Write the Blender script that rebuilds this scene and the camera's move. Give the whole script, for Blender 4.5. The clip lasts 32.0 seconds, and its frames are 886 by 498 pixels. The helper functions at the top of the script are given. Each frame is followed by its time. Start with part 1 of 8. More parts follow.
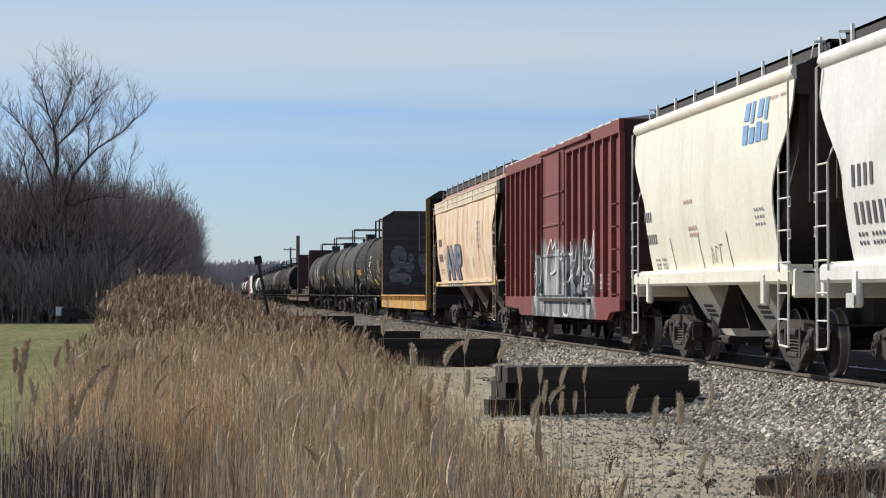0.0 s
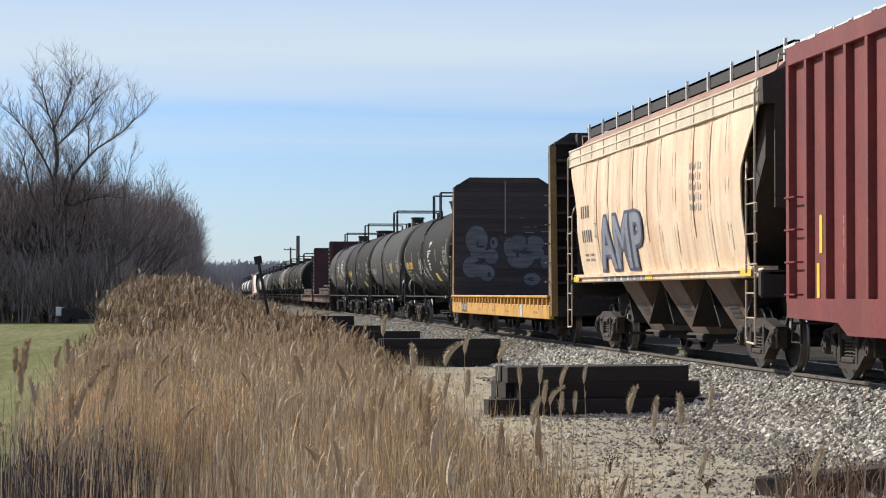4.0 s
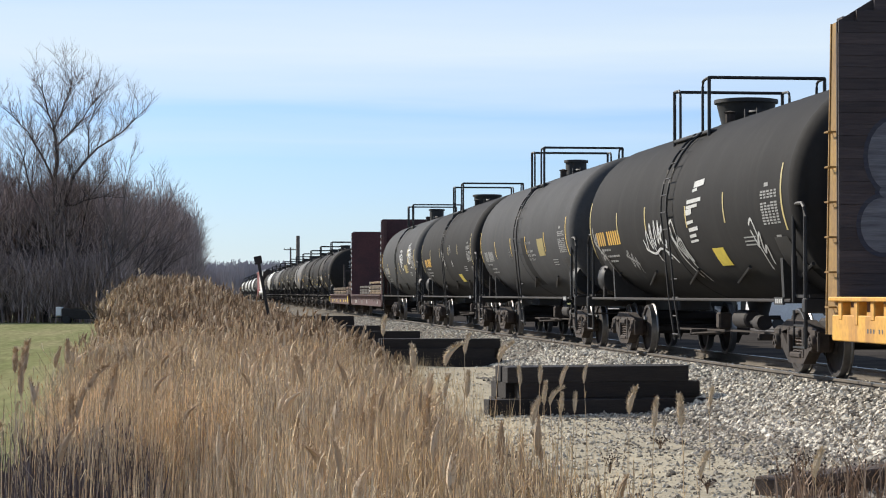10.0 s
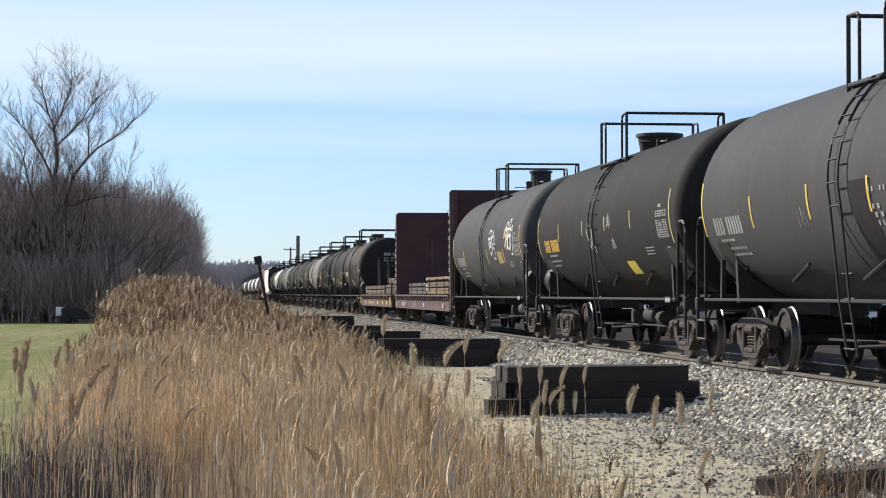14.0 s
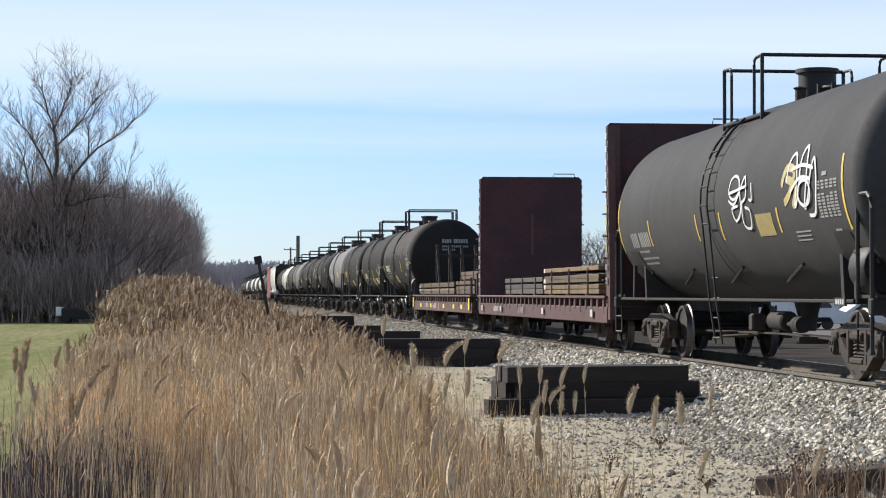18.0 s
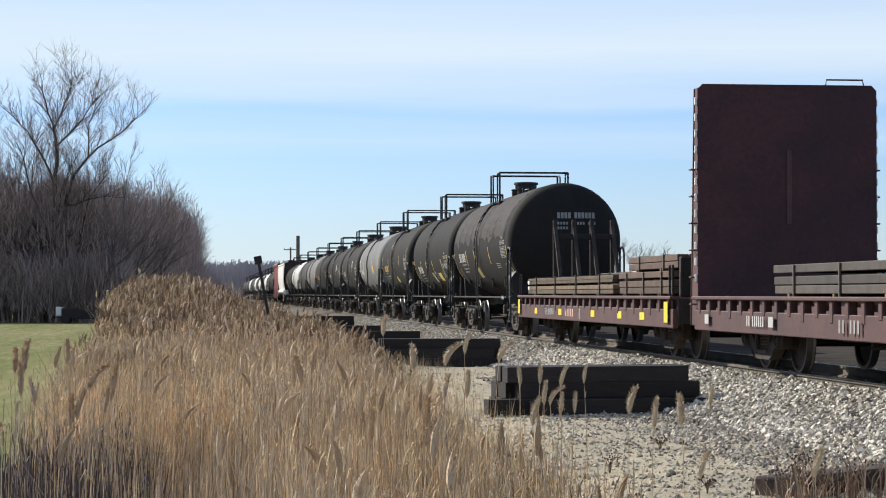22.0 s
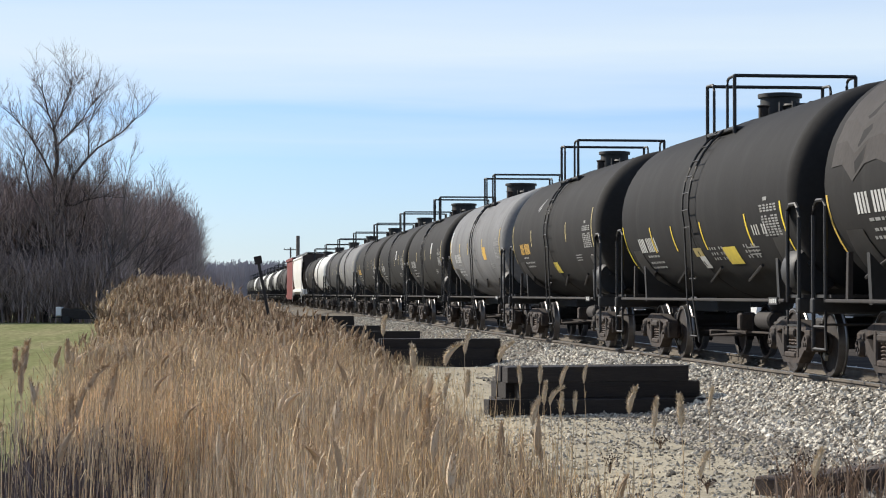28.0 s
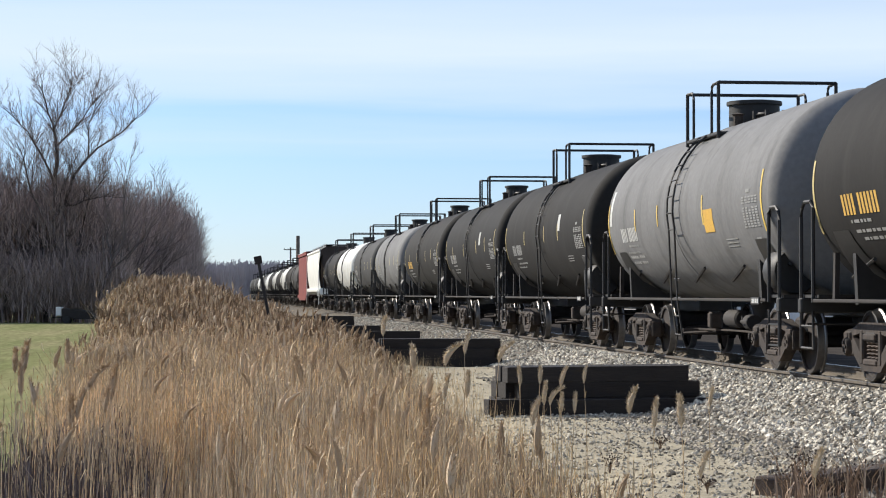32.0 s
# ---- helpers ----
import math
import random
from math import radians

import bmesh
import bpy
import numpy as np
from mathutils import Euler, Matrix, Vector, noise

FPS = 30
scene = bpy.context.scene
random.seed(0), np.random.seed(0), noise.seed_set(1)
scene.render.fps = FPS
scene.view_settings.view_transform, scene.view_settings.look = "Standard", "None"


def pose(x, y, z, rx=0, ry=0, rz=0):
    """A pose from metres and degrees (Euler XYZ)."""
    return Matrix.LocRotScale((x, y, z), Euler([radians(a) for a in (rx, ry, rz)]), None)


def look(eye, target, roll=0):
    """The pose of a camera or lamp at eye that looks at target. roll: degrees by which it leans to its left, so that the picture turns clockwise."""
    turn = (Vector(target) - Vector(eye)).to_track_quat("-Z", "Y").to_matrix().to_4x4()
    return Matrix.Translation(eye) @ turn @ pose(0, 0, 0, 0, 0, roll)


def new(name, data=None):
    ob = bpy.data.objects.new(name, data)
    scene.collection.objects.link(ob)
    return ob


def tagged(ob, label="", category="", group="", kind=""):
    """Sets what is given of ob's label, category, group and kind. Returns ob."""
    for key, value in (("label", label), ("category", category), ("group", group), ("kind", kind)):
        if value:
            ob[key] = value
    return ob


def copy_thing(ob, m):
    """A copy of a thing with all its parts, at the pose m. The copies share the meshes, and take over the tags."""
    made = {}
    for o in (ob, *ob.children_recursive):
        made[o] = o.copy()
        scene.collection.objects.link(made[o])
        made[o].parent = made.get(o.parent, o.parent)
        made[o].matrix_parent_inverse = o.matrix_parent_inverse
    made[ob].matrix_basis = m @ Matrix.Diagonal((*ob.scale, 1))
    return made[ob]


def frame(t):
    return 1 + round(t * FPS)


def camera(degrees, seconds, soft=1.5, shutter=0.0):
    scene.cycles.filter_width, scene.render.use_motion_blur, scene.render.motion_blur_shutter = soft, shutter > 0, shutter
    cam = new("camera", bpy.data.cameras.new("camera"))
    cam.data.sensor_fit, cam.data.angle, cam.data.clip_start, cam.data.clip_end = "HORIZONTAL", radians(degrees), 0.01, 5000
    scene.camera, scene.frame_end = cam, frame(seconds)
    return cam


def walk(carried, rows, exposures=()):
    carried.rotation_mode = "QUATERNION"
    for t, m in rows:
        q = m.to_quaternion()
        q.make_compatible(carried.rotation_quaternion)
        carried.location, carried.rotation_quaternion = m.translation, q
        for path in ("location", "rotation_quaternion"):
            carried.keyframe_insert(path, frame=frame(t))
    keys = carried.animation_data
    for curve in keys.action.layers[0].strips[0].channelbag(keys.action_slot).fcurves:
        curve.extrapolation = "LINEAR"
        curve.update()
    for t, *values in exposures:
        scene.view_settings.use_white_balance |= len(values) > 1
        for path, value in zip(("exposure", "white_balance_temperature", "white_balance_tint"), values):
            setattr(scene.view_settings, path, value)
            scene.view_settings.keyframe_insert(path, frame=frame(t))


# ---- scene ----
# Axes: the track runs along +Y, rail tops at z = 0, the camera stands beside it at x = 0, y = 0.
cam = camera(23.37, 32.0, soft=1.08, shutter=0.0)
EYE = (0.0, 0.0, 1.11)
VIEW = look(EYE, (10.962951, 99.375181, 1.11 + 2.094527))
walk(cam, [(0.0, VIEW), (32.0, VIEW)], [(0.0, 0.05), (3.0, 0.27), (6.0, 0.31), (9.0, 0.46), (19.0, 0.54), (24.0, 0.44), (32.0, 0.52)])

SPEED = 6.65          # the train's pace in metres a second
TX = 9.05             # track centre

# ---- world and sun ----
SUN_FROM = Vector((-0.61, 0.60, 0.515)).normalized()
world = bpy.data.worlds.new("sky_world")
scene.world = world
world.use_nodes = True
wn, wl = world.node_tree.nodes, world.node_tree.links
wn.clear()
w_out = wn.new("ShaderNodeOutputWorld")
w_bg = wn.new("ShaderNodeBackground")
w_sky = wn.new("ShaderNodeTexSky")
w_sky.sky_type = "NISHITA"
w_sky.sun_disc = False
w_sky.sun_elevation = math.asin(SUN_FROM.z)
w_sky.sun_rotation = math.atan2(SUN_FROM.x, SUN_FROM.y)
w_sky.altitude = 200
w_sky.air_density, w_sky.dust_density, w_sky.ozone_density = 1.0, 0.3, 2.7
w_co = wn.new("ShaderNodeTexCoord")
w_sep = wn.new("ShaderNodeSeparateXYZ")
w_map = wn.new("ShaderNodeMapping")
w_map.inputs["Scale"].default_value = (3.0, 3.0, 46.0)
w_no = wn.new("ShaderNodeTexNoise")
w_no.inputs["Scale"].default_value = 1.3
w_no.inputs["Detail"].default_value = 6.0
w_no.inputs["Roughness"].default_value = 0.55
w_add = wn.new("ShaderNodeMath")
w_add.operation = "MULTIPLY_ADD"
w_add.inputs[1].default_value = 0.030
w_rng = wn.new("ShaderNodeMapRange")
w_rng.inputs["From Min"].default_value, w_rng.inputs["From Max"].default_value = 0.015, 0.215
# high thin cloud: a veil above five degrees, streaks below it, clearing to haze at the horizon
w_ramp = wn.new("ShaderNodeValToRGB")
stops = ((0.0, 0.46), (0.12, 0.22), (0.30, 0.08), (0.36, 0.38), (0.42, 0.14), (0.46, 0.50), (0.56, 0.92), (0.72, 0.62), (1.0, 0.36))
for q, (at_, val) in enumerate(stops):
    el = w_ramp.color_ramp.elements[q] if q < 1 else w_ramp.color_ramp.elements.new(at_) if q < len(stops) - 1 else w_ramp.color_ramp.elements[-1]
    el.position, el.color = at_, (val, val, val, 1)
w_mix = wn.new("ShaderNodeMixRGB")
w_mix.inputs["Color2"].default_value = (5.5, 6.36, 7.1, 1)
w_tint = wn.new("ShaderNodeMixRGB")
w_tint.blend_type = "MULTIPLY"
w_tint.inputs["Fac"].default_value = 1.0
w_tint.inputs["Color2"].default_value = (0.60, 0.735, 1.04, 1)
wl.new(w_co.outputs["Generated"], w_sep.inputs["Vector"])
wl.new(w_co.outputs["Generated"], w_map.inputs["Vector"])
wl.new(w_map.outputs["Vector"], w_no.inputs["Vector"])
wl.new(w_no.outputs["Fac"], w_add.inputs[0])
wl.new(w_sep.outputs["Z"], w_add.inputs[2])
wl.new(w_add.outputs["Value"], w_rng.inputs["Value"])
wl.new(w_rng.outputs["Result"], w_ramp.inputs["Fac"])
wl.new(w_ramp.outputs["Color"], w_mix.inputs["Fac"])
wl.new(w_sky.outputs["Color"], w_tint.inputs["Color1"])
wl.new(w_tint.outputs["Color"], w_mix.inputs["Color1"])
wl.new(w_mix.outputs["Color"], w_bg.inputs["Color"])
w_bg.inputs["Strength"].default_value = 0.10
wl.new(w_bg.outputs["Background"], w_out.inputs["Surface"])

sun = new("sun", bpy.data.lights.new("sun", "SUN"))
sun.data.energy, sun.data.angle, sun.data.color = 4.6, radians(0.6), (1.0, 0.93, 0.82)
sun.matrix_world = look(SUN_FROM * 60, (0, 0, 0))


# ---- materials ----
def mat(name, c1, c2=None, rough=0.7, metal=0.0, scale=1.2, fine=14.0, spread=0.35, bump=0.15, streak=0.0, streak_col=(0.1, 0.06, 0.04), rnd=0.0, spec=0.4, stretch=(1, 1, 1)):
    """A painted, worn surface: two base colours by a large noise, a fine grain, rain streaks, and relief."""
    m = bpy.data.materials.new(name)
    m.use_nodes = True
    n, l = m.node_tree.nodes, m.node_tree.links
    b = n["Principled BSDF"]
    c2 = c2 or tuple(v * (1 - spread) for v in c1)
    co = n.new("ShaderNodeTexCoord")
    mp = n.new("ShaderNodeMapping")
    mp.inputs["Scale"].default_value = stretch
    l.new(co.outputs["Object"], mp.inputs["Vector"])
    big = n.new("ShaderNodeTexNoise")
    big.inputs["Scale"].default_value, big.inputs["Detail"].default_value = scale, 5
    small = n.new("ShaderNodeTexNoise")
    small.inputs["Scale"].default_value, small.inputs["Detail"].default_value = fine, 4
    l.new(mp.outputs["Vector"], big.inputs["Vector"])
    l.new(mp.outputs["Vector"], small.inputs["Vector"])
    ramp = n.new("ShaderNodeMapRange")
    ramp.inputs["From Min"].default_value, ramp.inputs["From Max"].default_value = 0.35, 0.65
    l.new(big.outputs["Fac"], ramp.inputs["Value"])
    mix = n.new("ShaderNodeMixRGB")
    mix.inputs["Color1"].default_value, mix.inputs["Color2"].default_value = (*c1, 1), (*c2, 1)
    l.new(ramp.outputs["Result"], mix.inputs["Fac"])
    grain = n.new("ShaderNodeMapRange")
    grain.inputs["From Min"].default_value, grain.inputs["From Max"].default_value = 0.3, 0.7
    grain.inputs["To Min"].default_value, grain.inputs["To Max"].default_value = 1 - spread * 0.6, 1 + spread * 0.4
    l.new(small.outputs["Fac"], grain.inputs["Value"])
    mul = n.new("ShaderNodeMixRGB")
    mul.blend_type = "MULTIPLY"
    mul.inputs["Fac"].default_value = 1
    l.new(mix.outputs["Color"], mul.inputs["Color1"])
    l.new(grain.outputs["Result"], mul.inputs["Color2"])
    last = mul.outputs["Color"]
    if streak:
        sm = n.new("ShaderNodeMapping")
        sm.inputs["Scale"].default_value = (2.2, 2.2, 0.16)
        l.new(co.outputs["Object"], sm.inputs["Vector"])
        sn = n.new("ShaderNodeTexNoise")
        sn.inputs["Scale"].default_value, sn.inputs["Detail"].default_value = 1.3, 3.5
        l.new(sm.outputs["Vector"], sn.inputs["Vector"])
        sr = n.new("ShaderNodeMapRange")
        sr.inputs["From Min"].default_value, sr.inputs["From Max"].default_value = 0.5, 0.72
        sr.inputs["To Max"].default_value = streak
        l.new(sn.outputs["Fac"], sr.inputs["Value"])
        sx = n.new("ShaderNodeMixRGB")
        sx.inputs["Color2"].default_value = (*streak_col, 1)
        l.new(sr.outputs["Result"], sx.inputs["Fac"])
        l.new(last, sx.inputs["Color1"])
        last = sx.outputs["Color"]
    if rnd:
        oi = n.new("ShaderNodeObjectInfo")
        rr = n.new("ShaderNodeMapRange")
        rr.inputs["To Min"].default_value, rr.inputs["To Max"].default_value = 1 - rnd, 1 + rnd
        l.new(oi.outputs["Random"], rr.inputs["Value"])
        rm = n.new("ShaderNodeMixRGB")
        rm.blend_type = "MULTIPLY"
        rm.inputs["Fac"].default_value = 1
        l.new(last, rm.inputs["Color1"])
        l.new(rr.outputs["Result"], rm.inputs["Color2"])
        last = rm.outputs["Color"]
    l.new(last, b.inputs["Base Color"])
    b.inputs["Roughness"].default_value, b.inputs["Metallic"].default_value = rough, metal
    b.inputs["Specular IOR Level"].default_value = spec
    if bump:
        bp = n.new("ShaderNodeBump")
        bp.inputs["Strength"].default_value, bp.inputs["Distance"].default_value = bump, 0.02
        l.new(small.outputs["Fac"], bp.inputs["Height"])
        l.new(bp.outputs["Normal"], b.inputs["Normal"])
    return m


def island_mat(name, c1, c2, rough=0.9, drift=0.0):
    """For joined heaps: each loose piece takes a tone between two colours."""
    m = bpy.data.materials.new(name)
    m.use_nodes = True
    n, l = m.node_tree.nodes, m.node_tree.links
    b = n["Principled BSDF"]
    g = n.new("ShaderNodeNewGeometry")
    mix = n.new("ShaderNodeMixRGB")
    mix.inputs["Color1"].default_value, mix.inputs["Color2"].default_value = (*c1, 1), (*c2, 1)
    l.new(g.outputs["Random Per Island"], mix.inputs["Fac"])
    co = n.new("ShaderNodeTexCoord")
    no = n.new("ShaderNodeTexNoise")
    no.inputs["Scale"].default_value, no.inputs["Detail"].default_value = 0.35, 3
    l.new(co.outputs["Object"], no.inputs["Vector"])
    mr = n.new("ShaderNodeMapRange")
    mr.inputs["From Min"].default_value, mr.inputs["From Max"].default_value = 0.3, 0.7
    mr.inputs["To Min"].default_value, mr.inputs["To Max"].default_value = 0.72, 1.2
    l.new(no.outputs["Fac"], mr.inputs["Value"])
    mul = n.new("ShaderNodeMixRGB")
    mul.blend_type = "MULTIPLY"
    mul.inputs["Fac"].default_value = 1
    l.new(mix.outputs["Color"], mul.inputs["Color1"])
    l.new(mr.outputs["Result"], mul.inputs["Color2"])
    # slow drift of hue, warm to grey
    no2 = n.new("ShaderNodeTexNoise")
    no2.inputs["Scale"].default_value, no2.inputs["Detail"].default_value = 0.8, 4
    l.new(co.outputs["Object"], no2.inputs["Vector"])
    hr = n.new("ShaderNodeMapRange")
    hr.inputs["From Min"].default_value, hr.inputs["From Max"].default_value = 0.38, 0.62
    l.new(no2.outputs["Fac"], hr.inputs["Value"])
    hue = n.new("ShaderNodeMixRGB")
    hue.inputs["Color1"].default_value, hue.inputs["Color2"].default_value = (1 + 0.10 * drift, 1.0, 1 - 0.13 * drift, 1), (1 - 0.12 * drift, 1 - 0.10 * drift, 1 - 0.05 * drift, 1)
    l.new(hr.outputs["Result"], hue.inputs["Fac"])
    tint = n.new("ShaderNodeMixRGB")
    tint.blend_type = "MULTIPLY"
    tint.inputs["Fac"].default_value = 1
    l.new(mul.outputs["Color"], tint.inputs["Color1"])
    l.new(hue.outputs["Color"], tint.inputs["Color2"])
    l.new(tint.outputs["Color"], b.inputs["Base Color"])
    b.inputs["Roughness"].default_value = rough
    b.inputs["Specular IOR Level"].default_value = 0.2
    return m


M_CREAM = mat("cream_paint", (0.86, 0.83, 0.70), (0.80, 0.77, 0.64), 0.5, spread=0.12, bump=0.05, streak=0.25, streak_col=(0.5, 0.42, 0.3))
M_WHITE = mat("white_paint", (0.80, 0.80, 0.76), (0.70, 0.70, 0.66), 0.5, spread=0.12, bump=0.05, streak=0.25, streak_col=(0.45, 0.42, 0.36))
M_TAN = mat("faded_cream_paint", (0.80, 0.65, 0.46), (0.74, 0.53, 0.35), 0.6, spread=0.14, bump=0.05, streak=0.7, streak_col=(0.52, 0.29, 0.17))
M_RED = mat("boxcar_red_paint", (0.215, 0.034, 0.029), (0.16, 0.027, 0.024), 0.6, spread=0.25, bump=0.08, streak=0.45, streak_col=(0.20, 0.06, 0.035))
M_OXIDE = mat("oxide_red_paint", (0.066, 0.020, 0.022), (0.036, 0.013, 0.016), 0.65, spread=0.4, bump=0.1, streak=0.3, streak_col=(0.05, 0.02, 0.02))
M_SILL = mat("oxide_sill_paint", (0.100, 0.045, 0.040), (0.062, 0.030, 0.029), 0.65, spread=0.3, bump=0.1, streak=0.4, streak_col=(0.09, 0.045, 0.04))
M_YELLOW = mat("yellow_paint", (0.66, 0.36, 0.06), (0.56, 0.29, 0.06), 0.6, spread=0.3, bump=0.1, streak=0.75, streak_col=(0.28, 0.13, 0.05))
M_YELLOWPOST = mat("brownish_yellow_paint", (0.30, 0.175, 0.045), (0.20, 0.115, 0.04), 0.65, spread=0.35, bump=0.1, streak=0.7, streak_col=(0.12, 0.065, 0.03))
M_SIGNAL = mat("reflective_yellow", (0.85, 0.66, 0.05), (0.75, 0.55, 0.05), 0.5, spread=0.2, bump=0)
M_STRIPE = mat("orange_yellow_reflective", (0.72, 0.50, 0.09), (0.60, 0.42, 0.09), 0.55, spread=0.3, bump=0)
M_FADED = mat("chalky_black_paint", (0.060, 0.054, 0.050), (0.048, 0.043, 0.040), 0.8, spec=0.15, spread=0.2, scale=0.8, bump=0.03)
M_STRIPE_OLD = mat("old_reflective_yellow", (0.52, 0.42, 0.17), (0.40, 0.33, 0.15), 0.6, spread=0.3, bump=0)
M_MARK = mat("white_stencil_paint", (0.55, 0.55, 0.53), (0.42, 0.42, 0.40), 0.7, spread=0.3, bump=0, fine=30)
M_MARK_DIM = mat("dusty_stencil_paint", (0.30, 0.30, 0.29), (0.22, 0.22, 0.21), 0.75, spread=0.3, bump=0, fine=30)
M_MARK_DARK = mat("black_stencil_paint", (0.06, 0.06, 0.065), (0.10, 0.10, 0.10), 0.7, spread=0.3, bump=0, fine=30)
M_ORANGE = mat("orange_stencil_paint", (0.62, 0.36, 0.05), (0.5, 0.3, 0.06), 0.7, spread=0.3, bump=0, fine=30)
M_BLUE = mat("blue_emblem_paint", (0.16, 0.33, 0.62), (0.2, 0.38, 0.64), 0.6, spread=0.3, bump=0)
M_PINK = mat("faded_red_stencil", (0.62, 0.38, 0.32), (0.66, 0.46, 0.38), 0.7, spread=0.3, bump=0, fine=30)
M_BLACKTANK = mat("black_tank_paint", (0.0165, 0.0160, 0.0160), (0.0125, 0.0120, 0.0120), 0.8, spec=0.15, spread=0.2, scale=0.8, bump=0.04, streak=0.3, streak_col=(0.036, 0.035, 0.034))
M_GREYTANK = mat("grey_tank_paint", (0.060, 0.060, 0.061), (0.049, 0.049, 0.050), 0.8, spec=0.15, spread=0.2, scale=0.8, bump=0.04, streak=0.6, streak_col=(0.066, 0.064, 0.062))
M_DUSTTANK = mat("dusty_black_tank_paint", (0.0190, 0.0178, 0.0168), (0.0138, 0.0130, 0.0123), 0.8, spec=0.15, spread=0.2, scale=0.8, bump=0.04, streak=0.4, streak_col=(0.033, 0.031, 0.029))
M_LIGHTTANK = mat("light_grey_tank_paint", (0.19, 0.19, 0.19), (0.155, 0.155, 0.155), 0.8, spec=0.15, spread=0.16, scale=0.8, bump=0.04, streak=0.4, streak_col=(0.06, 0.057, 0.054))
M_PALETANK = mat("pale_tank_paint", (0.60, 0.60, 0.57), (0.5, 0.5, 0.48), 0.5, spread=0.15, bump=0.03, streak=0.3, streak_col=(0.3, 0.29, 0.27))
M_IRON = mat("black_iron", (0.021, 0.020, 0.0195), (0.015, 0.014, 0.014), 0.6, 0.0, spread=0.3, bump=0.1)
# grime of the underframe; also the painted shade at car ends and hopper slopes
M_UNDER = mat("grimy_shade_dark_underframe", (0.027, 0.022, 0.020), (0.018, 0.015, 0.014), 0.8, spread=0.4, bump=0.15)
M_TRUCK = mat("rusty_cast_steel", (0.052, 0.037, 0.029), (0.024, 0.019, 0.016), 0.85, spread=0.4, scale=4, bump=0.2)
M_WHEEL = mat("wheel_steel", (0.036, 0.026, 0.021), (0.020, 0.016, 0.014), 0.75, 0.1, spread=0.4, scale=6, bump=0.1)
M_TREAD = mat("polished_tread", (0.24, 0.23, 0.22), (0.17, 0.16, 0.155), 0.4, 0.9, spread=0.2, bump=0)
M_SPRING = mat("spring_steel", (0.13, 0.095, 0.075), (0.08, 0.06, 0.05), 0.8, spread=0.4, scale=6, bump=0.1)
M_RAIL = mat("rusty_rail", (0.135, 0.112, 0.085), (0.10, 0.083, 0.064), 0.8, spread=0.3, scale=3, bump=0.1)
M_RAILTOP = mat("worn_rail_head", (0.42, 0.40, 0.38), (0.33, 0.31, 0.29), 0.4, 0.8, spread=0.2, bump=0.02)
M_TIE = mat("creosoted_timber", (0.028, 0.023, 0.021), (0.019, 0.016, 0.015), 0.8, spread=0.4, bump=0.4, scale=3, stretch=(0.6, 6, 6), rnd=0.3)
M_OLDTIE = mat("weathered_tie", (0.085, 0.062, 0.050), (0.05, 0.037, 0.031), 0.9, spread=0.45, bump=0.5, scale=3, stretch=(0.6, 6, 6))
M_TRACKTIE = mat("track_tie_timber", (0.15, 0.12, 0.10), (0.10, 0.08, 0.07), 0.9, spread=0.4, bump=0.4, scale=3, rnd=0.25)
M_PLANK = mat("dark_bulkhead_planks", (0.062, 0.046, 0.042), (0.044, 0.034, 0.034), 0.75, spread=0.4, bump=0.3, scale=2, stretch=(0.4, 1, 6), rnd=0.25)
M_DECK = mat("brown_deck_planks", (0.17, 0.10, 0.07), (0.12, 0.07, 0.05), 0.85, spread=0.4, bump=0.3, scale=3)
M_LOADTAN = mat("tan_steel_bars", (0.185, 0.118, 0.050), (0.11, 0.070, 0.035), 0.7, spread=0.4, bump=0.1, scale=3, rnd=0.45)
M_LOADSTRAW = mat("straw_brown_steel_bars", (0.150, 0.100, 0.052), (0.095, 0.066, 0.040), 0.75, spread=0.35, bump=0.1, scale=3, rnd=0.35)
M_LOADBROWN = mat("rust_brown_steel_bars", (0.105, 0.062, 0.041), (0.070, 0.043, 0.030), 0.75, spread=0.35, bump=0.1, scale=3, rnd=0.25)
M_PLACARD = mat("yellow_placard_card", (0.66, 0.52, 0.06), (0.55, 0.43, 0.06), 0.6, spread=0.25, bump=0)
M_OLDPLACARD = mat("faded_placard", (0.34, 0.27, 0.09), (0.26, 0.21, 0.08), 0.7, spread=0.25, bump=0)
M_LOADGREY = mat("grey_steel_bars", (0.070, 0.056, 0.045), (0.046, 0.038, 0.032), 0.7, spread=0.35, bump=0.1, scale=3, rnd=0.25)
M_STRAP = mat("strap_webbing", (0.12, 0.10, 0.085), (0.08, 0.07, 0.06), 0.8, spread=0.3, bump=0)
M_BRIGHT = mat("white_grab_iron", (0.78, 0.77, 0.72), (0.66, 0.64, 0.6), 0.5, spread=0.15, bump=0)
M_TANIRON = mat("cream_grab_iron", (0.62, 0.5, 0.36), (0.5, 0.38, 0.27), 0.6, spread=0.2, bump=0)
M_ROOFWALK = mat("dark_roof_walk", (0.032, 0.027, 0.025), (0.022, 0.019, 0.018), 0.7, spread=0.3, bump=0.2)
M_GALV = mat("galvanised_roof", (0.45, 0.44, 0.43), (0.36, 0.35, 0.34), 0.5, 0.3, spread=0.25, bump=0.1)
M_GRASS = mat("lawn", (0.185, 0.195, 0.090), (0.25, 0.232, 0.125), 0.95, spread=0.45, scale=0.5, fine=5, bump=0.4, spec=0.0, stretch=(1, 0.12, 1))
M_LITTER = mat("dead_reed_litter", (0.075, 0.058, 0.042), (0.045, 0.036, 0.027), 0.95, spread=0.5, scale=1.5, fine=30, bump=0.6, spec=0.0)
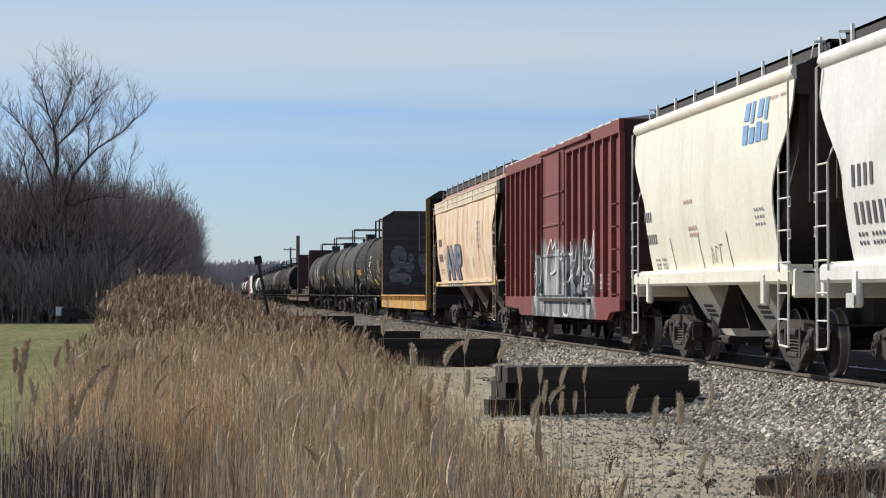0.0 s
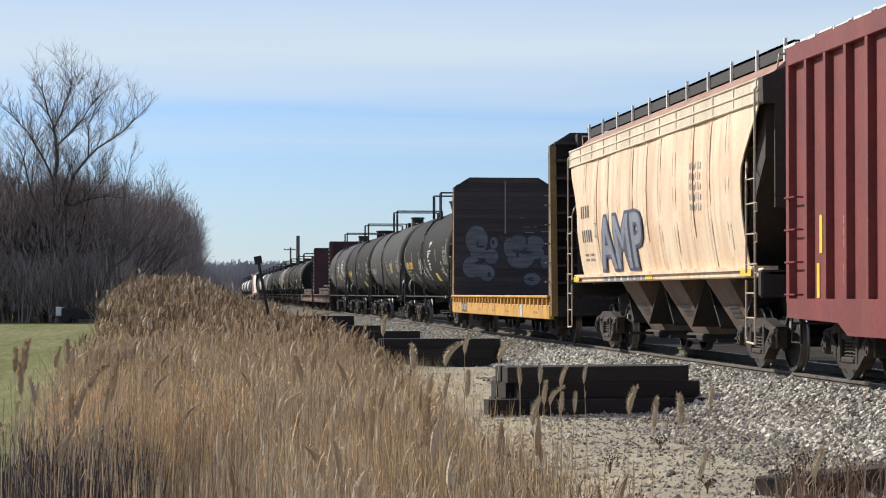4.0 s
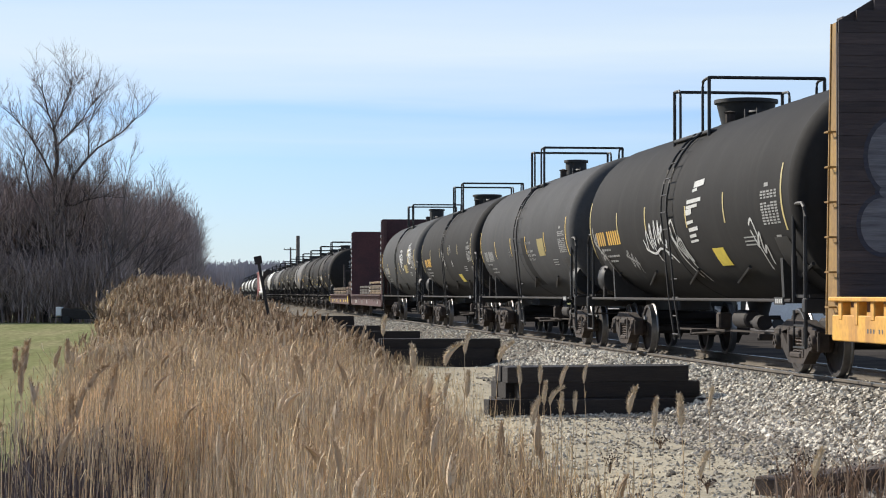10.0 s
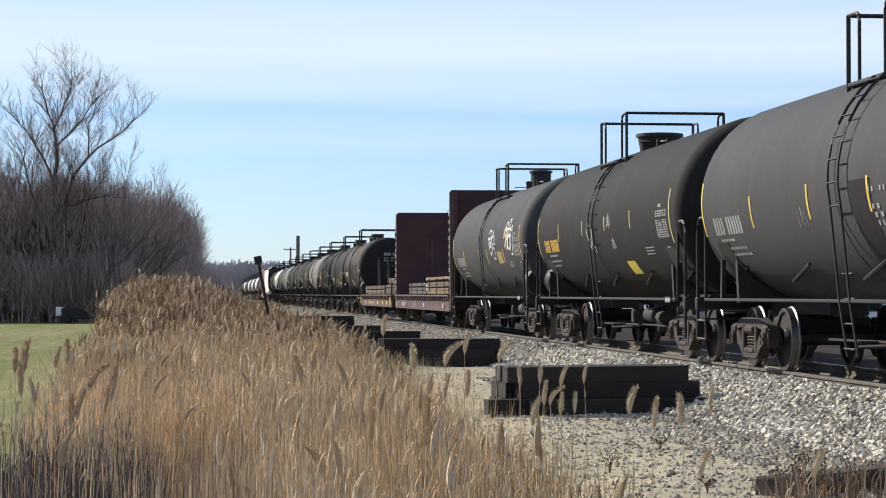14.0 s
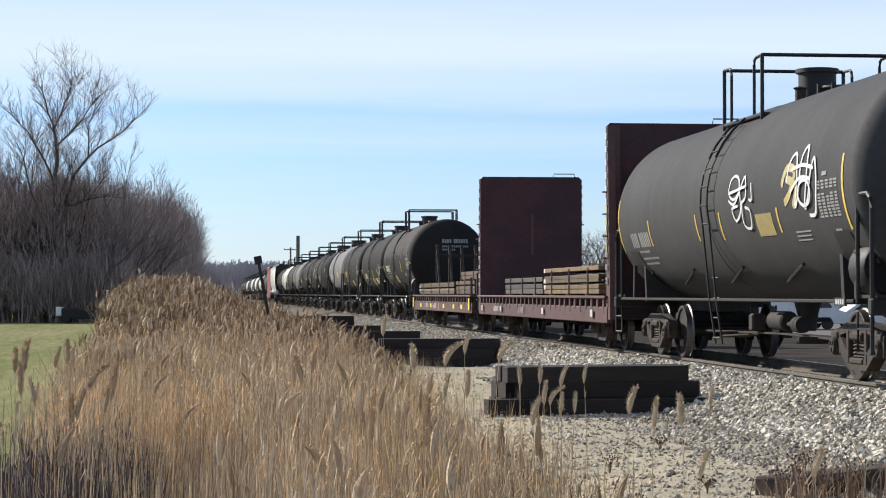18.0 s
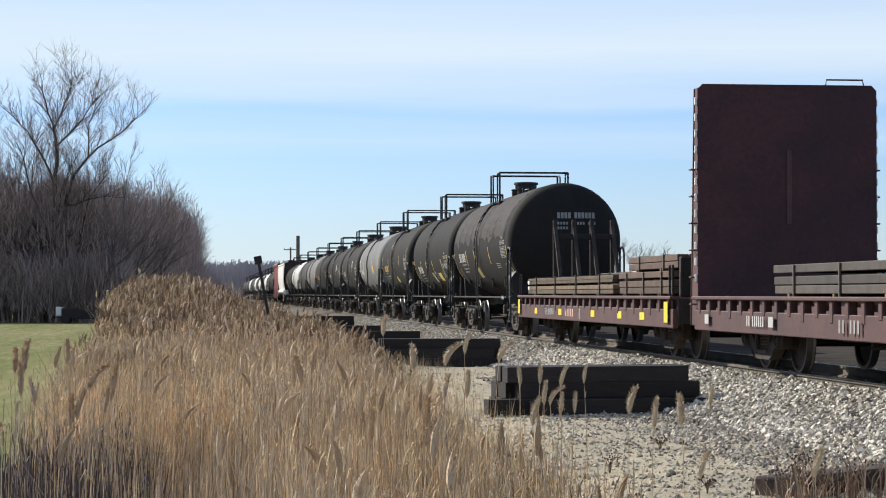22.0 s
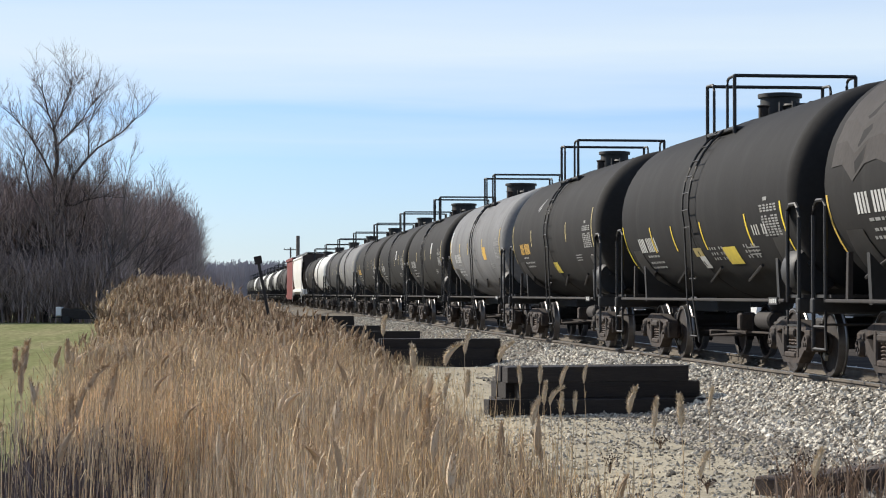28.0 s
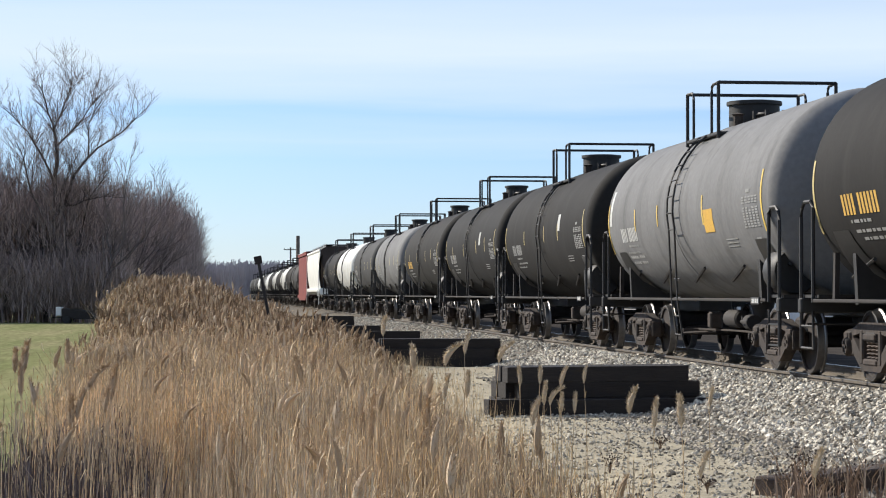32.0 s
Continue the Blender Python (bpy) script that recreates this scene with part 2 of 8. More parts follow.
M_CINDER = mat("dark_cinders", (0.072, 0.064, 0.057), (0.042, 0.038, 0.035), 0.95, spread=0.4, scale=0.6, fine=14, bump=0.5, spec=0.0)
M_DIRT = mat("gravelly_earth", (0.44, 0.385, 0.28), (0.31, 0.275, 0.205), 0.95, spread=0.4, scale=0.7, fine=22, bump=0.7, spec=0.1)
M_BALLASTBED = mat("ballast_fines", (0.20, 0.175, 0.14), (0.12, 0.105, 0.085), 0.95, spread=0.55, scale=2.5, fine=26, bump=1.0, spec=0.1)
M_STONE = island_mat("ballast_stone", (0.17, 0.150, 0.122), (0.88, 0.81, 0.67))
M_GREYSTONE = island_mat("dusty_grey_stone", (0.13, 0.115, 0.095), (0.58, 0.52, 0.43))
M_PEBBLE = island_mat("pale_pebbles", (0.13, 0.112, 0.088), (0.72, 0.66, 0.54))
M_REEDSTEM = island_mat("dry_reed_stem", (0.25, 0.19, 0.13), (0.86, 0.70, 0.49), drift=1.0)
M_REEDLEAF = island_mat("dry_reed_leaf", (0.48, 0.365, 0.215), (0.90, 0.73, 0.48), drift=0.9)
M_SHADEREED = island_mat("shade_dark_reed_stalk", (0.055, 0.043, 0.045), (0.21, 0.165, 0.15))
M_PLUME = island_mat("reed_plume", (0.36, 0.26, 0.165), (0.70, 0.55, 0.38))
M_PLUMEPALE = island_mat("pale_reed_plume", (0.46, 0.375, 0.27), (0.72, 0.62, 0.47))
M_PLUMEDARK = island_mat("brown_reed_plume", (0.16, 0.105, 0.064), (0.40, 0.285, 0.175))
M_BARK = mat("bare_bark", (0.125, 0.104, 0.095), (0.088, 0.073, 0.067), 0.95, spread=0.35, scale=2, bump=0.2, rnd=0.25, spec=0.1)
M_TWIG = mat("bare_twigs", (0.23, 0.18, 0.165), (0.17, 0.135, 0.125), 0.95, spread=0.3, scale=0.5, bump=0, rnd=0.25, spec=0.1)
M_BRUSH = island_mat("undergrowth", (0.185, 0.146, 0.132), (0.52, 0.41, 0.37))
# bark paled and greyed: distance haze is mixed into the colour
M_HAZEDWOOD = mat("far_woods", (0.40, 0.37, 0.38), (0.33, 0.305, 0.315), 0.95, spread=0.3, scale=0.15, bump=0, spec=0.1)
M_POLE = mat("weathered_pole", (0.20, 0.16, 0.13), (0.15, 0.12, 0.10), 0.9, spread=0.3, bump=0.2)
M_ASPHALT = mat("asphalt", (0.20, 0.185, 0.17), (0.16, 0.148, 0.137), 0.95, spread=0.3, bump=0.3, spec=0.0)
M_WALL = mat("grey_cladding", (0.30, 0.30, 0.30), (0.26, 0.26, 0.26), 0.7, spread=0.15, bump=0.05)
M_WALLPALE = mat("pale_cladding", (0.66, 0.66, 0.64), (0.58, 0.58, 0.56), 0.7, spread=0.15, bump=0.05)
M_GLASS = mat("dark_window", (0.02, 0.022, 0.025), (0.03, 0.03, 0.035), 0.08, spread=0.2, bump=0)
M_SPRAYWHITE = mat("white_spray", (0.72, 0.72, 0.70), (0.55, 0.56, 0.56), 0.6, spread=0.3, bump=0, scale=3)
M_SPRAYDARK = mat("black_spray", (0.03, 0.03, 0.04), (0.05, 0.05, 0.06), 0.6, spread=0.3, bump=0)
M_SPRAYNAVY = mat("navy_spray", (0.040, 0.043, 0.095), (0.06, 0.064, 0.12), 0.6, spread=0.3, bump=0)
M_SPRAYGREY = mat("blue_grey_spray", (0.23, 0.245, 0.285), (0.18, 0.195, 0.235), 0.6, spread=0.3, bump=0, scale=2)
M_SPRAYNAVYDARK = mat("dark_navy_spray", (0.030, 0.032, 0.048), (0.045, 0.044, 0.052), 0.7, spread=0.4, bump=0.2, scale=2, stretch=(0.5, 1, 6))
M_DULLGREY = mat("dull_grey_spray", (0.165, 0.165, 0.175), (0.080, 0.080, 0.088), 0.7, spread=0.4, bump=0.2, scale=2, stretch=(0.5, 1, 6))
M_RUBBER = mat("rubber", (0.03, 0.03, 0.03), (0.02, 0.02, 0.02), 0.8, spread=0.2, bump=0)


# ---- mesh kit ----
class Kit:
    """Collects vertices and faces, and turns them into one mesh."""

    def __init__(self):
        self.v, self.f, self.mi, self.cur = [], [], [], 0

    def add(self, verts, faces):
        o = len(self.v)
        self.v.extend(verts)
        self.f.extend([tuple(o + i for i in q) for q in faces])
        self.mi.extend([self.cur] * len(faces))
        return self

    def box(self, x0, x1, y0, y1, z0, z1, c=0.0):
        if not c:
            return self.add([(x, y, z) for z in (z0, z1) for y in (y0, y1) for x in (x0, x1)],
                            [(0, 2, 3, 1), (4, 5, 7, 6), (0, 1, 5, 4), (2, 6, 7, 3), (0, 4, 6, 2), (1, 3, 7, 5)])
        lo, hi = (x0, y0, z0), (x1, y1, z1)
        c = min(c, *(0.45 * (b - a) for a, b in zip(lo, hi)))
        vs, ids = [], {}
        for i in range(8):
            s = (i & 1, (i >> 1) & 1, (i >> 2) & 1)
            for ax in range(3):
                p = [(hi[k] if s[k] else lo[k]) if k == ax else ((hi[k] - c) if s[k] else (lo[k] + c)) for k in range(3)]
                ids[(s, ax)] = len(vs)
                vs.append(tuple(p))
        fs = []
        for ax in range(3):
            a, b = (ax + 1) % 3, (ax + 2) % 3
            for e in (0, 1):
                q = []
                for sa, sb in ((0, 0), (1, 0), (1, 1), (0, 1)):
                    s = [0, 0, 0]
                    s[ax], s[a], s[b] = e, sa, sb
                    q.append(ids[(tuple(s), ax)])
                fs.append(tuple(q if e else q[::-1]))
        for ax in range(3):
            a, b = (ax + 1) % 3, (ax + 2) % 3
            for sa in (0, 1):
                for sb in (0, 1):
                    s0, s1 = [0, 0, 0], [0, 0, 0]
                    s0[a] = s1[a] = sa
                    s0[b] = s1[b] = sb
                    s1[ax] = 1
                    q = (ids[(tuple(s0), a)], ids[(tuple(s1), a)], ids[(tuple(s1), b)], ids[(tuple(s0), b)])
                    fs.append(q if sa == sb else q[::-1])
        for i in range(8):
            s = (i & 1, (i >> 1) & 1, (i >> 2) & 1)
            q = (ids[(s, 0)], ids[(s, 1)], ids[(s, 2)])
            fs.append(q if sum(s) % 2 else q[::-1])
        return self.add(vs, fs)

    def tube(self, pts, r, n=6, r2=None):
        pts = [Vector(p) for p in pts]
        rings = []
        up = Vector((0, 0, 1))
        for i, p in enumerate(pts):
            a = pts[max(i - 1, 0)]
            b = pts[min(i + 1, len(pts) - 1)]
            d = (b - a).normalized()
            s = d.cross(up if abs(d.z) < 0.95 else Vector((1, 0, 0))).normalized()
            t = s.cross(d)
            k = r if r2 is None else r + (r2 - r) * i / max(len(pts) - 1, 1)
            rings.append([tuple(p + (s * math.cos(2 * math.pi * j / n) + t * math.sin(2 * math.pi * j / n)) * k) for j in range(n)])
        fs = []
        for i in range(len(rings) - 1):
            for j in range(n):
                k = (j + 1) % n
                fs.append((i * n + j, i * n + k, (i + 1) * n + k, (i + 1) * n + j))
        m = len(rings)
        fs.append(tuple(range(n))[::-1])
        fs.append(tuple((m - 1) * n + j for j in range(n)))
        return self.add([p for g in rings for p in g], fs)

    def lathe(self, prof, n, axis="y", centre=(0, 0, 0), a0=0.0, a1=2 * math.pi):
        """prof: (along, radius) pairs. Angle 0 points to +X (axis y), +Y (axis x or z turns likewise)."""
        full = abs(a1 - a0 - 2 * math.pi) < 1e-6
        m = n if full else n + 1
        vs = []
        for s, r in prof:
            for j in range(m):
                a = a0 + (a1 - a0) * j / n
                c, d = r * math.cos(a), r * math.sin(a)
                p = (c, s, d) if axis == "y" else (s, c, d) if axis == "x" else (c, d, s)
                vs.append(tuple(p[k] + centre[k] for k in range(3)))
        fs = []
        for i in range(len(prof) - 1):
            for j in range(n):
                k = (j + 1) % m
                q = (i * m + j, (i + 1) * m + j, (i + 1) * m + k, i * m + k)
                fs.append(q if axis == "y" else q[::-1])
        return self.add(vs, fs)

    def prism(self, outline, axis, lo, hi):
        """An outline in the two other axes, drawn out along axis."""
        n = len(outline)

        def put(p, s):
            return (s, p[0], p[1]) if axis == "x" else (p[0], s, p[1]) if axis == "y" else (p[0], p[1], s)
        vs = [put(p, lo) for p in outline] + [put(p, hi) for p in outline]
        fs = [tuple(range(n)), tuple(range(n, 2 * n))[::-1]] + [(i, n + i, n + (i + 1) % n, (i + 1) % n) for i in range(n)]
        return self.add(vs, fs)

    def mesh(self, name, material, smooth=35):
        me = bpy.data.meshes.new(name)
        me.from_pydata(self.v, [], self.f)
        for m in material if isinstance(material, (list, tuple)) else [material]:
            me.materials.append(m)
        me.polygons.foreach_set('material_index', self.mi)
        bm = bmesh.new()
        bm.from_mesh(me)
        if len(bm.faces) < 60000:
            bmesh.ops.recalc_face_normals(bm, faces=bm.faces)
        bm.to_mesh(me)
        bm.free()
        if smooth:
            me.shade_smooth()
            me.set_sharp_from_angle(angle=radians(smooth))
        return me


def part(name, kit, material, parent, label="", at=None, smooth=35):
    """Links a kit (or a mesh made earlier) as one mesh object under a thing."""
    me = kit if isinstance(kit, bpy.types.Mesh) else kit.mesh(name, material, smooth)
    ob = new(name, me)
    ob.parent = parent
    if at is not None:
        ob.matrix_basis = at
    if label:
        ob["label"] = label
    return ob


def thing(name, label, category, group="", at=None, kind=""):
    ob = new(name)
    ob.empty_display_size = 0.3
    if at is not None:
        ob.matrix_basis = at
    return tagged(ob, label, category, group, kind)


def solid(name, kit, material, label, category="", kind="", group="", smooth=35):
    return tagged(new(name, kit.mesh(name, material, smooth)), label, category, group, kind)


def spray_mat(name, base, y0, y1, z0, z1, fills):
    """Paint with a sprayed piece over part of one flank: an airbrushed block in three cloudy tones."""
    m = base.copy()
    m.name = name
    n, l = m.node_tree.nodes, m.node_tree.links
    b = n["Principled BSDF"]
    old = b.inputs["Base Color"].links[0].from_socket
    co = n.new("ShaderNodeTexCoord")
    sep = n.new("ShaderNodeSeparateXYZ")
    l.new(co.outputs["Object"], sep.inputs["Vector"])

    def math_(op, a, c=None, d=None):
        q = n.new("ShaderNodeMath")
        q.operation = op
        for i, v in enumerate((a, c, d)):
            if v is None:
                continue
            if isinstance(v, (int, float)):
                q.inputs[i].default_value = v
            else:
                l.new(v, q.inputs[i])
        return q.outputs[0]

    def cloud(sy, sz, detail, at):
        mp = n.new("ShaderNodeMapping")
        mp.inputs["Location"].default_value = (at, at, at)
        mp.inputs["Scale"].default_value = (0.0, sy, sz)
        l.new(co.outputs["Object"], mp.inputs["Vector"])
        no = n.new("ShaderNodeTexNoise")
        no.inputs["Scale"].default_value, no.inputs["Detail"].default_value = 1.0, detail
        l.new(mp.outputs["Vector"], no.inputs["Vector"])
        return no.outputs["Fac"]

    def ramp(v, lo, hi):
        q = n.new("ShaderNodeMapRange")
        q.inputs["From Min"].default_value, q.inputs["From Max"].default_value = lo, hi
        l.new(v, q.inputs["Value"])
        return q.outputs["Result"]
    u = math_("ABSOLUTE", math_("MULTIPLY", math_("SUBTRACT", sep.outputs["Y"], (y0 + y1) / 2), 2 / (y1 - y0)))
    ends = ramp(math_("ADD", u, math_("MULTIPLY", cloud(0.6, 2.2, 2, 3.0), 0.16)), 1.09, 1.02)
    rise = math_("MULTIPLY_ADD", cloud(1.5, 0.0, 1, 5.0), 0.9, z1 - 0.45)
    high = ramp(math_("SUBTRACT", sep.outputs["Z"], rise), 0.16, -0.14)
    mask = math_("MULTIPLY", math_("MULTIPLY", ends, high), math_("LESS_THAN", sep.outputs["X"], -1.0))
    mask = math_("MULTIPLY", mask, math_("GREATER_THAN", sep.outputs["Z"], z0))
    pale, slate, white = fills
    f1 = n.new("ShaderNodeMixRGB")
    f1.inputs["Color1"].default_value, f1.inputs["Color2"].default_value = (*pale, 1), (*slate, 1)
    l.new(ramp(cloud(1.3, 1.1, 2, 11.0), 0.46, 0.54), f1.inputs["Fac"])
    f2 = n.new("ShaderNodeMixRGB")
    f2.inputs["Color2"].default_value = (*white, 1)
    l.new(f1.outputs["Color"], f2.inputs["Color1"])
    l.new(ramp(cloud(1.7, 0.8, 3, 23.0), 0.54, 0.66), f2.inputs["Fac"])
    fin = n.new("ShaderNodeMixRGB")
    l.new(old, fin.inputs["Color1"])
    l.new(f2.outputs["Color"], fin.inputs["Color2"])
    l.new(math_("MULTIPLY", mask, 0.93), fin.inputs["Fac"])
    l.new(fin.outputs["Color"], b.inputs["Base Color"])
    return m


M_REDTAGGED = spray_mat("boxcar_red_with_silver_graffiti", M_RED, -5.05, 3.2, 0.40, 2.10, ((0.31, 0.32, 0.315), (0.060, 0.090, 0.095), (0.52, 0.53, 0.52)))
# brown for hopper ends, with the shade of the unlit face included
M_ENDPLATE = mat("shade_brown_end_plate", (0.062, 0.044, 0.036), (0.042, 0.031, 0.027), 0.8, spread=0.3, bump=0.1, streak=0.3, streak_col=(0.09, 0.06, 0.045))
M_TANUNDER = mat("brown_hopper_underside", (0.20, 0.14, 0.10), (0.13, 0.09, 0.07), 0.75, spread=0.3, bump=0.08, streak=0.4, streak_col=(0.07, 0.05, 0.04))
M_TANBAND = mat("pale_eave_band", (0.72, 0.62, 0.47), (0.62, 0.52, 0.38), 0.6, spread=0.2, bump=0.08, streak=0.4, streak_col=(0.42, 0.30, 0.2))
M_RUSTRUN = mat("rust_run", (0.50, 0.31, 0.20), (0.58, 0.38, 0.25), 0.75, spread=0.25, bump=0.05)
M_RUSTFADE = mat("faded_rust_run", (0.70, 0.51, 0.35), (0.74, 0.58, 0.41), 0.75, spread=0.25, bump=0.05)
M_RUSTROOF = mat("rust_stained_roof", (0.42, 0.24, 0.17), (0.30, 0.16, 0.11), 0.75, spread=0.3, bump=0.1)


# ---- railway cars ----
CACHE = {}
WHEEL_R = 0.457


def cached(key, make):
    if key not in CACHE:
        CACHE[key] = make()
    return CACHE[key]


def wheelset_mesh():
    k = Kit()
    k.lathe([(-1.13, 0.0), (-1.13, 0.085), (-1.0, 0.085), (-0.82, 0.08), (0.82, 0.08), (1.0, 0.085), (1.13, 0.085), (1.13, 0.0)], 12, "x")
    for s in (-1, 1):
        def q(pr):
            return [(s * a, r) for a, r in pr]
        k.lathe(q([(0.84, 0.0), (0.84, 0.13), (0.80, 0.145), (0.775, 0.30), (0.785, 0.385), (0.81, 0.395), (0.812, 0.43)]), 22, "x")
        k.lathe(q([(0.68, 0.43), (0.70, 0.395), (0.74, 0.385), (0.735, 0.30), (0.70, 0.145), (0.66, 0.13), (0.66, 0.08)]), 22, "x")
        k.cur = 1
        k.lathe(q([(0.812, 0.43), (0.81, 0.449), (0.72, 0.457), (0.705, 0.480), (0.685, 0.482), (0.68, 0.43)]), 22, "x")
        k.cur = 0
        for i in range(3):
            a = i * 2 * math.pi / 3 + 0.4
            k.box(s * 1.10, s * 1.155, 0.055 * math.cos(a) - 0.018, 0.055 * math.cos(a) + 0.018, 0.055 * math.sin(a) - 0.018, 0.055 * math.sin(a) + 0.018)
        k.cur = 2
        k.box(min(s * 0.80, s * 0.845), max(s * 0.80, s * 0.845), 0.17, 0.26, -0.05, 0.05)
        k.cur = 0
    return k.mesh("wheelset", [M_WHEEL, M_TREAD, M_MARK_DIM])


def sideframe_mesh():
    k = Kit()
    x0, x1 = -0.085, 0.085
    k.prism([(-1.06, 0.46), (-1.06, 0.58), (-0.96, 0.66), (-0.74, 0.68), (-0.42, 0.76), (0.42, 0.76), (0.74, 0.68), (0.96, 0.66), (1.06, 0.58), (1.06, 0.46),
             (0.94, 0.58), (0.80, 0.58), (0.40, 0.63), (-0.40, 0.63), (-0.80, 0.58), (-0.94, 0.58)], "x", x0, x1)
    k.prism([(-0.80, 0.58), (-0.66, 0.56), (-0.30, 0.31), (0.30, 0.31), (0.66, 0.56), (0.80, 0.58), (0.74, 0.40), (0.36, 0.17), (-0.36, 0.17), (-0.74, 0.40)], "x", x0, x1)
    for s in (-1, 1):
        k.box(x0 - 0.01, x1 + 0.01, s * 0.36 - 0.06, s * 0.36 + 0.06, 0.24, 0.68, 0.02)
        k.box(x0 - 0.025, x1 + 0.025, s * 0.89 - 0.15, s * 0.89 + 0.15, 0.53, 0.65, 0.03)
        k.box(x0, x1, s * 1.03 - 0.045, s * 1.03 + 0.045, 0.34, 0.62, 0.02)
        k.box(x0, x1, s * 0.74 - 0.045, s * 0.74 + 0.045, 0.34, 0.60, 0.02)
        # roller bearing in its pedestal
        k.lathe([(-0.14, 0.0), (-0.14, 0.10), (-0.10, 0.125), (0.14, 0.125), (0.14, 0.0)], 14, "x", (0, s * 0.89, 0.457))
    k.box(x0 - 0.03, x1 + 0.03, -0.24, 0.24, 0.54, 0.63, 0.02)
    k.box(x0 - 0.02, x1 + 0.02, -0.27, 0.27, 0.24, 0.32, 0.02)
    return k.mesh("sideframe", M_TRUCK)


def spring_mesh():
    k = Kit()
    for dy in (-0.17, 0.0, 0.17):
        pts = []
        for i in range(41):
            a = i / 40 * 5 * 2 * math.pi
            pts.append((0.065 * math.cos(a), dy + 0.065 * math.sin(a), 0.31 + 0.23 * i / 40))
        k.tube(pts, 0.015, 4)
    return k.mesh("spring_nest", M_SPRING)


def bolster_mesh():
    k = Kit()
    k.box(-1.10, 1.10, -0.20, 0.20, 0.52, 0.66, 0.03)
    k.box(-0.7, 0.7, -0.24, 0.24, 0.60, 0.78, 0.04)
    k.lathe([(0.78, 0.0), (0.78, 0.2), (0.86, 0.2), (0.86, 0.0)], 12, "z")
    for s in (-1, 1):
        k.box(-0.8, 0.8, s * 0.40 - 0.03, s * 0.40 + 0.03, 0.36, 0.46, 0.01)
        for e in (-1, 1):
            k.box(e * 0.75 - 0.07, e * 0.75 + 0.07, s * 0.43 - 0.04, s * 0.43 + 0.04, 0.28, 0.56, 0.02)
    return k.mesh("bolster", M_UNDER)


def end_gear_mesh():
    k = Kit()
    k.box(-0.20, 0.20, -0.95, 0.0, 0.70, 1.02, 0.03)
    k.box(-0.09, 0.09, 0.0, 0.42, 0.80, 0.96, 0.03)
    k.prism([(-0.14, 0.38), (0.14, 0.38), (0.16, 0.55), (0.02, 0.66), (0.0, 0.52), (-0.10, 0.52), (-0.15, 0.62)], "z", 0.74, 1.02)
    k.tube([(-0.25, 0.05, 0.78), (-0.30, 0.25, 0.6), (-0.28, 0.42, 0.35), (-0.15, 0.58, 0.32)], 0.028, 6)
    k.tube([(-1.35, 0.02, 0.72), (-0.35, 0.02, 0.72), (-0.2, 0.30, 0.78)], 0.016, 5)
    return k.mesh("coupler", M_UNDER)


TURNING = []      # wheelsets and where they sit on their cars
TRAIN = []        # things that roll by, and their place along the track at the start


def running_gear(car, half, tc, turning=True):
    """Two trucks with their wheelsets, and a coupler at each end. half: half the length over the end sills."""
    sf, sp, bo, wh, co = (cached(k, m) for k, m in (("sf", sideframe_mesh), ("sp", spring_mesh), ("bo", bolster_mesh), ("wh", wheelset_mesh), ("co", end_gear_mesh)))
    for e in (-1, 1):
        part("bolster", bo, None, car, at=pose(0, e * tc, 0))
        for s in (-1, 1):
            part("sideframe", sf, None, car, at=pose(s * 1.0, e * tc, 0))
            part("spring_nest", sp, None, car, at=pose(s * 1.0, e * tc, 0))
            w = part("wheelset", wh, None, car, at=pose(0, e * tc + s * 0.89, WHEEL_R))
            if turning:
                TURNING.append((w, e * tc + s * 0.89))
        part("coupler", co, None, car, at=pose(0, e * half, 0, 0, 0, 0 if e > 0 else 180))


def brake_gear(car, y=0.0, side=-1):
    k = Kit()
    k.lathe([(-0.42, 0.0), (-0.42, 0.12), (-0.38, 0.15), (0.38, 0.15), (0.42, 0.12), (0.42, 0.0)], 14, "y", (side * 0.30, y, 0.70))
    part("air_reservoir", k, M_UNDER, car)
    k = Kit()
    k.lathe([(-0.2, 0.0), (-0.2, 0.12), (0.12, 0.12), (0.25, 0.05), (0.6, 0.03), (0.6, 0)], 12, "y", (side * 0.45, y - 1.5, 0.66))
    part("brake_cylinder", k, M_UNDER, car)
    k = Kit()
    k.tube([(side * 0.5, y - 4.2, 0.48), (side * 0.3, y, 0.5), (side * 0.5, y + 4.2, 0.48)], 0.02, 5)
    k.box(side * 0.40 - 0.11, side * 0.40 + 0.11, y + 1.0, y + 1.25, 0.52, 0.80, 0.03)
    for dy in (-2.3, 2.3):
        k.tube([(side * 0.7, y + dy, 0.42), (side * 0.25, y + dy * 0.7, 0.46)], 0.025, 5)
        k.box(side * 0.45 - 0.25, side * 0.45 + 0.25, y + dy - 0.04, y + dy + 0.04, 0.40, 0.50, 0.01)
    part("brake_valve", k, M_TRUCK, car)


def patch(car, name, material, x, y0, y1, z0, z1, label="", thick=0.006):
    """A thin painted or stuck-on panel on a flat side that faces -X."""
    k = Kit()
    k.box(x - thick, x + 0.002, y0, y1, z0, z1)
    return part(name, k, material, car, label, smooth=0)


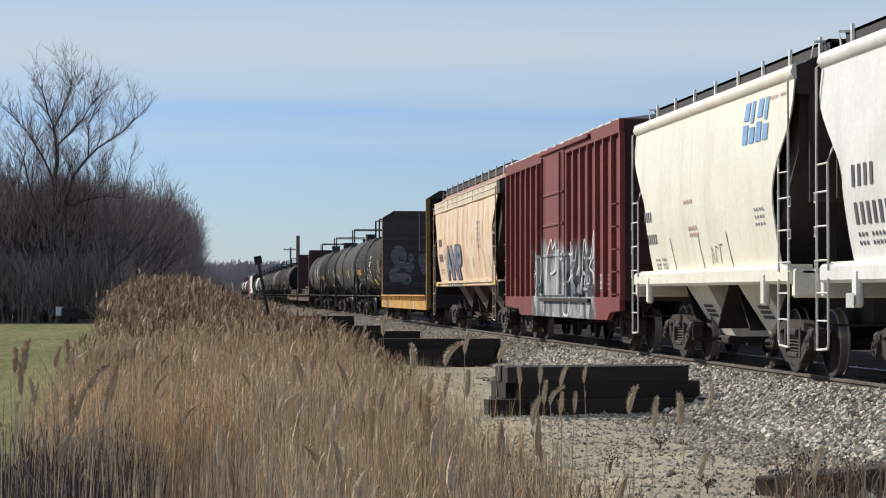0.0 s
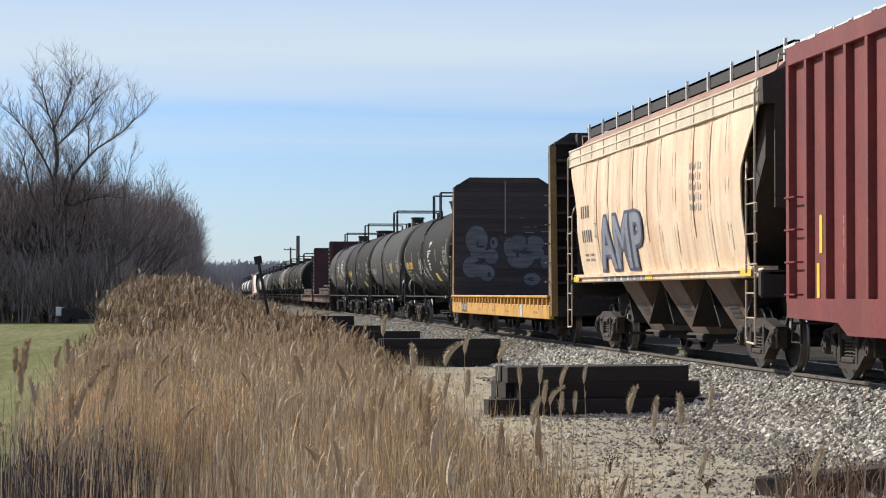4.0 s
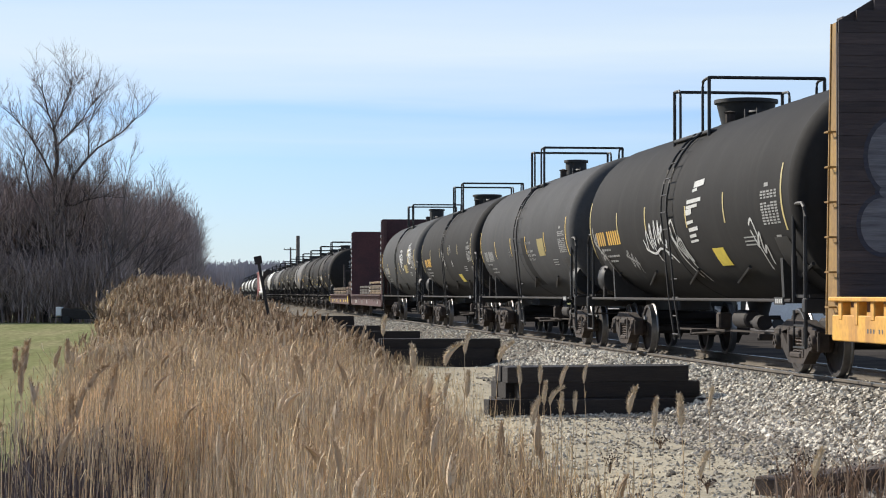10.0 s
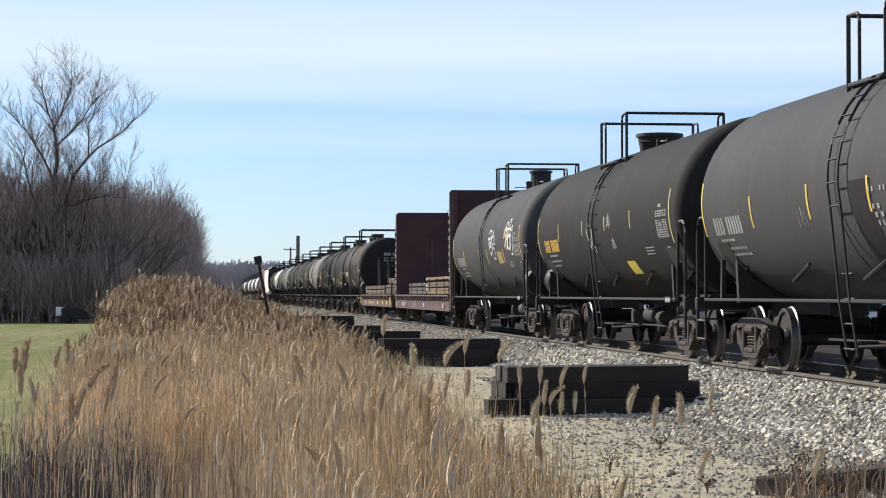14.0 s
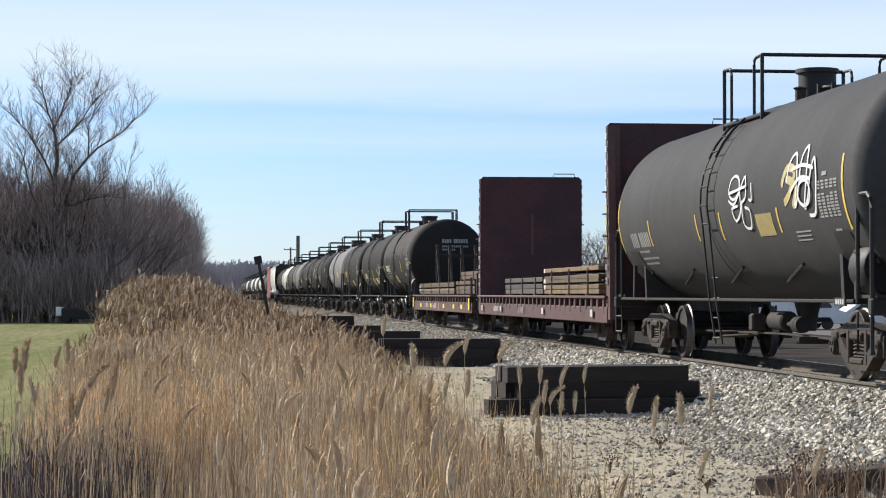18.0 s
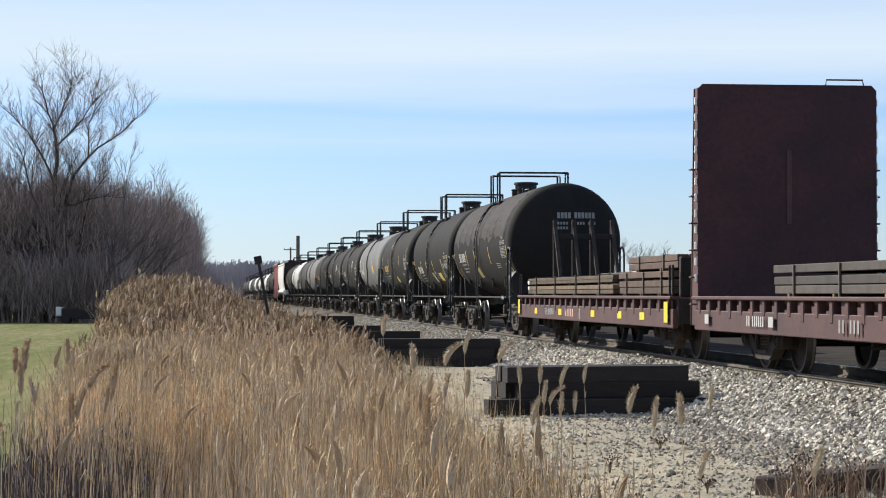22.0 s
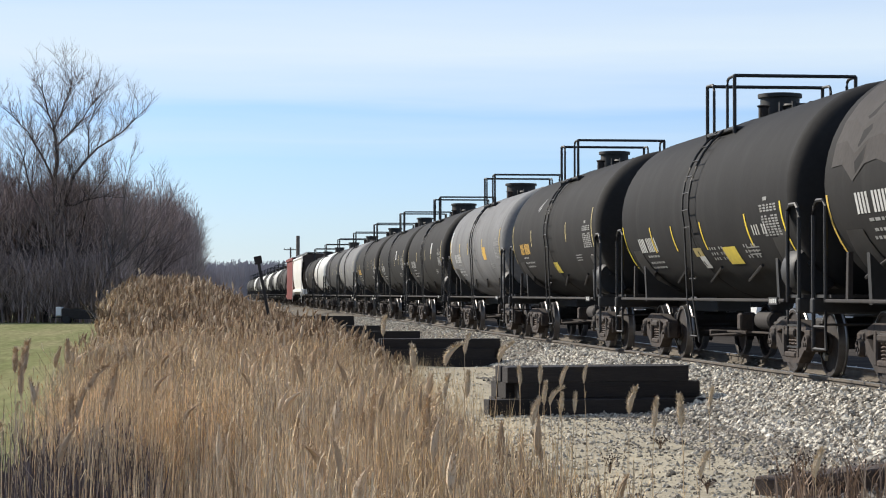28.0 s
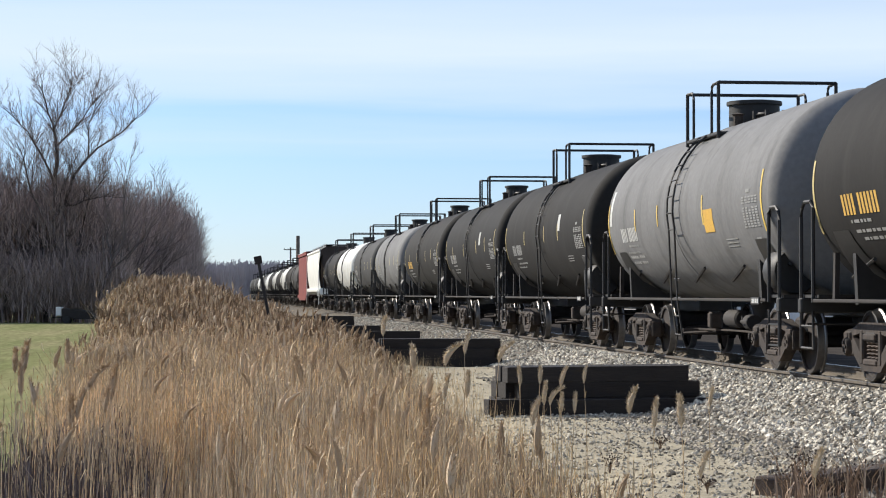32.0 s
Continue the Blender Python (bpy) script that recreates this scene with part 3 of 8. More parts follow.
# -- tank car --
def tank_car(label, paint, length=12.9, radius=1.46, zc=2.48, tc=4.75, half=6.65, turning=True, stripes=True, stripe_mat=None, mark_mat=None, seed=1, ring=True, full=True, dome=(0.33, 0.33, 0.31), dome_y=0.4, rail=0.54, deck=(-0.95, 1.10), drum=-1, lines=None, near_arc=(-21, 13), far_arc=(-25, 12), figures=(1.8, 0.135, -12), table=-17, name="tank_car"):
    rng = random.Random(seed)
    car = thing(name, label, "tank car", "cars of the freight train")
    stripe_mat, mark_mat = stripe_mat or M_STRIPE_OLD, mark_mat or M_MARK_DIM
    hl, head = length / 2, 0.52
    prof = []
    for i in range(9):
        a = i / 8 * math.pi / 2
        prof.append((-hl + head - head * math.cos(a), radius * math.sin(a)))
    prof += [(p, r) for p, r in ((-hl + head + 0.02, radius), (-0.05, radius))]
    prof = prof + [(-s, r) for s, r in prof[::-1]]
    k = Kit()
    k.lathe(prof, 48 if full else 24, "y", (0, 0, zc))
    part("tank_shell", k, paint, car)
    running_gear(car, half, tc, turning)
    # saddles and end sills
    for e in (-1, 1):
        k = Kit()
        k.prism([(-1.25, 0.98), (1.25, 0.98), (1.28, 1.6), (1.05, 1.35), (0.6, 1.12), (-0.6, 1.12), (-1.05, 1.35), (-1.28, 1.6)], "y", e * tc - 0.06, e * tc + 0.06)
        k.box(-0.30, 0.30, min(e * (tc - 1.4), e * half), max(e * (tc - 1.4), e * half), 0.80, 1.10, 0.02)
        part("saddle", k, M_IRON, car)
        k = Kit()
        k.box(-1.48, 1.48, e * half - 0.16 if e > 0 else -half, half if e > 0 else -half + 0.16, 0.86, 1.06, 0.02)
        k.box(-1.42, 1.42, min(e * (half - 0.75), e * half), max(e * (half - 0.75), e * half), 1.06, 1.10)
        part("end_platform", k, M_IRON, car)
        # tall grab frames at the corners
        for s in (-1, 1):
            k = Kit()
            y0, y1 = e * (half - 0.08), e * (half - 0.62)
            x = s * 1.45
            k.tube([(x, y0, 0.42), (x, y0, 2.10), (x, y0 - e * 0.05, 2.22), (x, y0 - e * 0.16, 2.28), (x, y1 + e * 0.1, 2.28), (x, y1, 2.2), (x, y1, 1.0)], 0.026, 6)
            k.tube([(x, y0, 0.42), (x, y1, 0.42), (x, y1, 0.9)], 0.02, 5)
            k.tube([(x, y0, 0.70), (x, y1, 0.70)], 0.016, 5)
            part("grab_frame", k, M_IRON, car)
    # side rail along the tank's foot, and dark slanted rods that imitate bracket shadows
    for s in (-1, 1):
        k = Kit()
        x = s * 1.46
        k.box(x - 0.025, x + 0.025, -half + 0.7, half - 0.7, 1.0, 1.045, 0.01)
        part("side_rail", k, M_UNDER, car)
        n = 5
        for i in range(n):
            y = -half + 1.4 + (2 * half - 2.8) * i / (n - 1)
            k = Kit()
            a0, a1 = math.radians(53), math.radians(41)
            k.tube([(s * (radius * math.cos(a0) + 0.05), y + 0.8, zc - radius * math.sin(a0)), (s * (radius * math.cos(a1) + 0.05), y - 0.8, zc - radius * math.sin(a1))], 0.026, 5)
            part("bracket", k, M_IRON, car)
    # under-tank walkway bars and brake parts
    if full:
        brake_gear(car, rng.uniform(-0.6, 0.6))
        k = Kit()
        k.lathe([(-0.25, 0), (-0.25, 0.30), (-0.2, 0.33), (0.28, 0.33), (0.33, 0.3), (0.33, 0)], 18, "y", (-1.05, drum * (half - 0.95), 1.42))
        part("air_drum", k, M_IRON, car)
        k = Kit()
        k.lathe([(0.55, 0.0), (0.55, 0.13), (0.8, 0.16), (1.02, 0.22), (1.10, 0.3)], 14, "z", (0, 0, 0))
        k.tube([(-0.35, 0, 0.72), (0.35, 0, 0.72)], 0.04, 6)
        part("outlet_valve", k, M_IRON, car)
    # platform, dome and handrail
    top = zc + radius
    k = Kit()
    r0, r1, dh = dome
    k.lathe([(top - 0.1, r0), (top + dh - 0.06, r1), (top + dh - 0.06, r1 + 0.04), (top + dh, r1 + 0.04), (top + dh + 0.01, r1 - 0.03), (top + dh + 0.02, 0.0)], 20, "z", (0.0, dome_y, 0))
    part("dome", k, M_IRON, car)
    if full:
        k = Kit()
        k.lathe([(top - 0.05, 0.24), (top + 0.06, 0.24), (top + 0.09, 0.28), (top + 0.12, 0.26), (top + 0.13, 0)], 14, "z", (0.1, dome_y - 0.72, 0))
        for i in range(6):
            a = i * math.pi / 3
            k.box(0.1 + 0.28 * math.cos(a) - 0.03, 0.1 + 0.28 * math.cos(a) + 0.03, dome_y - 0.72 + 0.28 * math.sin(a) - 0.03, dome_y - 0.72 + 0.28 * math.sin(a) + 0.03, top + 0.0, top + 0.15)
        part("manway_cover", k, M_IRON, car)
        k = Kit()
        k.lathe([(top - 0.14, 0.08), (top + 0.08, 0.08), (top + 0.11, 0.11), (top + 0.14, 0.0)], 10, "z", (-0.40, dome_y - 0.50, 0))
        part("relief_valve", k, M_TRUCK, car)
    k = Kit()
    pz = top - 0.30
    d0, d1 = deck
    k.box(-0.98, 0.98, d0, d1, pz, pz + 0.06, 0.015)
    part("platform", k, M_IRON, car)
    rz, w = top + rail, 0.96
    for e, ll in ((-1, d0), (1, d1)):
        k = Kit()
        ls = ll - e * 0.46
        for s in (-1, 1):
            k.tube([(s * w, ll, pz - 0.05), (s * w, ll, rz)], 0.030, 6)
            k.tube([(s * w, ls, pz), (s * w, ls, rz - 0.12), (s * w, ls + e * 0.03, rz - 0.04), (s * w, ls + e * 0.10, rz - 0.01), (s * w, ll, rz)], 0.024, 6)
        k.tube([(-w, ll, rz), (w, ll, rz)], 0.030, 6)
        part("handrail", k, M_IRON, car)
    # side ladder that follows the shell
    for s in (-1, 1):
        k = Kit()
        for dy in (-0.21, 0.21):
            pts = [(s * 1.40, dy - 0.12, 0.36), (s * 1.48, dy - 0.06, 1.0)]
            for i in range(8):
                a = math.radians(-12 + i * 9)
                pts.append((s * (radius + 0.09) * math.cos(a), dy, zc + (radius + 0.09) * math.sin(a)))
            k.tube(pts, 0.018, 5)
        for i in range(11):
            if i < 4:
                p = (s * 1.43, 0.45 + i * 0.3)
            else:
                a = math.radians(-12 + (i - 4) * 10)
                p = (s * (radius + 0.09) * math.cos(a), zc + (radius + 0.09) * math.sin(a))
            k.tube([(p[0], -0.21 - (0.08 if i < 3 else 0), p[1]), (p[0], 0.21 - (0.08 if i < 3 else 0), p[1])], 0.013, 4)
        part("side_ladder", k, M_IRON, car)
    # saddle plates that wrap the shell's foot over each truck
    for e in (-1, 1):
        for s in (-1, 1):
            k = Kit()
            vs = []
            for i in range(7):
                a = math.radians(-62 + 38 * i / 6)
                q = 0.62 - 0.30 * i / 6
                for y in (-q, q):
                    vs.append((s * (radius + 0.012) * math.cos(a), e * (hl - 1.35) + y, zc + (radius + 0.012) * math.sin(a)))
            k.add(vs, [(2 * i, 2 * i + 1, 2 * i + 3, 2 * i + 2) for i in range(6)])
            part("saddle_plate", k, M_IRON, car)
            k = Kit()
            y = e * (hl - 1.0)
            k.prism([(y - 0.05, 1.05), (y + 0.05, 1.05), (y - e * 0.04 + 0.04, 1.62), (y - e * 0.04 - 0.04, 1.62)], "x", s * 1.30 - 0.03, s * 1.30 + 0.03)
            part("saddle_strut", k, M_UNDER, car)
    # card board on the side rail
    k = Kit()
    k.box(-1.50, -1.47, -half + 0.98, -half + 1.42, 0.965, 1.065)
    board = part("card_board", k, M_IRON, car, smooth=0)
    k = Kit()
    for i in range(4):
        k.box(-1.503, -1.5005, -half + 1.02 + i * 0.09, -half + 1.08 + i * 0.09, 0.985, 1.045)
    tagged(part("stencil", k, M_MARK, board, smooth=0), kind="stuff")
    if ring:
        k = Kit()
        k.lathe([(0.20, radius + 0.001), (0.21, radius + 0.008), (0.26, radius + 0.008), (0.27, radius + 0.001)], 48 if full else 24, "y", (0, 0, zc))
        part("shell_band", k, paint, car)

    def arc(nm, m, y0, y1, d0, d1, lb="", n=6, lift=0.006):
        """A patch on the near flank between two heights given as degrees above the middle."""
        q = Kit()
        vs = []
        for i in range(n + 1):
            a = math.radians(180 - (d0 + (d1 - d0) * i / n))
            for y in (y0, y1):
                vs.append(((radius + lift) * math.cos(a), y, zc + (radius + lift) * math.sin(a)))
        q.add(vs, [(2 * i, 2 * i + 1, 2 * i + 3, 2 * i + 2) for i in range(n)])
        return part(nm, q, m, car, lb)
    if stripes:
        # each line: metres along from the middle, lowest and highest degrees on the flank
        for y, lo, hi in lines or ((hl * 0.62, -12, 3), (hl * 0.20, -10, 4), (-hl * 0.26, -9, 6), (-hl * 0.55, -8, 7)):
            arc("reflective_stripe", stripe_mat, y - 0.035, y + 0.035, lo, hi, "yellow reflective stripe")
        arc("reflective_stripe", stripe_mat, -hl + 0.86, -hl + 0.93, *near_arc, "yellow reflective stripe", 10)
        arc("reflective_stripe", stripe_mat, hl - 0.62, hl - 0.55, *far_arc, "yellow reflective stripe", 10)
    # reporting marks as bars, and the stencilled panels
    k = Kit()

    def mark(y0, y1, d0, d1):
        vs = []
        for d in (d0, d1):
            a = math.radians(180 - d)
            vs += [((radius + 0.006) * math.cos(a), y, zc + (radius + 0.006) * math.sin(a)) for y in (y0, y1)]
        k.add(vs, [(0, 1, 3, 2)])
    start, pitch, mid = figures
    y = hl - start
    for n in (4, 6):
        for i in range(n):
            mark(y - pitch * 0.62, y, mid - 5, mid + 5)
            y -= pitch
        y -= pitch * 0.9
    tagged(part("stencil", k, mark_mat, car, smooth=0), kind="stuff")
    k = Kit()
    for a, n in ((mid - 9, 5), (mid - 14, 7), (mid - 18, 6)):
        y = hl - start - 0.15 - rng.uniform(0, 0.3)
        for i in range(n):
            w = rng.uniform(0.06, 0.2)
            mark(y - w, y, a, a + 1.6)
            y -= w + 0.05
    if full:
        # the dense table of small stencils by the near end
        for i in range(12):
            for j in range(5):
                if (i, j) == (7, 2) or i == 8:
                    continue
                y0 = -hl + 1.12 + j * 0.18
                mark(y0, y0 + rng.uniform(0.10, 0.15), table + i * 1.5, table + 0.95 + i * 1.5)
        mark(-hl + 1.55, -hl + 1.75, table + 19.5, table + 21.5)
        for i in range(3):
            mark(-hl + 2.6 + i * 0.05, -hl + 3.3 + i * 0.02, table - 6 - i * 2.2, table - 5.2 - i * 2.2)
        mark(-hl + 1.30, -hl + 1.55, table - 12, table - 6)
    tagged(part("stencil", k, M_MARK_DIM, car, smooth=0), kind="stuff")
    return car, arc


# -- covered hopper --
def corner_ladder(car, s, e, half, eave, irons):
    """The open ladder at a hopper's corner: one tall stile, one short cranked stile, widely spaced rungs and a hanging step."""
    x, ya, yb = s * 1.57, e * (half - 0.10), e * (half - 0.58)
    k = Kit()
    k.tube([(x, ya, 0.42), (x, ya, eave - 0.05), (x - s * 0.16, ya, eave + 0.12)], 0.016, 6)
    k.tube([(x, yb, 1.40), (x, yb, 2.72), (x - s * 0.03, yb - e * 0.08, 2.86), (x - s * 0.10, yb - e * 0.36, 3.02)], 0.016, 6)
    k.tube([(x, yb, 1.30), (x, yb, 0.50), (x, yb + e * 0.04, 0.44), (x, ya, 0.42)], 0.016, 6)
    part("stile", k, irons, car)
    for z in (0.78, 1.12, 1.52, 1.94, 2.36, 2.70):
        k = Kit()
        k.tube([(x, ya, z), (x, yb, z)], 0.012, 5)
        if z in (1.52, 1.94, 2.36):
            k.tube([(x, ya, z), (x, ya + e * 0.10, z), (x, ya + e * 0.10, z - 0.12), (x, ya, z - 0.12)], 0.012, 5)
        part("rung", k, irons, car)


def hopper_section(half, z, tuck):
    """Half-widths of the rounded side at a height."""
    pts = ((1.46, 1.39), (1.75, 1.45), (2.3, 1.53), (2.9, 1.55), (3.5, 1.53), (4.0, 1.48), (4.3, 1.43))
    for (a, wa), (b, wb) in zip(pts, pts[1:]):
        if z <= b:
            return wa + (wb - wa) * max(0, (z - a) / (b - a))
    return 1.42


def covered_hopper(label, paint, irons, length, eave=3.98, bays=2, tc=3.6, half=5.8, ribs=False, seed=1, name="covered_hopper", turning=True, trim=None, slim=False):
    car = thing(name, label, "hopper car", "cars of the freight train")
    trim = trim or paint
    hl = length / 2
    running_gear(car, half, tc, turning)

    def end_inset(z):
        u = (z - 1.46) / (eave - 1.46)
        lo, hi = (0.50, 0.97) if slim else (0.40, 0.86)
        q = min(1, max(0, (hi - u) / (hi - lo)))
        return 0.02 + (0.95 if slim else 0.98) * q * q * (3 - 2 * q) + 0.08 * max(0, 0.4 - u)
    zs = [1.46 + (eave - 1.46) * i / 14 for i in range(15)]
    for s in (-1, 1):
        k = Kit()
        vs = []
        ny = 24 if ribs else 8
        for z in zs:
            w = hopper_section(half, z, 0)
            ins = end_inset(z)
            for j in range(ny + 1):
                y = (-hl + ins) + (2 * hl - 2 * ins) * j / ny
                bulge = 0.012 * math.sin(j * math.pi * 7 / ny) if ribs else 0
                vs.append((s * (w + bulge), y, z))
        n0 = len(vs)
        vs += [(x - s * 0.02, y, z) for x, y, z in vs]
        r = ny + 1
        fs = []
        for i in range(len(zs) - 1):
            for j in range(ny):
                fs.append((i * r + j, i * r + j + 1, (i + 1) * r + j + 1, (i + 1) * r + j))
                fs.append(tuple(n0 + q for q in (i * r + j, (i + 1) * r + j, (i + 1) * r + j + 1, i * r + j + 1)))
            for j in (0, ny):
                fs.append((i * r + j, (i + 1) * r + j, n0 + (i + 1) * r + j, n0 + i * r + j))
        k.add(vs, fs)
        part("side_sheet", k, paint, car, smooth=50)
        # eave moulding and side sill
        k = Kit()
        if slim:
            k.prism([(s * 1.40, eave - 0.24), (s * 1.535, eave - 0.24), (s * 1.53, eave + 0.10), (s * 1.38, eave + 0.14)], "y", -hl, hl)
            for z in (eave - 0.25, eave - 0.09, eave + 0.07):
                k.box(min(s * 1.50, s * 1.55), max(s * 1.50, s * 1.55), -hl, hl, z, z + 0.03, 0.008)
            for i in range(13):
                y = -hl + 0.1 + (2 * hl - 0.2) * i / 12
                k.box(min(s * 1.50, s * 1.545), max(s * 1.50, s * 1.545), y - 0.02, y + 0.02, eave - 0.24, eave + 0.08)
        else:
            k.prism([(s * 1.40, eave - 0.06), (s * 1.50, eave - 0.05), (s * 1.55, eave + 0.03), (s * 1.52, eave + 0.13), (s * 1.38, eave + 0.18)], "y", -hl, hl)
        part("eave_moulding", k, M_TANBAND if slim else trim, car, smooth=60)
        k = Kit()
        if slim:
            k.box(min(s * 1.28, s * 1.45), max(s * 1.28, s * 1.45), -half + 0.15, half - 0.15, 1.34, 1.47, 0.02)
        else:
            k.box(min(s * 1.40, s * 1.56), max(s * 1.40, s * 1.56), -half + 0.15, half - 0.15, 1.24, 1.48, 0.04)
        k.box(min(s * 1.15, s * 1.5), max(s * 1.15, s * 1.5), -hl + 0.4, hl - 0.4, 1.44, 1.50)
        part("side_sill", k, trim, car)
        for e in (-1, 1) if not slim else ():
            k = Kit()
            y = e * (tc + 0.25)
            k.box(s * 1.53 - 0.05, s * 1.53 + 0.045, y - 0.11, y + 0.11, 0.95, 1.40, 0.03)
            part("jacking_pad", k, trim, car)
        for e in (-1, 1):
            corner_ladder(car, s, e, half, eave, irons)
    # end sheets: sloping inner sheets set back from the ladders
    # sheets, plates and posts are coloured dark: the end's shade is in the paint
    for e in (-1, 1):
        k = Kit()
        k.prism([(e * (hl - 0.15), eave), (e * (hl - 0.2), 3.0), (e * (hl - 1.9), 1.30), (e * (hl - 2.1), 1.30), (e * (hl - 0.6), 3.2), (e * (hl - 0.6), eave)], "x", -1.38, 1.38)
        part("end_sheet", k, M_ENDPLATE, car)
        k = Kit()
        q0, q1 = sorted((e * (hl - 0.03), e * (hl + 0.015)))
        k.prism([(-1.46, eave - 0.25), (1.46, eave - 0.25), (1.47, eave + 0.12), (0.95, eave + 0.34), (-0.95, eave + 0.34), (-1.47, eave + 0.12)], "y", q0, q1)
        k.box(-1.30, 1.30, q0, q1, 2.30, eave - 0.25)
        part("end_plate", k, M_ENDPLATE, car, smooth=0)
        k = Kit()
        k.box(-1.5, 1.5, min(e * (half - 0.22), e * half), max(e * (half - 0.22), e * half), 1.06, 1.44, 0.03)
        k.box(-1.4, 1.4, min(e * (hl - 1.9), e * half), max(e * (hl - 1.9), e * half), 1.38, 1.42)
        part("end_sill", k, M_UNDER if slim else trim, car)
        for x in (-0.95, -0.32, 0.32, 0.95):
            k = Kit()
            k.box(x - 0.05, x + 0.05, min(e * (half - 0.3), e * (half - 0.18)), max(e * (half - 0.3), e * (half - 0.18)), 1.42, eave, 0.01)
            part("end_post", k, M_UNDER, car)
        k = Kit()
        k.box(-0.5, 0.5, min(e * tc - 1, e * half), max(e * tc + 1, e * half), 0.72, 1.12, 0.03)
        part("stub_sill", k, M_UNDER, car)
    # roof
    k = Kit()
    n = 10
    pr = [(1.40 * math.cos(math.pi * i / n), eave + 0.10 + 0.26 * math.sin(math.pi * i / n)) for i in range(n + 1)] + [(-1.3, eave - 0.05), (1.3, eave - 0.05)]
    if slim:
        pr = [(1.40, eave + 0.10), (1.12, eave + 0.36), (0.55, eave + 0.44), (-0.55, eave + 0.44), (-1.12, eave + 0.36), (-1.40, eave + 0.10), (-1.3, eave - 0.05), (1.3, eave - 0.05)]
    k.prism(pr, "y", -hl + 0.02, hl - 0.02)
    part("roof", k, M_RUSTROOF if slim else trim, car, smooth=50)
    k = Kit()
    for x0, x1 in ((-1.10, -0.52), (0.52, 1.10)):
        lift = 0.16 if slim else 0.0
        k.box(x0, x1, -hl - 0.25, hl + 0.25, eave + 0.40 + lift, eave + 0.44 + lift)
        k.box(x0, x0 + 0.02, -hl - 0.25, hl + 0.25, (eave + 0.40 if slim else eave + 0.12) if x0 < 0 else eave + 0.3, eave + 0.44 + lift)
    k.box(-0.34, 0.34, -hl + 0.4, hl - 0.4, eave + 0.30, eave + 0.46, 0.03)
    part("roof_walk", k, M_ROOFWALK, car)
    m = max(6, int(length / 1.45))
    for i in range(m + 1):
        y = -hl + 0.1 + (2 * hl - 0.2) * i / m
        k = Kit()
        k.box(-1.14, -1.10, y - 0.03, y + 0.03, eave + (0.30 if slim else 0.06), eave + (0.66 if slim else 0.50))
        part("walk_bracket", k, M_BRIGHT, car)
    for e in (-1, 1):
        k = Kit()
        k.tube([(-1.25, e * (hl - 0.1), eave + 0.1), (-1.25, e * (hl + 0.05), eave + 0.42), (-0.3, e * (hl + 0.12), eave + 0.46)], 0.018, 5)
        part("roof_grab", k, irons, car)
    # discharge chutes: leaning side plates under each bay, with sloping sheets between them
    mid = (2.05, -1.4) if bays == 2 else (3.1, -0.4, -3.8)
    for yc in mid:
        k = Kit()
        v = []
        for y, z, w in ((yc - 0.78, 1.45, 1.24), (yc + 0.78, 1.45, 1.24), (yc + 0.60, 0.42, 0.62), (yc - 0.60, 0.42, 0.62)):
            v += [(-w, y, z), (w, y, z)]
        k.add(v, [(0, 2, 4, 6), (1, 7, 5, 3), (0, 6, 7, 1), (2, 3, 5, 4), (6, 4, 5, 7), (0, 1, 3, 2)])
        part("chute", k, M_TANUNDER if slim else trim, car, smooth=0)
        # slope sheets get a dark colour that carries the shade between the bays
        for e in (-1, 1):
            k = Kit()
            y0, y1 = yc + e * 0.7, yc + e * 1.72
            k.add([(-0.95, y0, 0.62), (0.95, y0, 0.62), (0.95, y1, 1.44), (-0.95, y1, 1.44), (-0.95, y0, 0.56), (0.95, y0, 0.56), (0.95, y1, 1.38), (-0.95, y1, 1.38)],
                  [(0, 1, 2, 3), (7, 6, 5, 4), (0, 3, 7, 4), (1, 5, 6, 2), (0, 4, 5, 1), (3, 2, 6, 7)])
            part("slope_sheet", k, M_UNDER, car, smooth=0)
        k = Kit()
        k.box(-0.75, 0.75, yc - 0.62, yc + 0.62, 0.30, 0.44, 0.03)
        k.tube([(-1.2, yc - 0.1, 0.38), (1.2, yc - 0.1, 0.38)], 0.03, 6)
        part("outlet_gate", k, M_UNDER, car)
        k = Kit()
        for q in range(3):
            z = 0.74 + q * 0.075
            x = -(0.62 + 0.62 * (z - 0.42) / 1.03) - 0.012
            k.add([(x, yc + 0.30, z), (x, yc - 0.32, z), (x - 0.03, yc - 0.32, z + 0.05), (x - 0.03, yc + 0.30, z + 0.05)], [(0, 1, 2, 3)])
        tagged(part("stencil", k, M_MARK_DARK, car, smooth=0), kind="stuff")
    return car


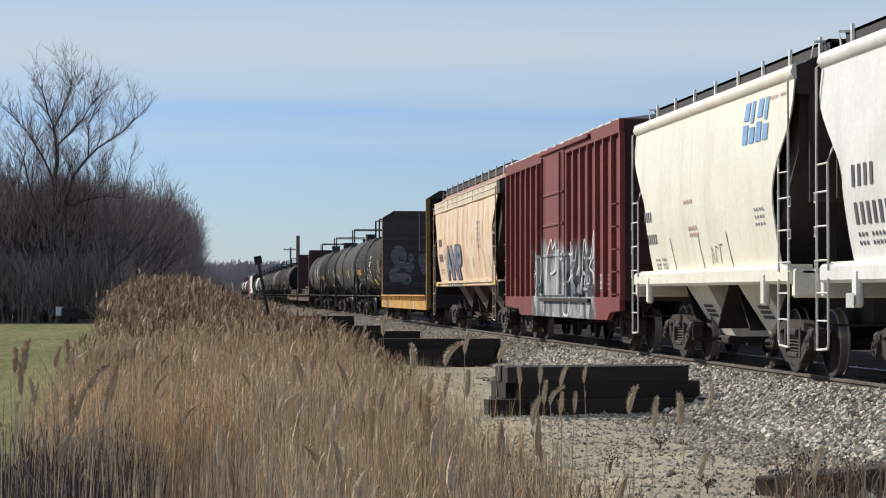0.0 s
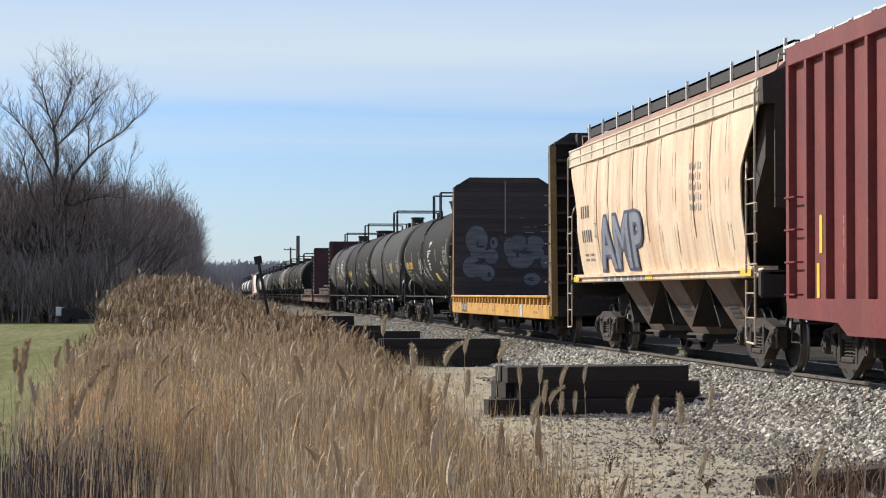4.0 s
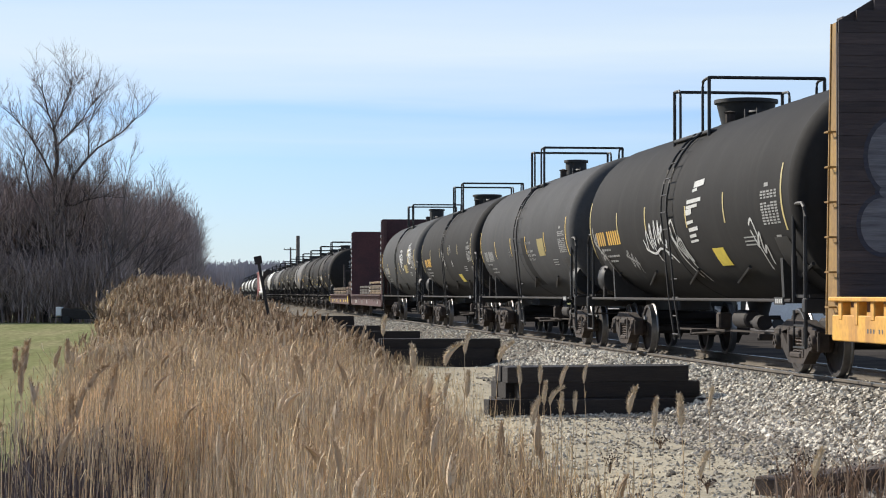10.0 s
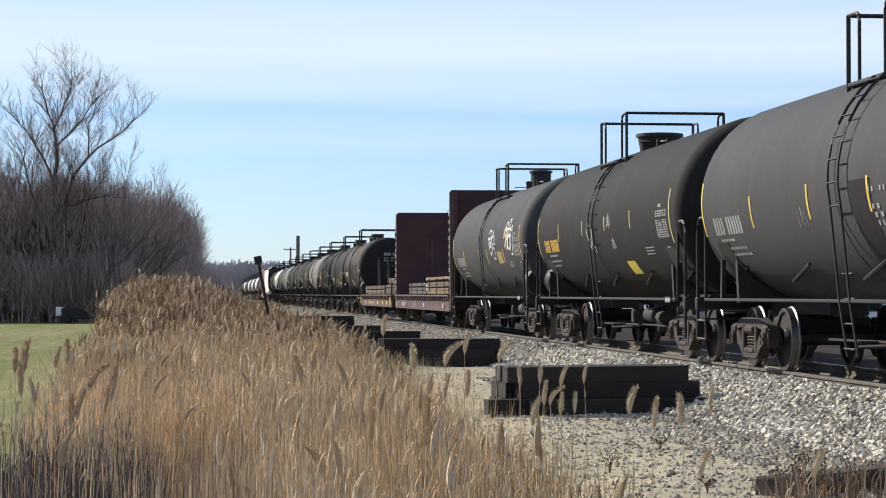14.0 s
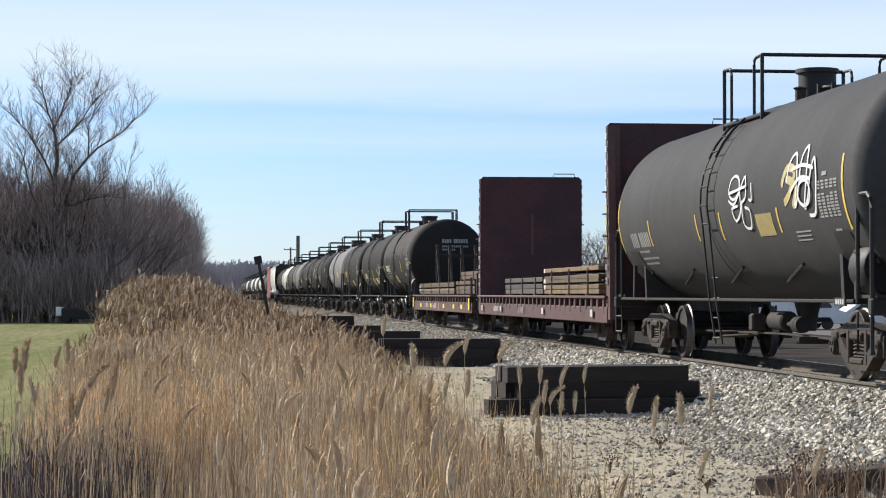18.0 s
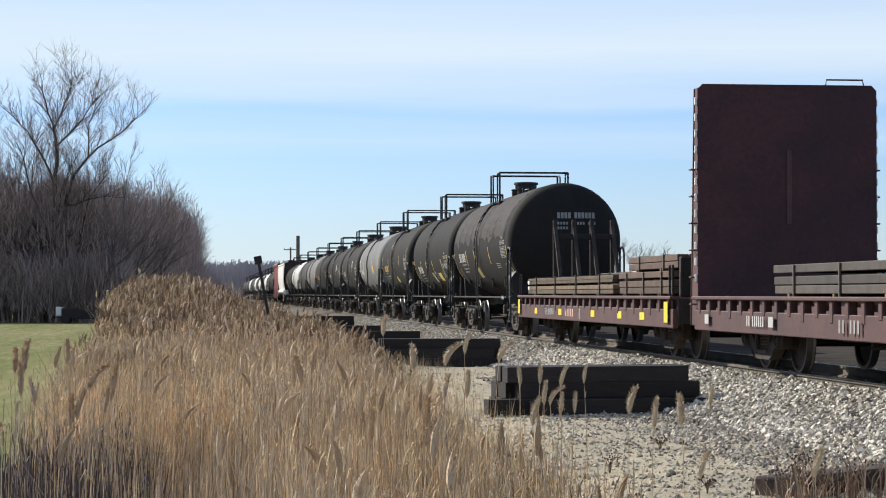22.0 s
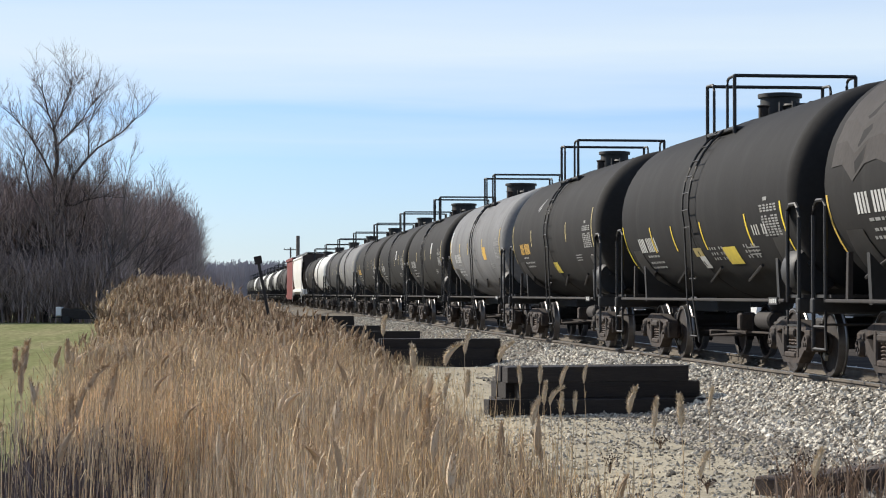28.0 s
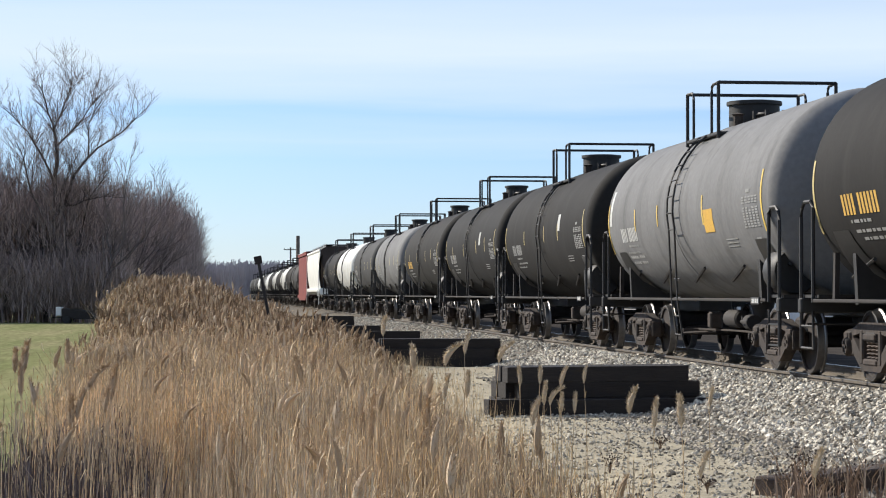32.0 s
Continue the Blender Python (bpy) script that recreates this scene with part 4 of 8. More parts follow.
# -- box car --
def box_car(label, paint,  length=15.15, half=7.85, tc=6.2, name="box_car", turning=True, detail=True):
    car = thing(name, label, "box car", "cars of the freight train")
    hl, w, z0, z1 = length / 2, 1.40, 0.98, 4.35
    running_gear(car, half, tc, turning)
    k = Kit()
    k.box(-w, w, -hl, hl, z0, z1)
    part("body", k, paint, car, smooth=0)
    k = Kit()
    k.add([(-w - 0.06, -hl, z1), (-w - 0.06, hl, z1), (w + 0.06, hl, z1), (w + 0.06, -hl, z1), (0, -hl, z1 + 0.20), (0, hl, z1 + 0.20)],
          [(0, 1, 5, 4), (4, 5, 2, 3), (0, 4, 3), (1, 2, 5), (0, 3, 2, 1)])
    part("roof", k, M_GALV, car, smooth=0)
    k = Kit()
    for s in (-1, 1):
        for i in range(46):
            y = -hl + 0.2 + (2 * hl - 0.4) * i / 45
            q = 0.15 + 0.12 * math.sin(i * 2.7)
            k.box(min(s * (w - 0.02), s * (w + 0.095)), max(s * (w - 0.02), s * (w + 0.095)), y - q, y + q, z1 - 0.012 + 0.012 * math.sin(i * 1.9), z1 + 0.014 + 0.008 * math.sin(i * 4.1))
    tagged(part("roof_edge", k, M_WHITE, car, "bare whitened flecks along the roof edge", smooth=0), kind="stuff")
    for s in (-1, 1):
        k = Kit()
        k.box(s * w - 0.02 - (0.07 if s < 0 else 0), s * w + 0.02 + (0.07 if s > 0 else 0), -hl, hl, z1 - 0.26, z1, 0.01)
        part("eave_rail", k, paint, car)
        k = Kit()
        x = s * (w + 0.04)
        k.prism([(-hl, 1.05), (hl, 1.05), (hl, 0.80), (5.3, 0.76), (4.9, 0.61), (-6.3, 0.61), (-6.6, 0.76), (-hl, 0.80)], "x", x - 0.05, x + 0.05)
        part("side_sill", k, paint, car, smooth=0)
        if not detail:
            continue
        for side, rng_ in ((-1, (-hl + 0.03, -1.62)), (1, (1.62, hl - 0.03))):
            a, b = rng_
            for i in range(8):
                y = a + (b - a) * i / 7
                k = Kit()
                wd = 0.075 if 0 < i < 7 else 0.10
                k.prism([(s * (w - 0.005), y - wd), (s * (w + 0.085), y - wd * 0.7), (s * (w + 0.085), y + wd * 0.7), (s * (w - 0.005), y + wd)], "z", 1.0, z1 - 0.24)
                part("side_post", k, paint, car, smooth=0)
        # plug door
        k = Kit()
        k.box(min(s * w, s * (w + 0.11)), max(s * w, s * (w + 0.11)), -1.50, 1.50, 1.06, z1 - 0.12, 0.02)
        door = part("door", k, paint, car)
        for z in (1.95, 2.62, 3.30):
            k = Kit()
            k.box(min(s * (w + 0.10), s * (w + 0.14)), max(s * (w + 0.10), s * (w + 0.14)), -1.46, 1.46, z - 0.03, z + 0.03, 0.01)
            part("door_rib", k, paint, door)
        for y in (-1.2, 1.2):
            k = Kit()
            k.tube([(s * (w + 0.15), y, 1.1), (s * (w + 0.15), y, z1 - 0.2)], 0.028, 6)
            part("lock_rod", k, paint, door)
        for z in (0.98, z1 - 0.10):
            k = Kit()
            k.box(min(s * w, s * (w + 0.16)), max(s * w, s * (w + 0.16)), -4.6, 1.6, z - 0.04, z + 0.04, 0.01)
            part("door_track", k, M_UNDER if z < 2 else paint, car)
        for e in (-1, 1):
            for i in range(5 if e < 0 else 4):
                k = Kit()
                z = 1.1 + i * 0.42
                y = e * (hl - 0.30)
                k.tube([(s * (w + 0.02), y - 0.24, z), (s * (w + 0.13), y - 0.24, z), (s * (w + 0.13), y + 0.24, z), (s * (w + 0.02), y + 0.24, z)], 0.014, 5)
                part("grab_iron", k, paint, car)
            k = Kit()
            y = e * (hl - 0.30)
            k.tube([(s * (w + 0.04), y - 0.22, 1.0), (s * (w + 0.04), y - 0.2, 0.48), (s * (w + 0.04), y + 0.2, 0.48), (s * (w + 0.04), y + 0.22, 1.0)], 0.02, 5)
            part("stirrup", k, M_UNDER, car)
    # ends take a darker red than the sides, with their shade painted in
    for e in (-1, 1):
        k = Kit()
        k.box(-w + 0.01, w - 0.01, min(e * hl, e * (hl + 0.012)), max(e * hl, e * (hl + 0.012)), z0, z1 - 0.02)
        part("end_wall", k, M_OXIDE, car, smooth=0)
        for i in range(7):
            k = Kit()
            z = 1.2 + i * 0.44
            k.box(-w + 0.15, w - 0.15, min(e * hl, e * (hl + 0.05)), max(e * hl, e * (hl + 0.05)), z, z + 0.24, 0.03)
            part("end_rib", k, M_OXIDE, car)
        k = Kit()
        k.box(-0.35, 0.35, min(e * (tc - 1), e * half), max(e * (tc - 1), e * half), 0.70, 1.0, 0.02)
        part("draft_sill", k, M_UNDER, car)
    k = Kit()
    k.prism([(-tc, 0.98), (tc, 0.98), (3, 0.55), (-3, 0.55)], "x", -0.25, 0.25)
    part("centre_sill", k, M_UNDER, car, smooth=0)
    brake_gear(car)
    return car


# -- flat cars --
def flat_car(label, sill_mat, bulk_mat, length, half, tc, bulkheads=True, posts_mat=None, pockets=26, top=4.58, chamfer=True, name="bulkhead_flat_car", turning=True, width=1.585, bulk_plank=None, ribbed=True, brake_stand=False):
    car = thing(name, label, "flat car", "cars of the freight train")
    hl = length / 2
    running_gear(car, half, tc, turning)
    k = Kit()
    k.box(-width + 0.05, width - 0.05, -hl, hl, 0.98, 1.06)
    part("deck", k, M_DECK, car, smooth=0)
    for s in (-1, 1):
        k = Kit()
        x = s * width
        k.box(x - 0.05, x + 0.05, -hl, hl, 0.55, 0.86, 0.012)
        k.box(x - 0.10, x + 0.07, -hl, hl, 1.02, 1.075, 0.012)
        part("side_sill", k, sill_mat, car)
        k = Kit()
        k.box(s * (width - 0.07) - 0.015, s * (width - 0.07) + 0.015, -hl, hl, 0.80, 1.03)
        part("sill_web", k, M_OXIDE if sill_mat is not M_YELLOW else M_DECK, car, smooth=0)
        for i in range(pockets):
            y = -hl + 0.35 + (2 * hl - 0.7) * i / (pockets - 1)
            k = Kit()
            k.box(x - 0.06, x + 0.085, y - 0.075, y + 0.075, 0.80 if i % 2 else 0.74, 1.03, 0.015)
            part("stake_pocket", k, sill_mat, car)
            if i < pockets - 1:
                k = Kit()
                y2 = y + (2 * hl - 0.7) / (pockets - 1) * 0.42
                dz = (0.0, 0.05, 0.10)[i % 3]
                k.box(x - 0.02, x + 0.053, y + 0.07, y2 + 0.06, 0.84, 0.90 + dz)
                part("sill_tab", k, sill_mat, car, smooth=0)
    k = Kit()
    k.prism([(-hl, 0.98), (hl, 0.98), (hl, 0.72), (tc - 1.2, 0.66), (3.2, 0.40), (-3.2, 0.40), (-tc + 1.2, 0.66), (-hl, 0.72)], "x", -0.3, 0.3)
    part("centre_sill", k, M_UNDER, car, smooth=0)
    for i in range(7):
        y = -tc + 1.4 + (2 * tc - 2.8) * i / 6
        k = Kit()
        k.prism([(-width, 0.98), (width, 0.98), (width, 0.80), (0.3, 0.55), (-0.3, 0.55), (-width, 0.80)], "y", y - 0.03, y + 0.03)
        part("crossbearer", k, M_UNDER, car, smooth=0)
    brake_gear(car, 0.8)
    if bulkheads:
        for e in (-1, 1):
            k = Kit()
            y0 = e * (hl - 0.10)
            bl, br = -width - 0.035, width - 0.03
            if chamfer:
                out = [(bl, 1.06), (br, 1.06), (br, top - 0.30), (br - 0.48, top), (bl + 0.48, top), (bl, top - 0.30)]
            else:
                out = [(bl, 1.06), (br, 1.06), (br, top - 0.08), (br - 0.08, top), (bl + 0.08, top), (bl, top - 0.08)]
            k.prism(out, "y", min(y0 - e * 0.08, y0 - e * 0.05), max(y0 - e * 0.08, y0 - e * 0.05))
            bulk = part("bulkhead", k, bulk_mat, car, smooth=0)
            n = 26 if bulk_plank else 0
            for i in range(n):
                za = 1.08 + (top - 1.10) * i / n
                zb = 1.08 + (top - 1.10) * (i + 1) / n - 0.002
                cut = max(0, (zb - (top - 0.30)) / 0.30) * 0.48 if chamfer else 0
                k = Kit()
                yy = y0 - e * 0.10
                k.box(bl + 0.004 + cut, br - 0.004 - cut, min(yy, yy - e * 0.035), max(yy, yy - e * 0.035), za, zb, 0.003)
                part("plank", k, bulk_plank, bulk)
            for s in (-1, 1):
                k = Kit()
                wx = width if s < 0 else width - 0.085
                q0, q1 = sorted((y0 - e * 0.075, y0 + e * 0.16))
                ztop = top - 0.30 if chamfer else top - 0.06
                ya, yb_, yc_ = y0 - e * 0.075, y0 + e * 0.36, y0 + e * 0.12
                k.prism([(ya, 0.62), (yb_, 0.62), (yb_, 0.95), (yc_, ztop), (ya, ztop)], "x", s * wx - 0.03, s * wx + 0.03)
                for (p0, z0_), (p1, z1_) in (((yb_, 0.62), (yb_, 0.95)), ((yb_, 0.95), (yc_, ztop))):
                    xs_ = sorted((s * (wx + 0.045), s * (wx - 0.09)))
                    k.add([(x_, p, z_) for p, z_ in ((p0, z0_), (p1, z1_)) for d_ in (0, e * 0.03) for x_ in xs_ for p, z_ in ((p + d_, z_),)],
                          [(0, 1, 3, 2), (4, 6, 7, 5), (0, 4, 5, 1), (2, 3, 7, 6), (0, 2, 6, 4), (1, 5, 7, 3)])
                part("corner_post", k, posts_mat or sill_mat, car, smooth=0)
                if not ribbed and e < 0:
                    k = Kit()
                    k.box(min(s * (wx - 0.2), s * wx), max(s * (wx - 0.2), s * wx), q0 - 0.012, q0, 1.06, ztop)
                    part("flange", k, posts_mat or sill_mat, car)
                if not ribbed:
                    # anchors coloured white to carry the bright light along the bulkhead's edge
                    for i in range(12):
                        k = Kit()
                        z = 1.3 + i * 0.25
                        k.box(min(s * (wx + 0.04), s * (wx + 0.075)), max(s * (wx + 0.04), s * (wx + 0.075)), q0, q0 + 0.06, z, z + 0.12, 0.008)
                        part("lading_anchor", k, M_BRIGHT, car)
                for i in range(6):
                    k = Kit()
                    z = 0.95 + i * 0.42
                    k.tube([(s * (wx + 0.03), y0 - 0.02, z), (s * (wx + 0.12), y0 - 0.02, z), (s * (wx + 0.12), y0 + e * 0.14, z), (s * (wx + 0.03), y0 + e * 0.14, z)], 0.013, 5)
                    part("grab_iron", k, posts_mat or sill_mat, car)
            # outer stiffening: uprights and shelves
            for x in (-0.95, -0.32, 0.32, 0.95) if ribbed else ():
                k = Kit()
                k.box(x - 0.05, x + 0.05, min(y0, y0 + e * 0.34), max(y0, y0 + e * 0.34), 1.0, top - 0.05, 0.01)
                part("upright", k, bulk_mat, car)
            for i in range(9 if ribbed else 0):
                z = 1.35 + i * (top - 1.6) / 8
                k = Kit()
                k.box(-width + 0.06, width - 0.06, min(y0, y0 + e * 0.24), max(y0, y0 + e * 0.24), z - 0.03, z + 0.03, 0.006)
                part("stiffener", k, bulk_mat, car)
            if not ribbed:
                k = Kit()
                k.box(-0.05, 0.03, min(y0 - e * 0.08, y0 - e * 0.10), max(y0 - e * 0.08, y0 - e * 0.10), 2.2, 3.35)
                part("weld_strip", k, M_SILL, bulk, smooth=0)
                k = Kit()
                k.tube([(0.6, y0, top - 0.02), (0.62, y0, top + 0.09), (1.2, y0, top + 0.09), (1.22, y0, top - 0.02)], 0.014, 5)
                part("top_grab", k, M_SILL, car)
    if brake_stand:
        k = Kit()
        k.box(-1.38, -0.95, half - 0.05, half + 0.10, 0.95, 2.85, 0.02)
        k.tube([(-1.15, half, 2.85), (-1.15, half, 3.1), (-1.0, half, 3.12)], 0.02, 6)
        part("brake_stand", k, M_UNDER, car)
    # end sills are dark instead of sill paint: shadow between cars as colour
    for e in (-1, 1):
        k = Kit()
        k.box(-width + 0.02, width - 0.02, min(e * hl, e * half), max(e * hl, e * half), 0.62, 1.02, 0.02)
        part("end_sill", k, M_UNDER, car)
    return car


def bundle(y, length, x, z, rows, cols, material, size=(0.20, 0.11), label="", straps=3, name="steel_bundle", white_end=False):
    """A strapped stack of bars on a flat car's deck; keyed along with it."""
    ob = thing(name, label, "steel bundle", "strapped loads on the flat cars")
    for r in range(rows):
        for c in range(cols):
            k = Kit()
            x0 = x + (c - cols / 2) * size[0]
            z0 = z + 0.05 + r * (size[1] + (0.018 if r % 2 == 0 and r else 0.0)) + 0.012 * r
            j = ((r * 7 + c * 3) % 5 - 2) * 0.02
            k.box(x0 + 0.006, x0 + size[0] - 0.006, -length / 2 + j, length / 2 + j, z0, z0 + size[1], 0.008)
            part("bar", k, material, ob)
            if white_end and (r + c) % 3:
                # paint slopped over the far ends
                k = Kit()
                e_ = length / 2 + j
                k.box(x0 + 0.002, x0 + size[0] - 0.002, e_ - 0.16 - 0.05 * ((r * 5 + c) % 4), e_ + 0.004, z0 - 0.003, z0 + size[1] + 0.003, 0.006)
                part("painted_end", k, M_SPRAYWHITE, ob, smooth=0)
    h = 0.05 + rows * size[1] + (rows - 1) * 0.012 + (0.018 if rows > 2 else 0.0)
    wd = cols * size[0] / 2
    for i in range(straps):
        yy = -length / 2 + length * (i + 0.5) / straps
        k = Kit()
        k.box(x - wd - 0.02, x - wd + 0.0, yy - 0.02, yy + 0.02, z, z + h)
        k.box(x + wd, x + wd + 0.02, yy - 0.03, yy + 0.03, z, z + h)
        k.box(x - wd - 0.02, x + wd + 0.02, yy - 0.03, yy + 0.03, z + h, z + h + 0.012)
        part("strap", k, M_STRAP, ob)
        k = Kit()
        k.box(x - wd, x + wd, yy + 0.25, yy + 0.34, z, z + 0.05, 0.005)
        part("bearer", k, M_LOADTAN, ob)
    TRAIN.append((ob, y))
    return ob


# ---- the train, from the near end to the far end ----
def rolls(ob, y):
    TRAIN.append((ob, y))
    return ob


def ribbon(name, car, material, strokes, width, place, parent=None):
    """Brush strokes: poly-lines in a flank's own two coordinates, laid on it by place(u, v), each a joined strip on its own thin coat."""
    k = Kit()
    coat = 0
    for line in strokes:
        vs = []
        for i, (u, v) in enumerate(line):
            (ua, va), (ub, vb) = line[max(i - 1, 0)], line[min(i + 1, len(line) - 1)]
            d = math.hypot(ub - ua, vb - va) or 1
            w = width / 2 * (0.7 if i in (0, len(line) - 1) else 1.0)
            for e in (-1, 1):
                x, y, z = place(u - e * (vb - va) / d * w, v + e * (ub - ua) / d * w)
                vs.append((x - 0.00012 * coat, y, z))
            coat += 1
        k.add(vs, [(2 * i, 2 * i + 1, 2 * i + 3, 2 * i + 2) for i in range(len(line) - 1)])
    return tagged(part(name, k, material, parent or car, smooth=0), kind="stuff")


def loop(cu, cv, ru, rv, n=14, a0=0.0, a1=6.283, wob=0.0):
    return [(cu + ru * math.cos(a0 + (a1 - a0) * i / n) * (1 + wob * math.sin(3 * i)), cv + rv * math.sin(a0 + (a1 - a0) * i / n)) for i in range(n + 1)]


def swung(pts, n=6):
    """A hand-drawn curve through a few points."""
    out = []
    for i in range(len(pts) - 1):
        a, b, c, d = pts[max(i - 1, 0)], pts[i], pts[i + 1], pts[min(i + 2, len(pts) - 1)]
        for j in range(n):
            t = j / n
            out.append(tuple(0.5 * (2 * b[m] + (c[m] - a[m]) * t + (2 * a[m] - 5 * b[m] + 4 * c[m] - d[m]) * t * t + (3 * b[m] - a[m] - 3 * c[m] + d[m]) * t ** 3) for m in (0, 1)))
    return out + [pts[-1]]


def lettering(text, width, height):
    """Outline letters from the built-in font, as a mesh scaled to a width and a height; x to the right, y up."""
    def one(offset):
        cu = bpy.data.curves.new("letters", "FONT")
        cu.body, cu.offset, cu.size, cu.resolution_u = text, offset, 1.0, 3
        ob = bpy.data.objects.new("letters", cu)
        scene.collection.objects.link(ob)
        bpy.context.view_layer.update()
        me = bpy.data.meshes.new_from_object(ob.evaluated_get(bpy.context.evaluated_depsgraph_get()))
        bpy.data.objects.remove(ob)
        return me
    inner, outer = one(0.02), one(0.065)
    xs = [v.co.x for v in inner.vertices]
    ys = [v.co.y for v in inner.vertices]
    sx, sy = width / (max(xs) - min(xs)), height / (max(ys) - min(ys))
    for me in (inner, outer):
        bm = bmesh.new()
        bm.from_mesh(me)
        for i in range(1, 8):
            bmesh.ops.bisect_plane(bm, geom=bm.verts[:] + bm.edges[:] + bm.faces[:], plane_co=(0, min(ys) + (max(ys) - min(ys)) * i / 8, 0), plane_no=(0, 1, 0))
        for v in bm.verts:
            v.co.x, v.co.y = (v.co.x - min(xs)) * sx, (v.co.y - min(ys)) * sy
        bm.to_mesh(me)
        bm.free()
    return inner, outer


def marks(car, place, material, u, v, h, groups, w=0.13, gap=0.05, name="stencil"):
    """Reporting marks as plain upright bars in groups."""
    k = Kit()
    for n in groups:
        for _ in range(n):
            e = w * 0.62
            k.add([place(u, v), place(u - e, v), place(u - e, v + h), place(u, v + h)], [(0, 1, 2, 3)])
            u -= w + gap
        u -= gap * 3
    return tagged(part(name, k, material, car, smooth=0), kind="stuff")


def flank(lift=0.010):
    return lambda u, v: (-(hopper_section(0, v, 0) + lift), u, v)


# white hopper at the very front of the view
white_hopper = rolls(covered_hopper("white two-bay covered hopper car with black stencils", M_WHITE, M_BRIGHT, 10.3, 3.95, 2, 3.3, 5.2, turning=False), 20.65)
marks(white_hopper, flank(), M_MARK_DARK, 3.75, 2.36, 0.26, (4,), 0.17, 0.06)
marks(white_hopper, flank(), M_MARK_DARK, 3.75, 1.92, 0.26, (6,), 0.17, 0.06)
for v in (1.78, 1.68):
    marks(white_hopper, flank(), M_MARK_DARK, 3.72, v, 0.05, (3, 4), 0.09, 0.04)
patch(white_hopper, "warning_plate", M_MARK, -1.61, 3.45, 3.75, 0.95, 1.12)

cream_hopper = rolls(covered_hopper("clean cream two-bay covered hopper car with a blue emblem", M_CREAM, M_BRIGHT, 10.3, 3.95, 2, 3.55, 5.2), 32.15)
f = flank()


def slab(k, f, u0, u1, v0, v1, lean=0.0, n=5):
    """A painted block that follows a curved flank."""
    for i in range(n):
        a, b_ = i / n, (i + 1) / n
        va, vb = v0 + (v1 - v0) * a, v0 + (v1 - v0) * b_
        k.add([f(u0 - lean * a, va), f(u1 - lean * a, va), f(u1 - lean * b_, vb), f(u0 - lean * b_, vb)], [(0, 1, 2, 3)])


k = Kit()
for i in range(4):
    u = -2.60 - i * 0.36
    slab(k, f, u, u - 0.27, 3.20, 3.47 - 0.05 * (i % 2), 0.06)
    slab(k, f, u - 0.075, u - 0.33 + 0.09 * (i % 2), 3.53 - 0.05 * (i % 2), 3.78, 0.06)
part("emblem", k, M_BLUE, cream_hopper, "slanted blue emblem", smooth=0)
marks(cream_hopper, f, M_PINK, -3.95, 3.72, 0.05, (5, 4), 0.07, 0.03)
marks(cream_hopper, f, M_MARK_DARK, 4.2, 2.33, 0.17, (4,), 0.11, 0.05)
marks(cream_hopper, f, M_MARK_DARK, 4.1, 1.95, 0.17, (5,), 0.11, 0.05)
for v in (1.66, 1.58, 1.52):
    marks(cream_hopper, f, M_MARK_DIM, 3.7, v, 0.045, (3, 3), 0.09, 0.04)
for u, v in ((1.15, 2.52), (0.95, 2.10), (0.9, 2.0)):
    marks(cream_hopper, f, M_PINK, u, v, 0.07, (5,), 0.10, 0.03)
for u in (2.25, 0.25, -1.55):
    ribbon("support_strip", cream_hopper, M_MARK_DARK, [[(u, 1.50), (u + 0.12, 2.02)]], 0.05, f)
ribbon("scrawl", cream_hopper, M_MARK_DARK, [[(-0.35, 1.56), (-0.42, 1.82), (-0.52, 1.6)], [(-0.6, 1.58), (-0.66, 1.82), (-0.8, 1.8)], [(-0.9, 1.56), (-0.95, 1.84), (-1.1, 1.84)]], 0.035, f)
for v in (2.25, 2.15, 2.05):
    marks(cream_hopper, f, M_MARK_DIM, -3.2, v, 0.045, (4,), 0.09, 0.05)

red_box = rolls(box_car("brick-red ribbed box car with silver graffiti on its door", M_REDTAGGED), 46.45)


def box_face(u, v):
    """The painted face of the box car's near flank: panels, side posts, door and sill."""
    hl_ = 15.15 / 2
    x = 1.404
    if abs(u) < 1.50 and v > 1.06:
        x = 1.516
    elif v < 1.05:
        x = 1.496
    else:
        a, b = (1.62, hl_ - 0.03) if u > 0 else (-hl_ + 0.03, -1.62)
        gap = (b - a) / 7
        off = abs((u - a) / gap - round((u - a) / gap)) * gap
        x = 1.491 if off < 0.053 else 1.404 + 0.087 * max(0.0, (0.08 - off) / 0.027) if off < 0.08 else x
    return (-x, u, v)


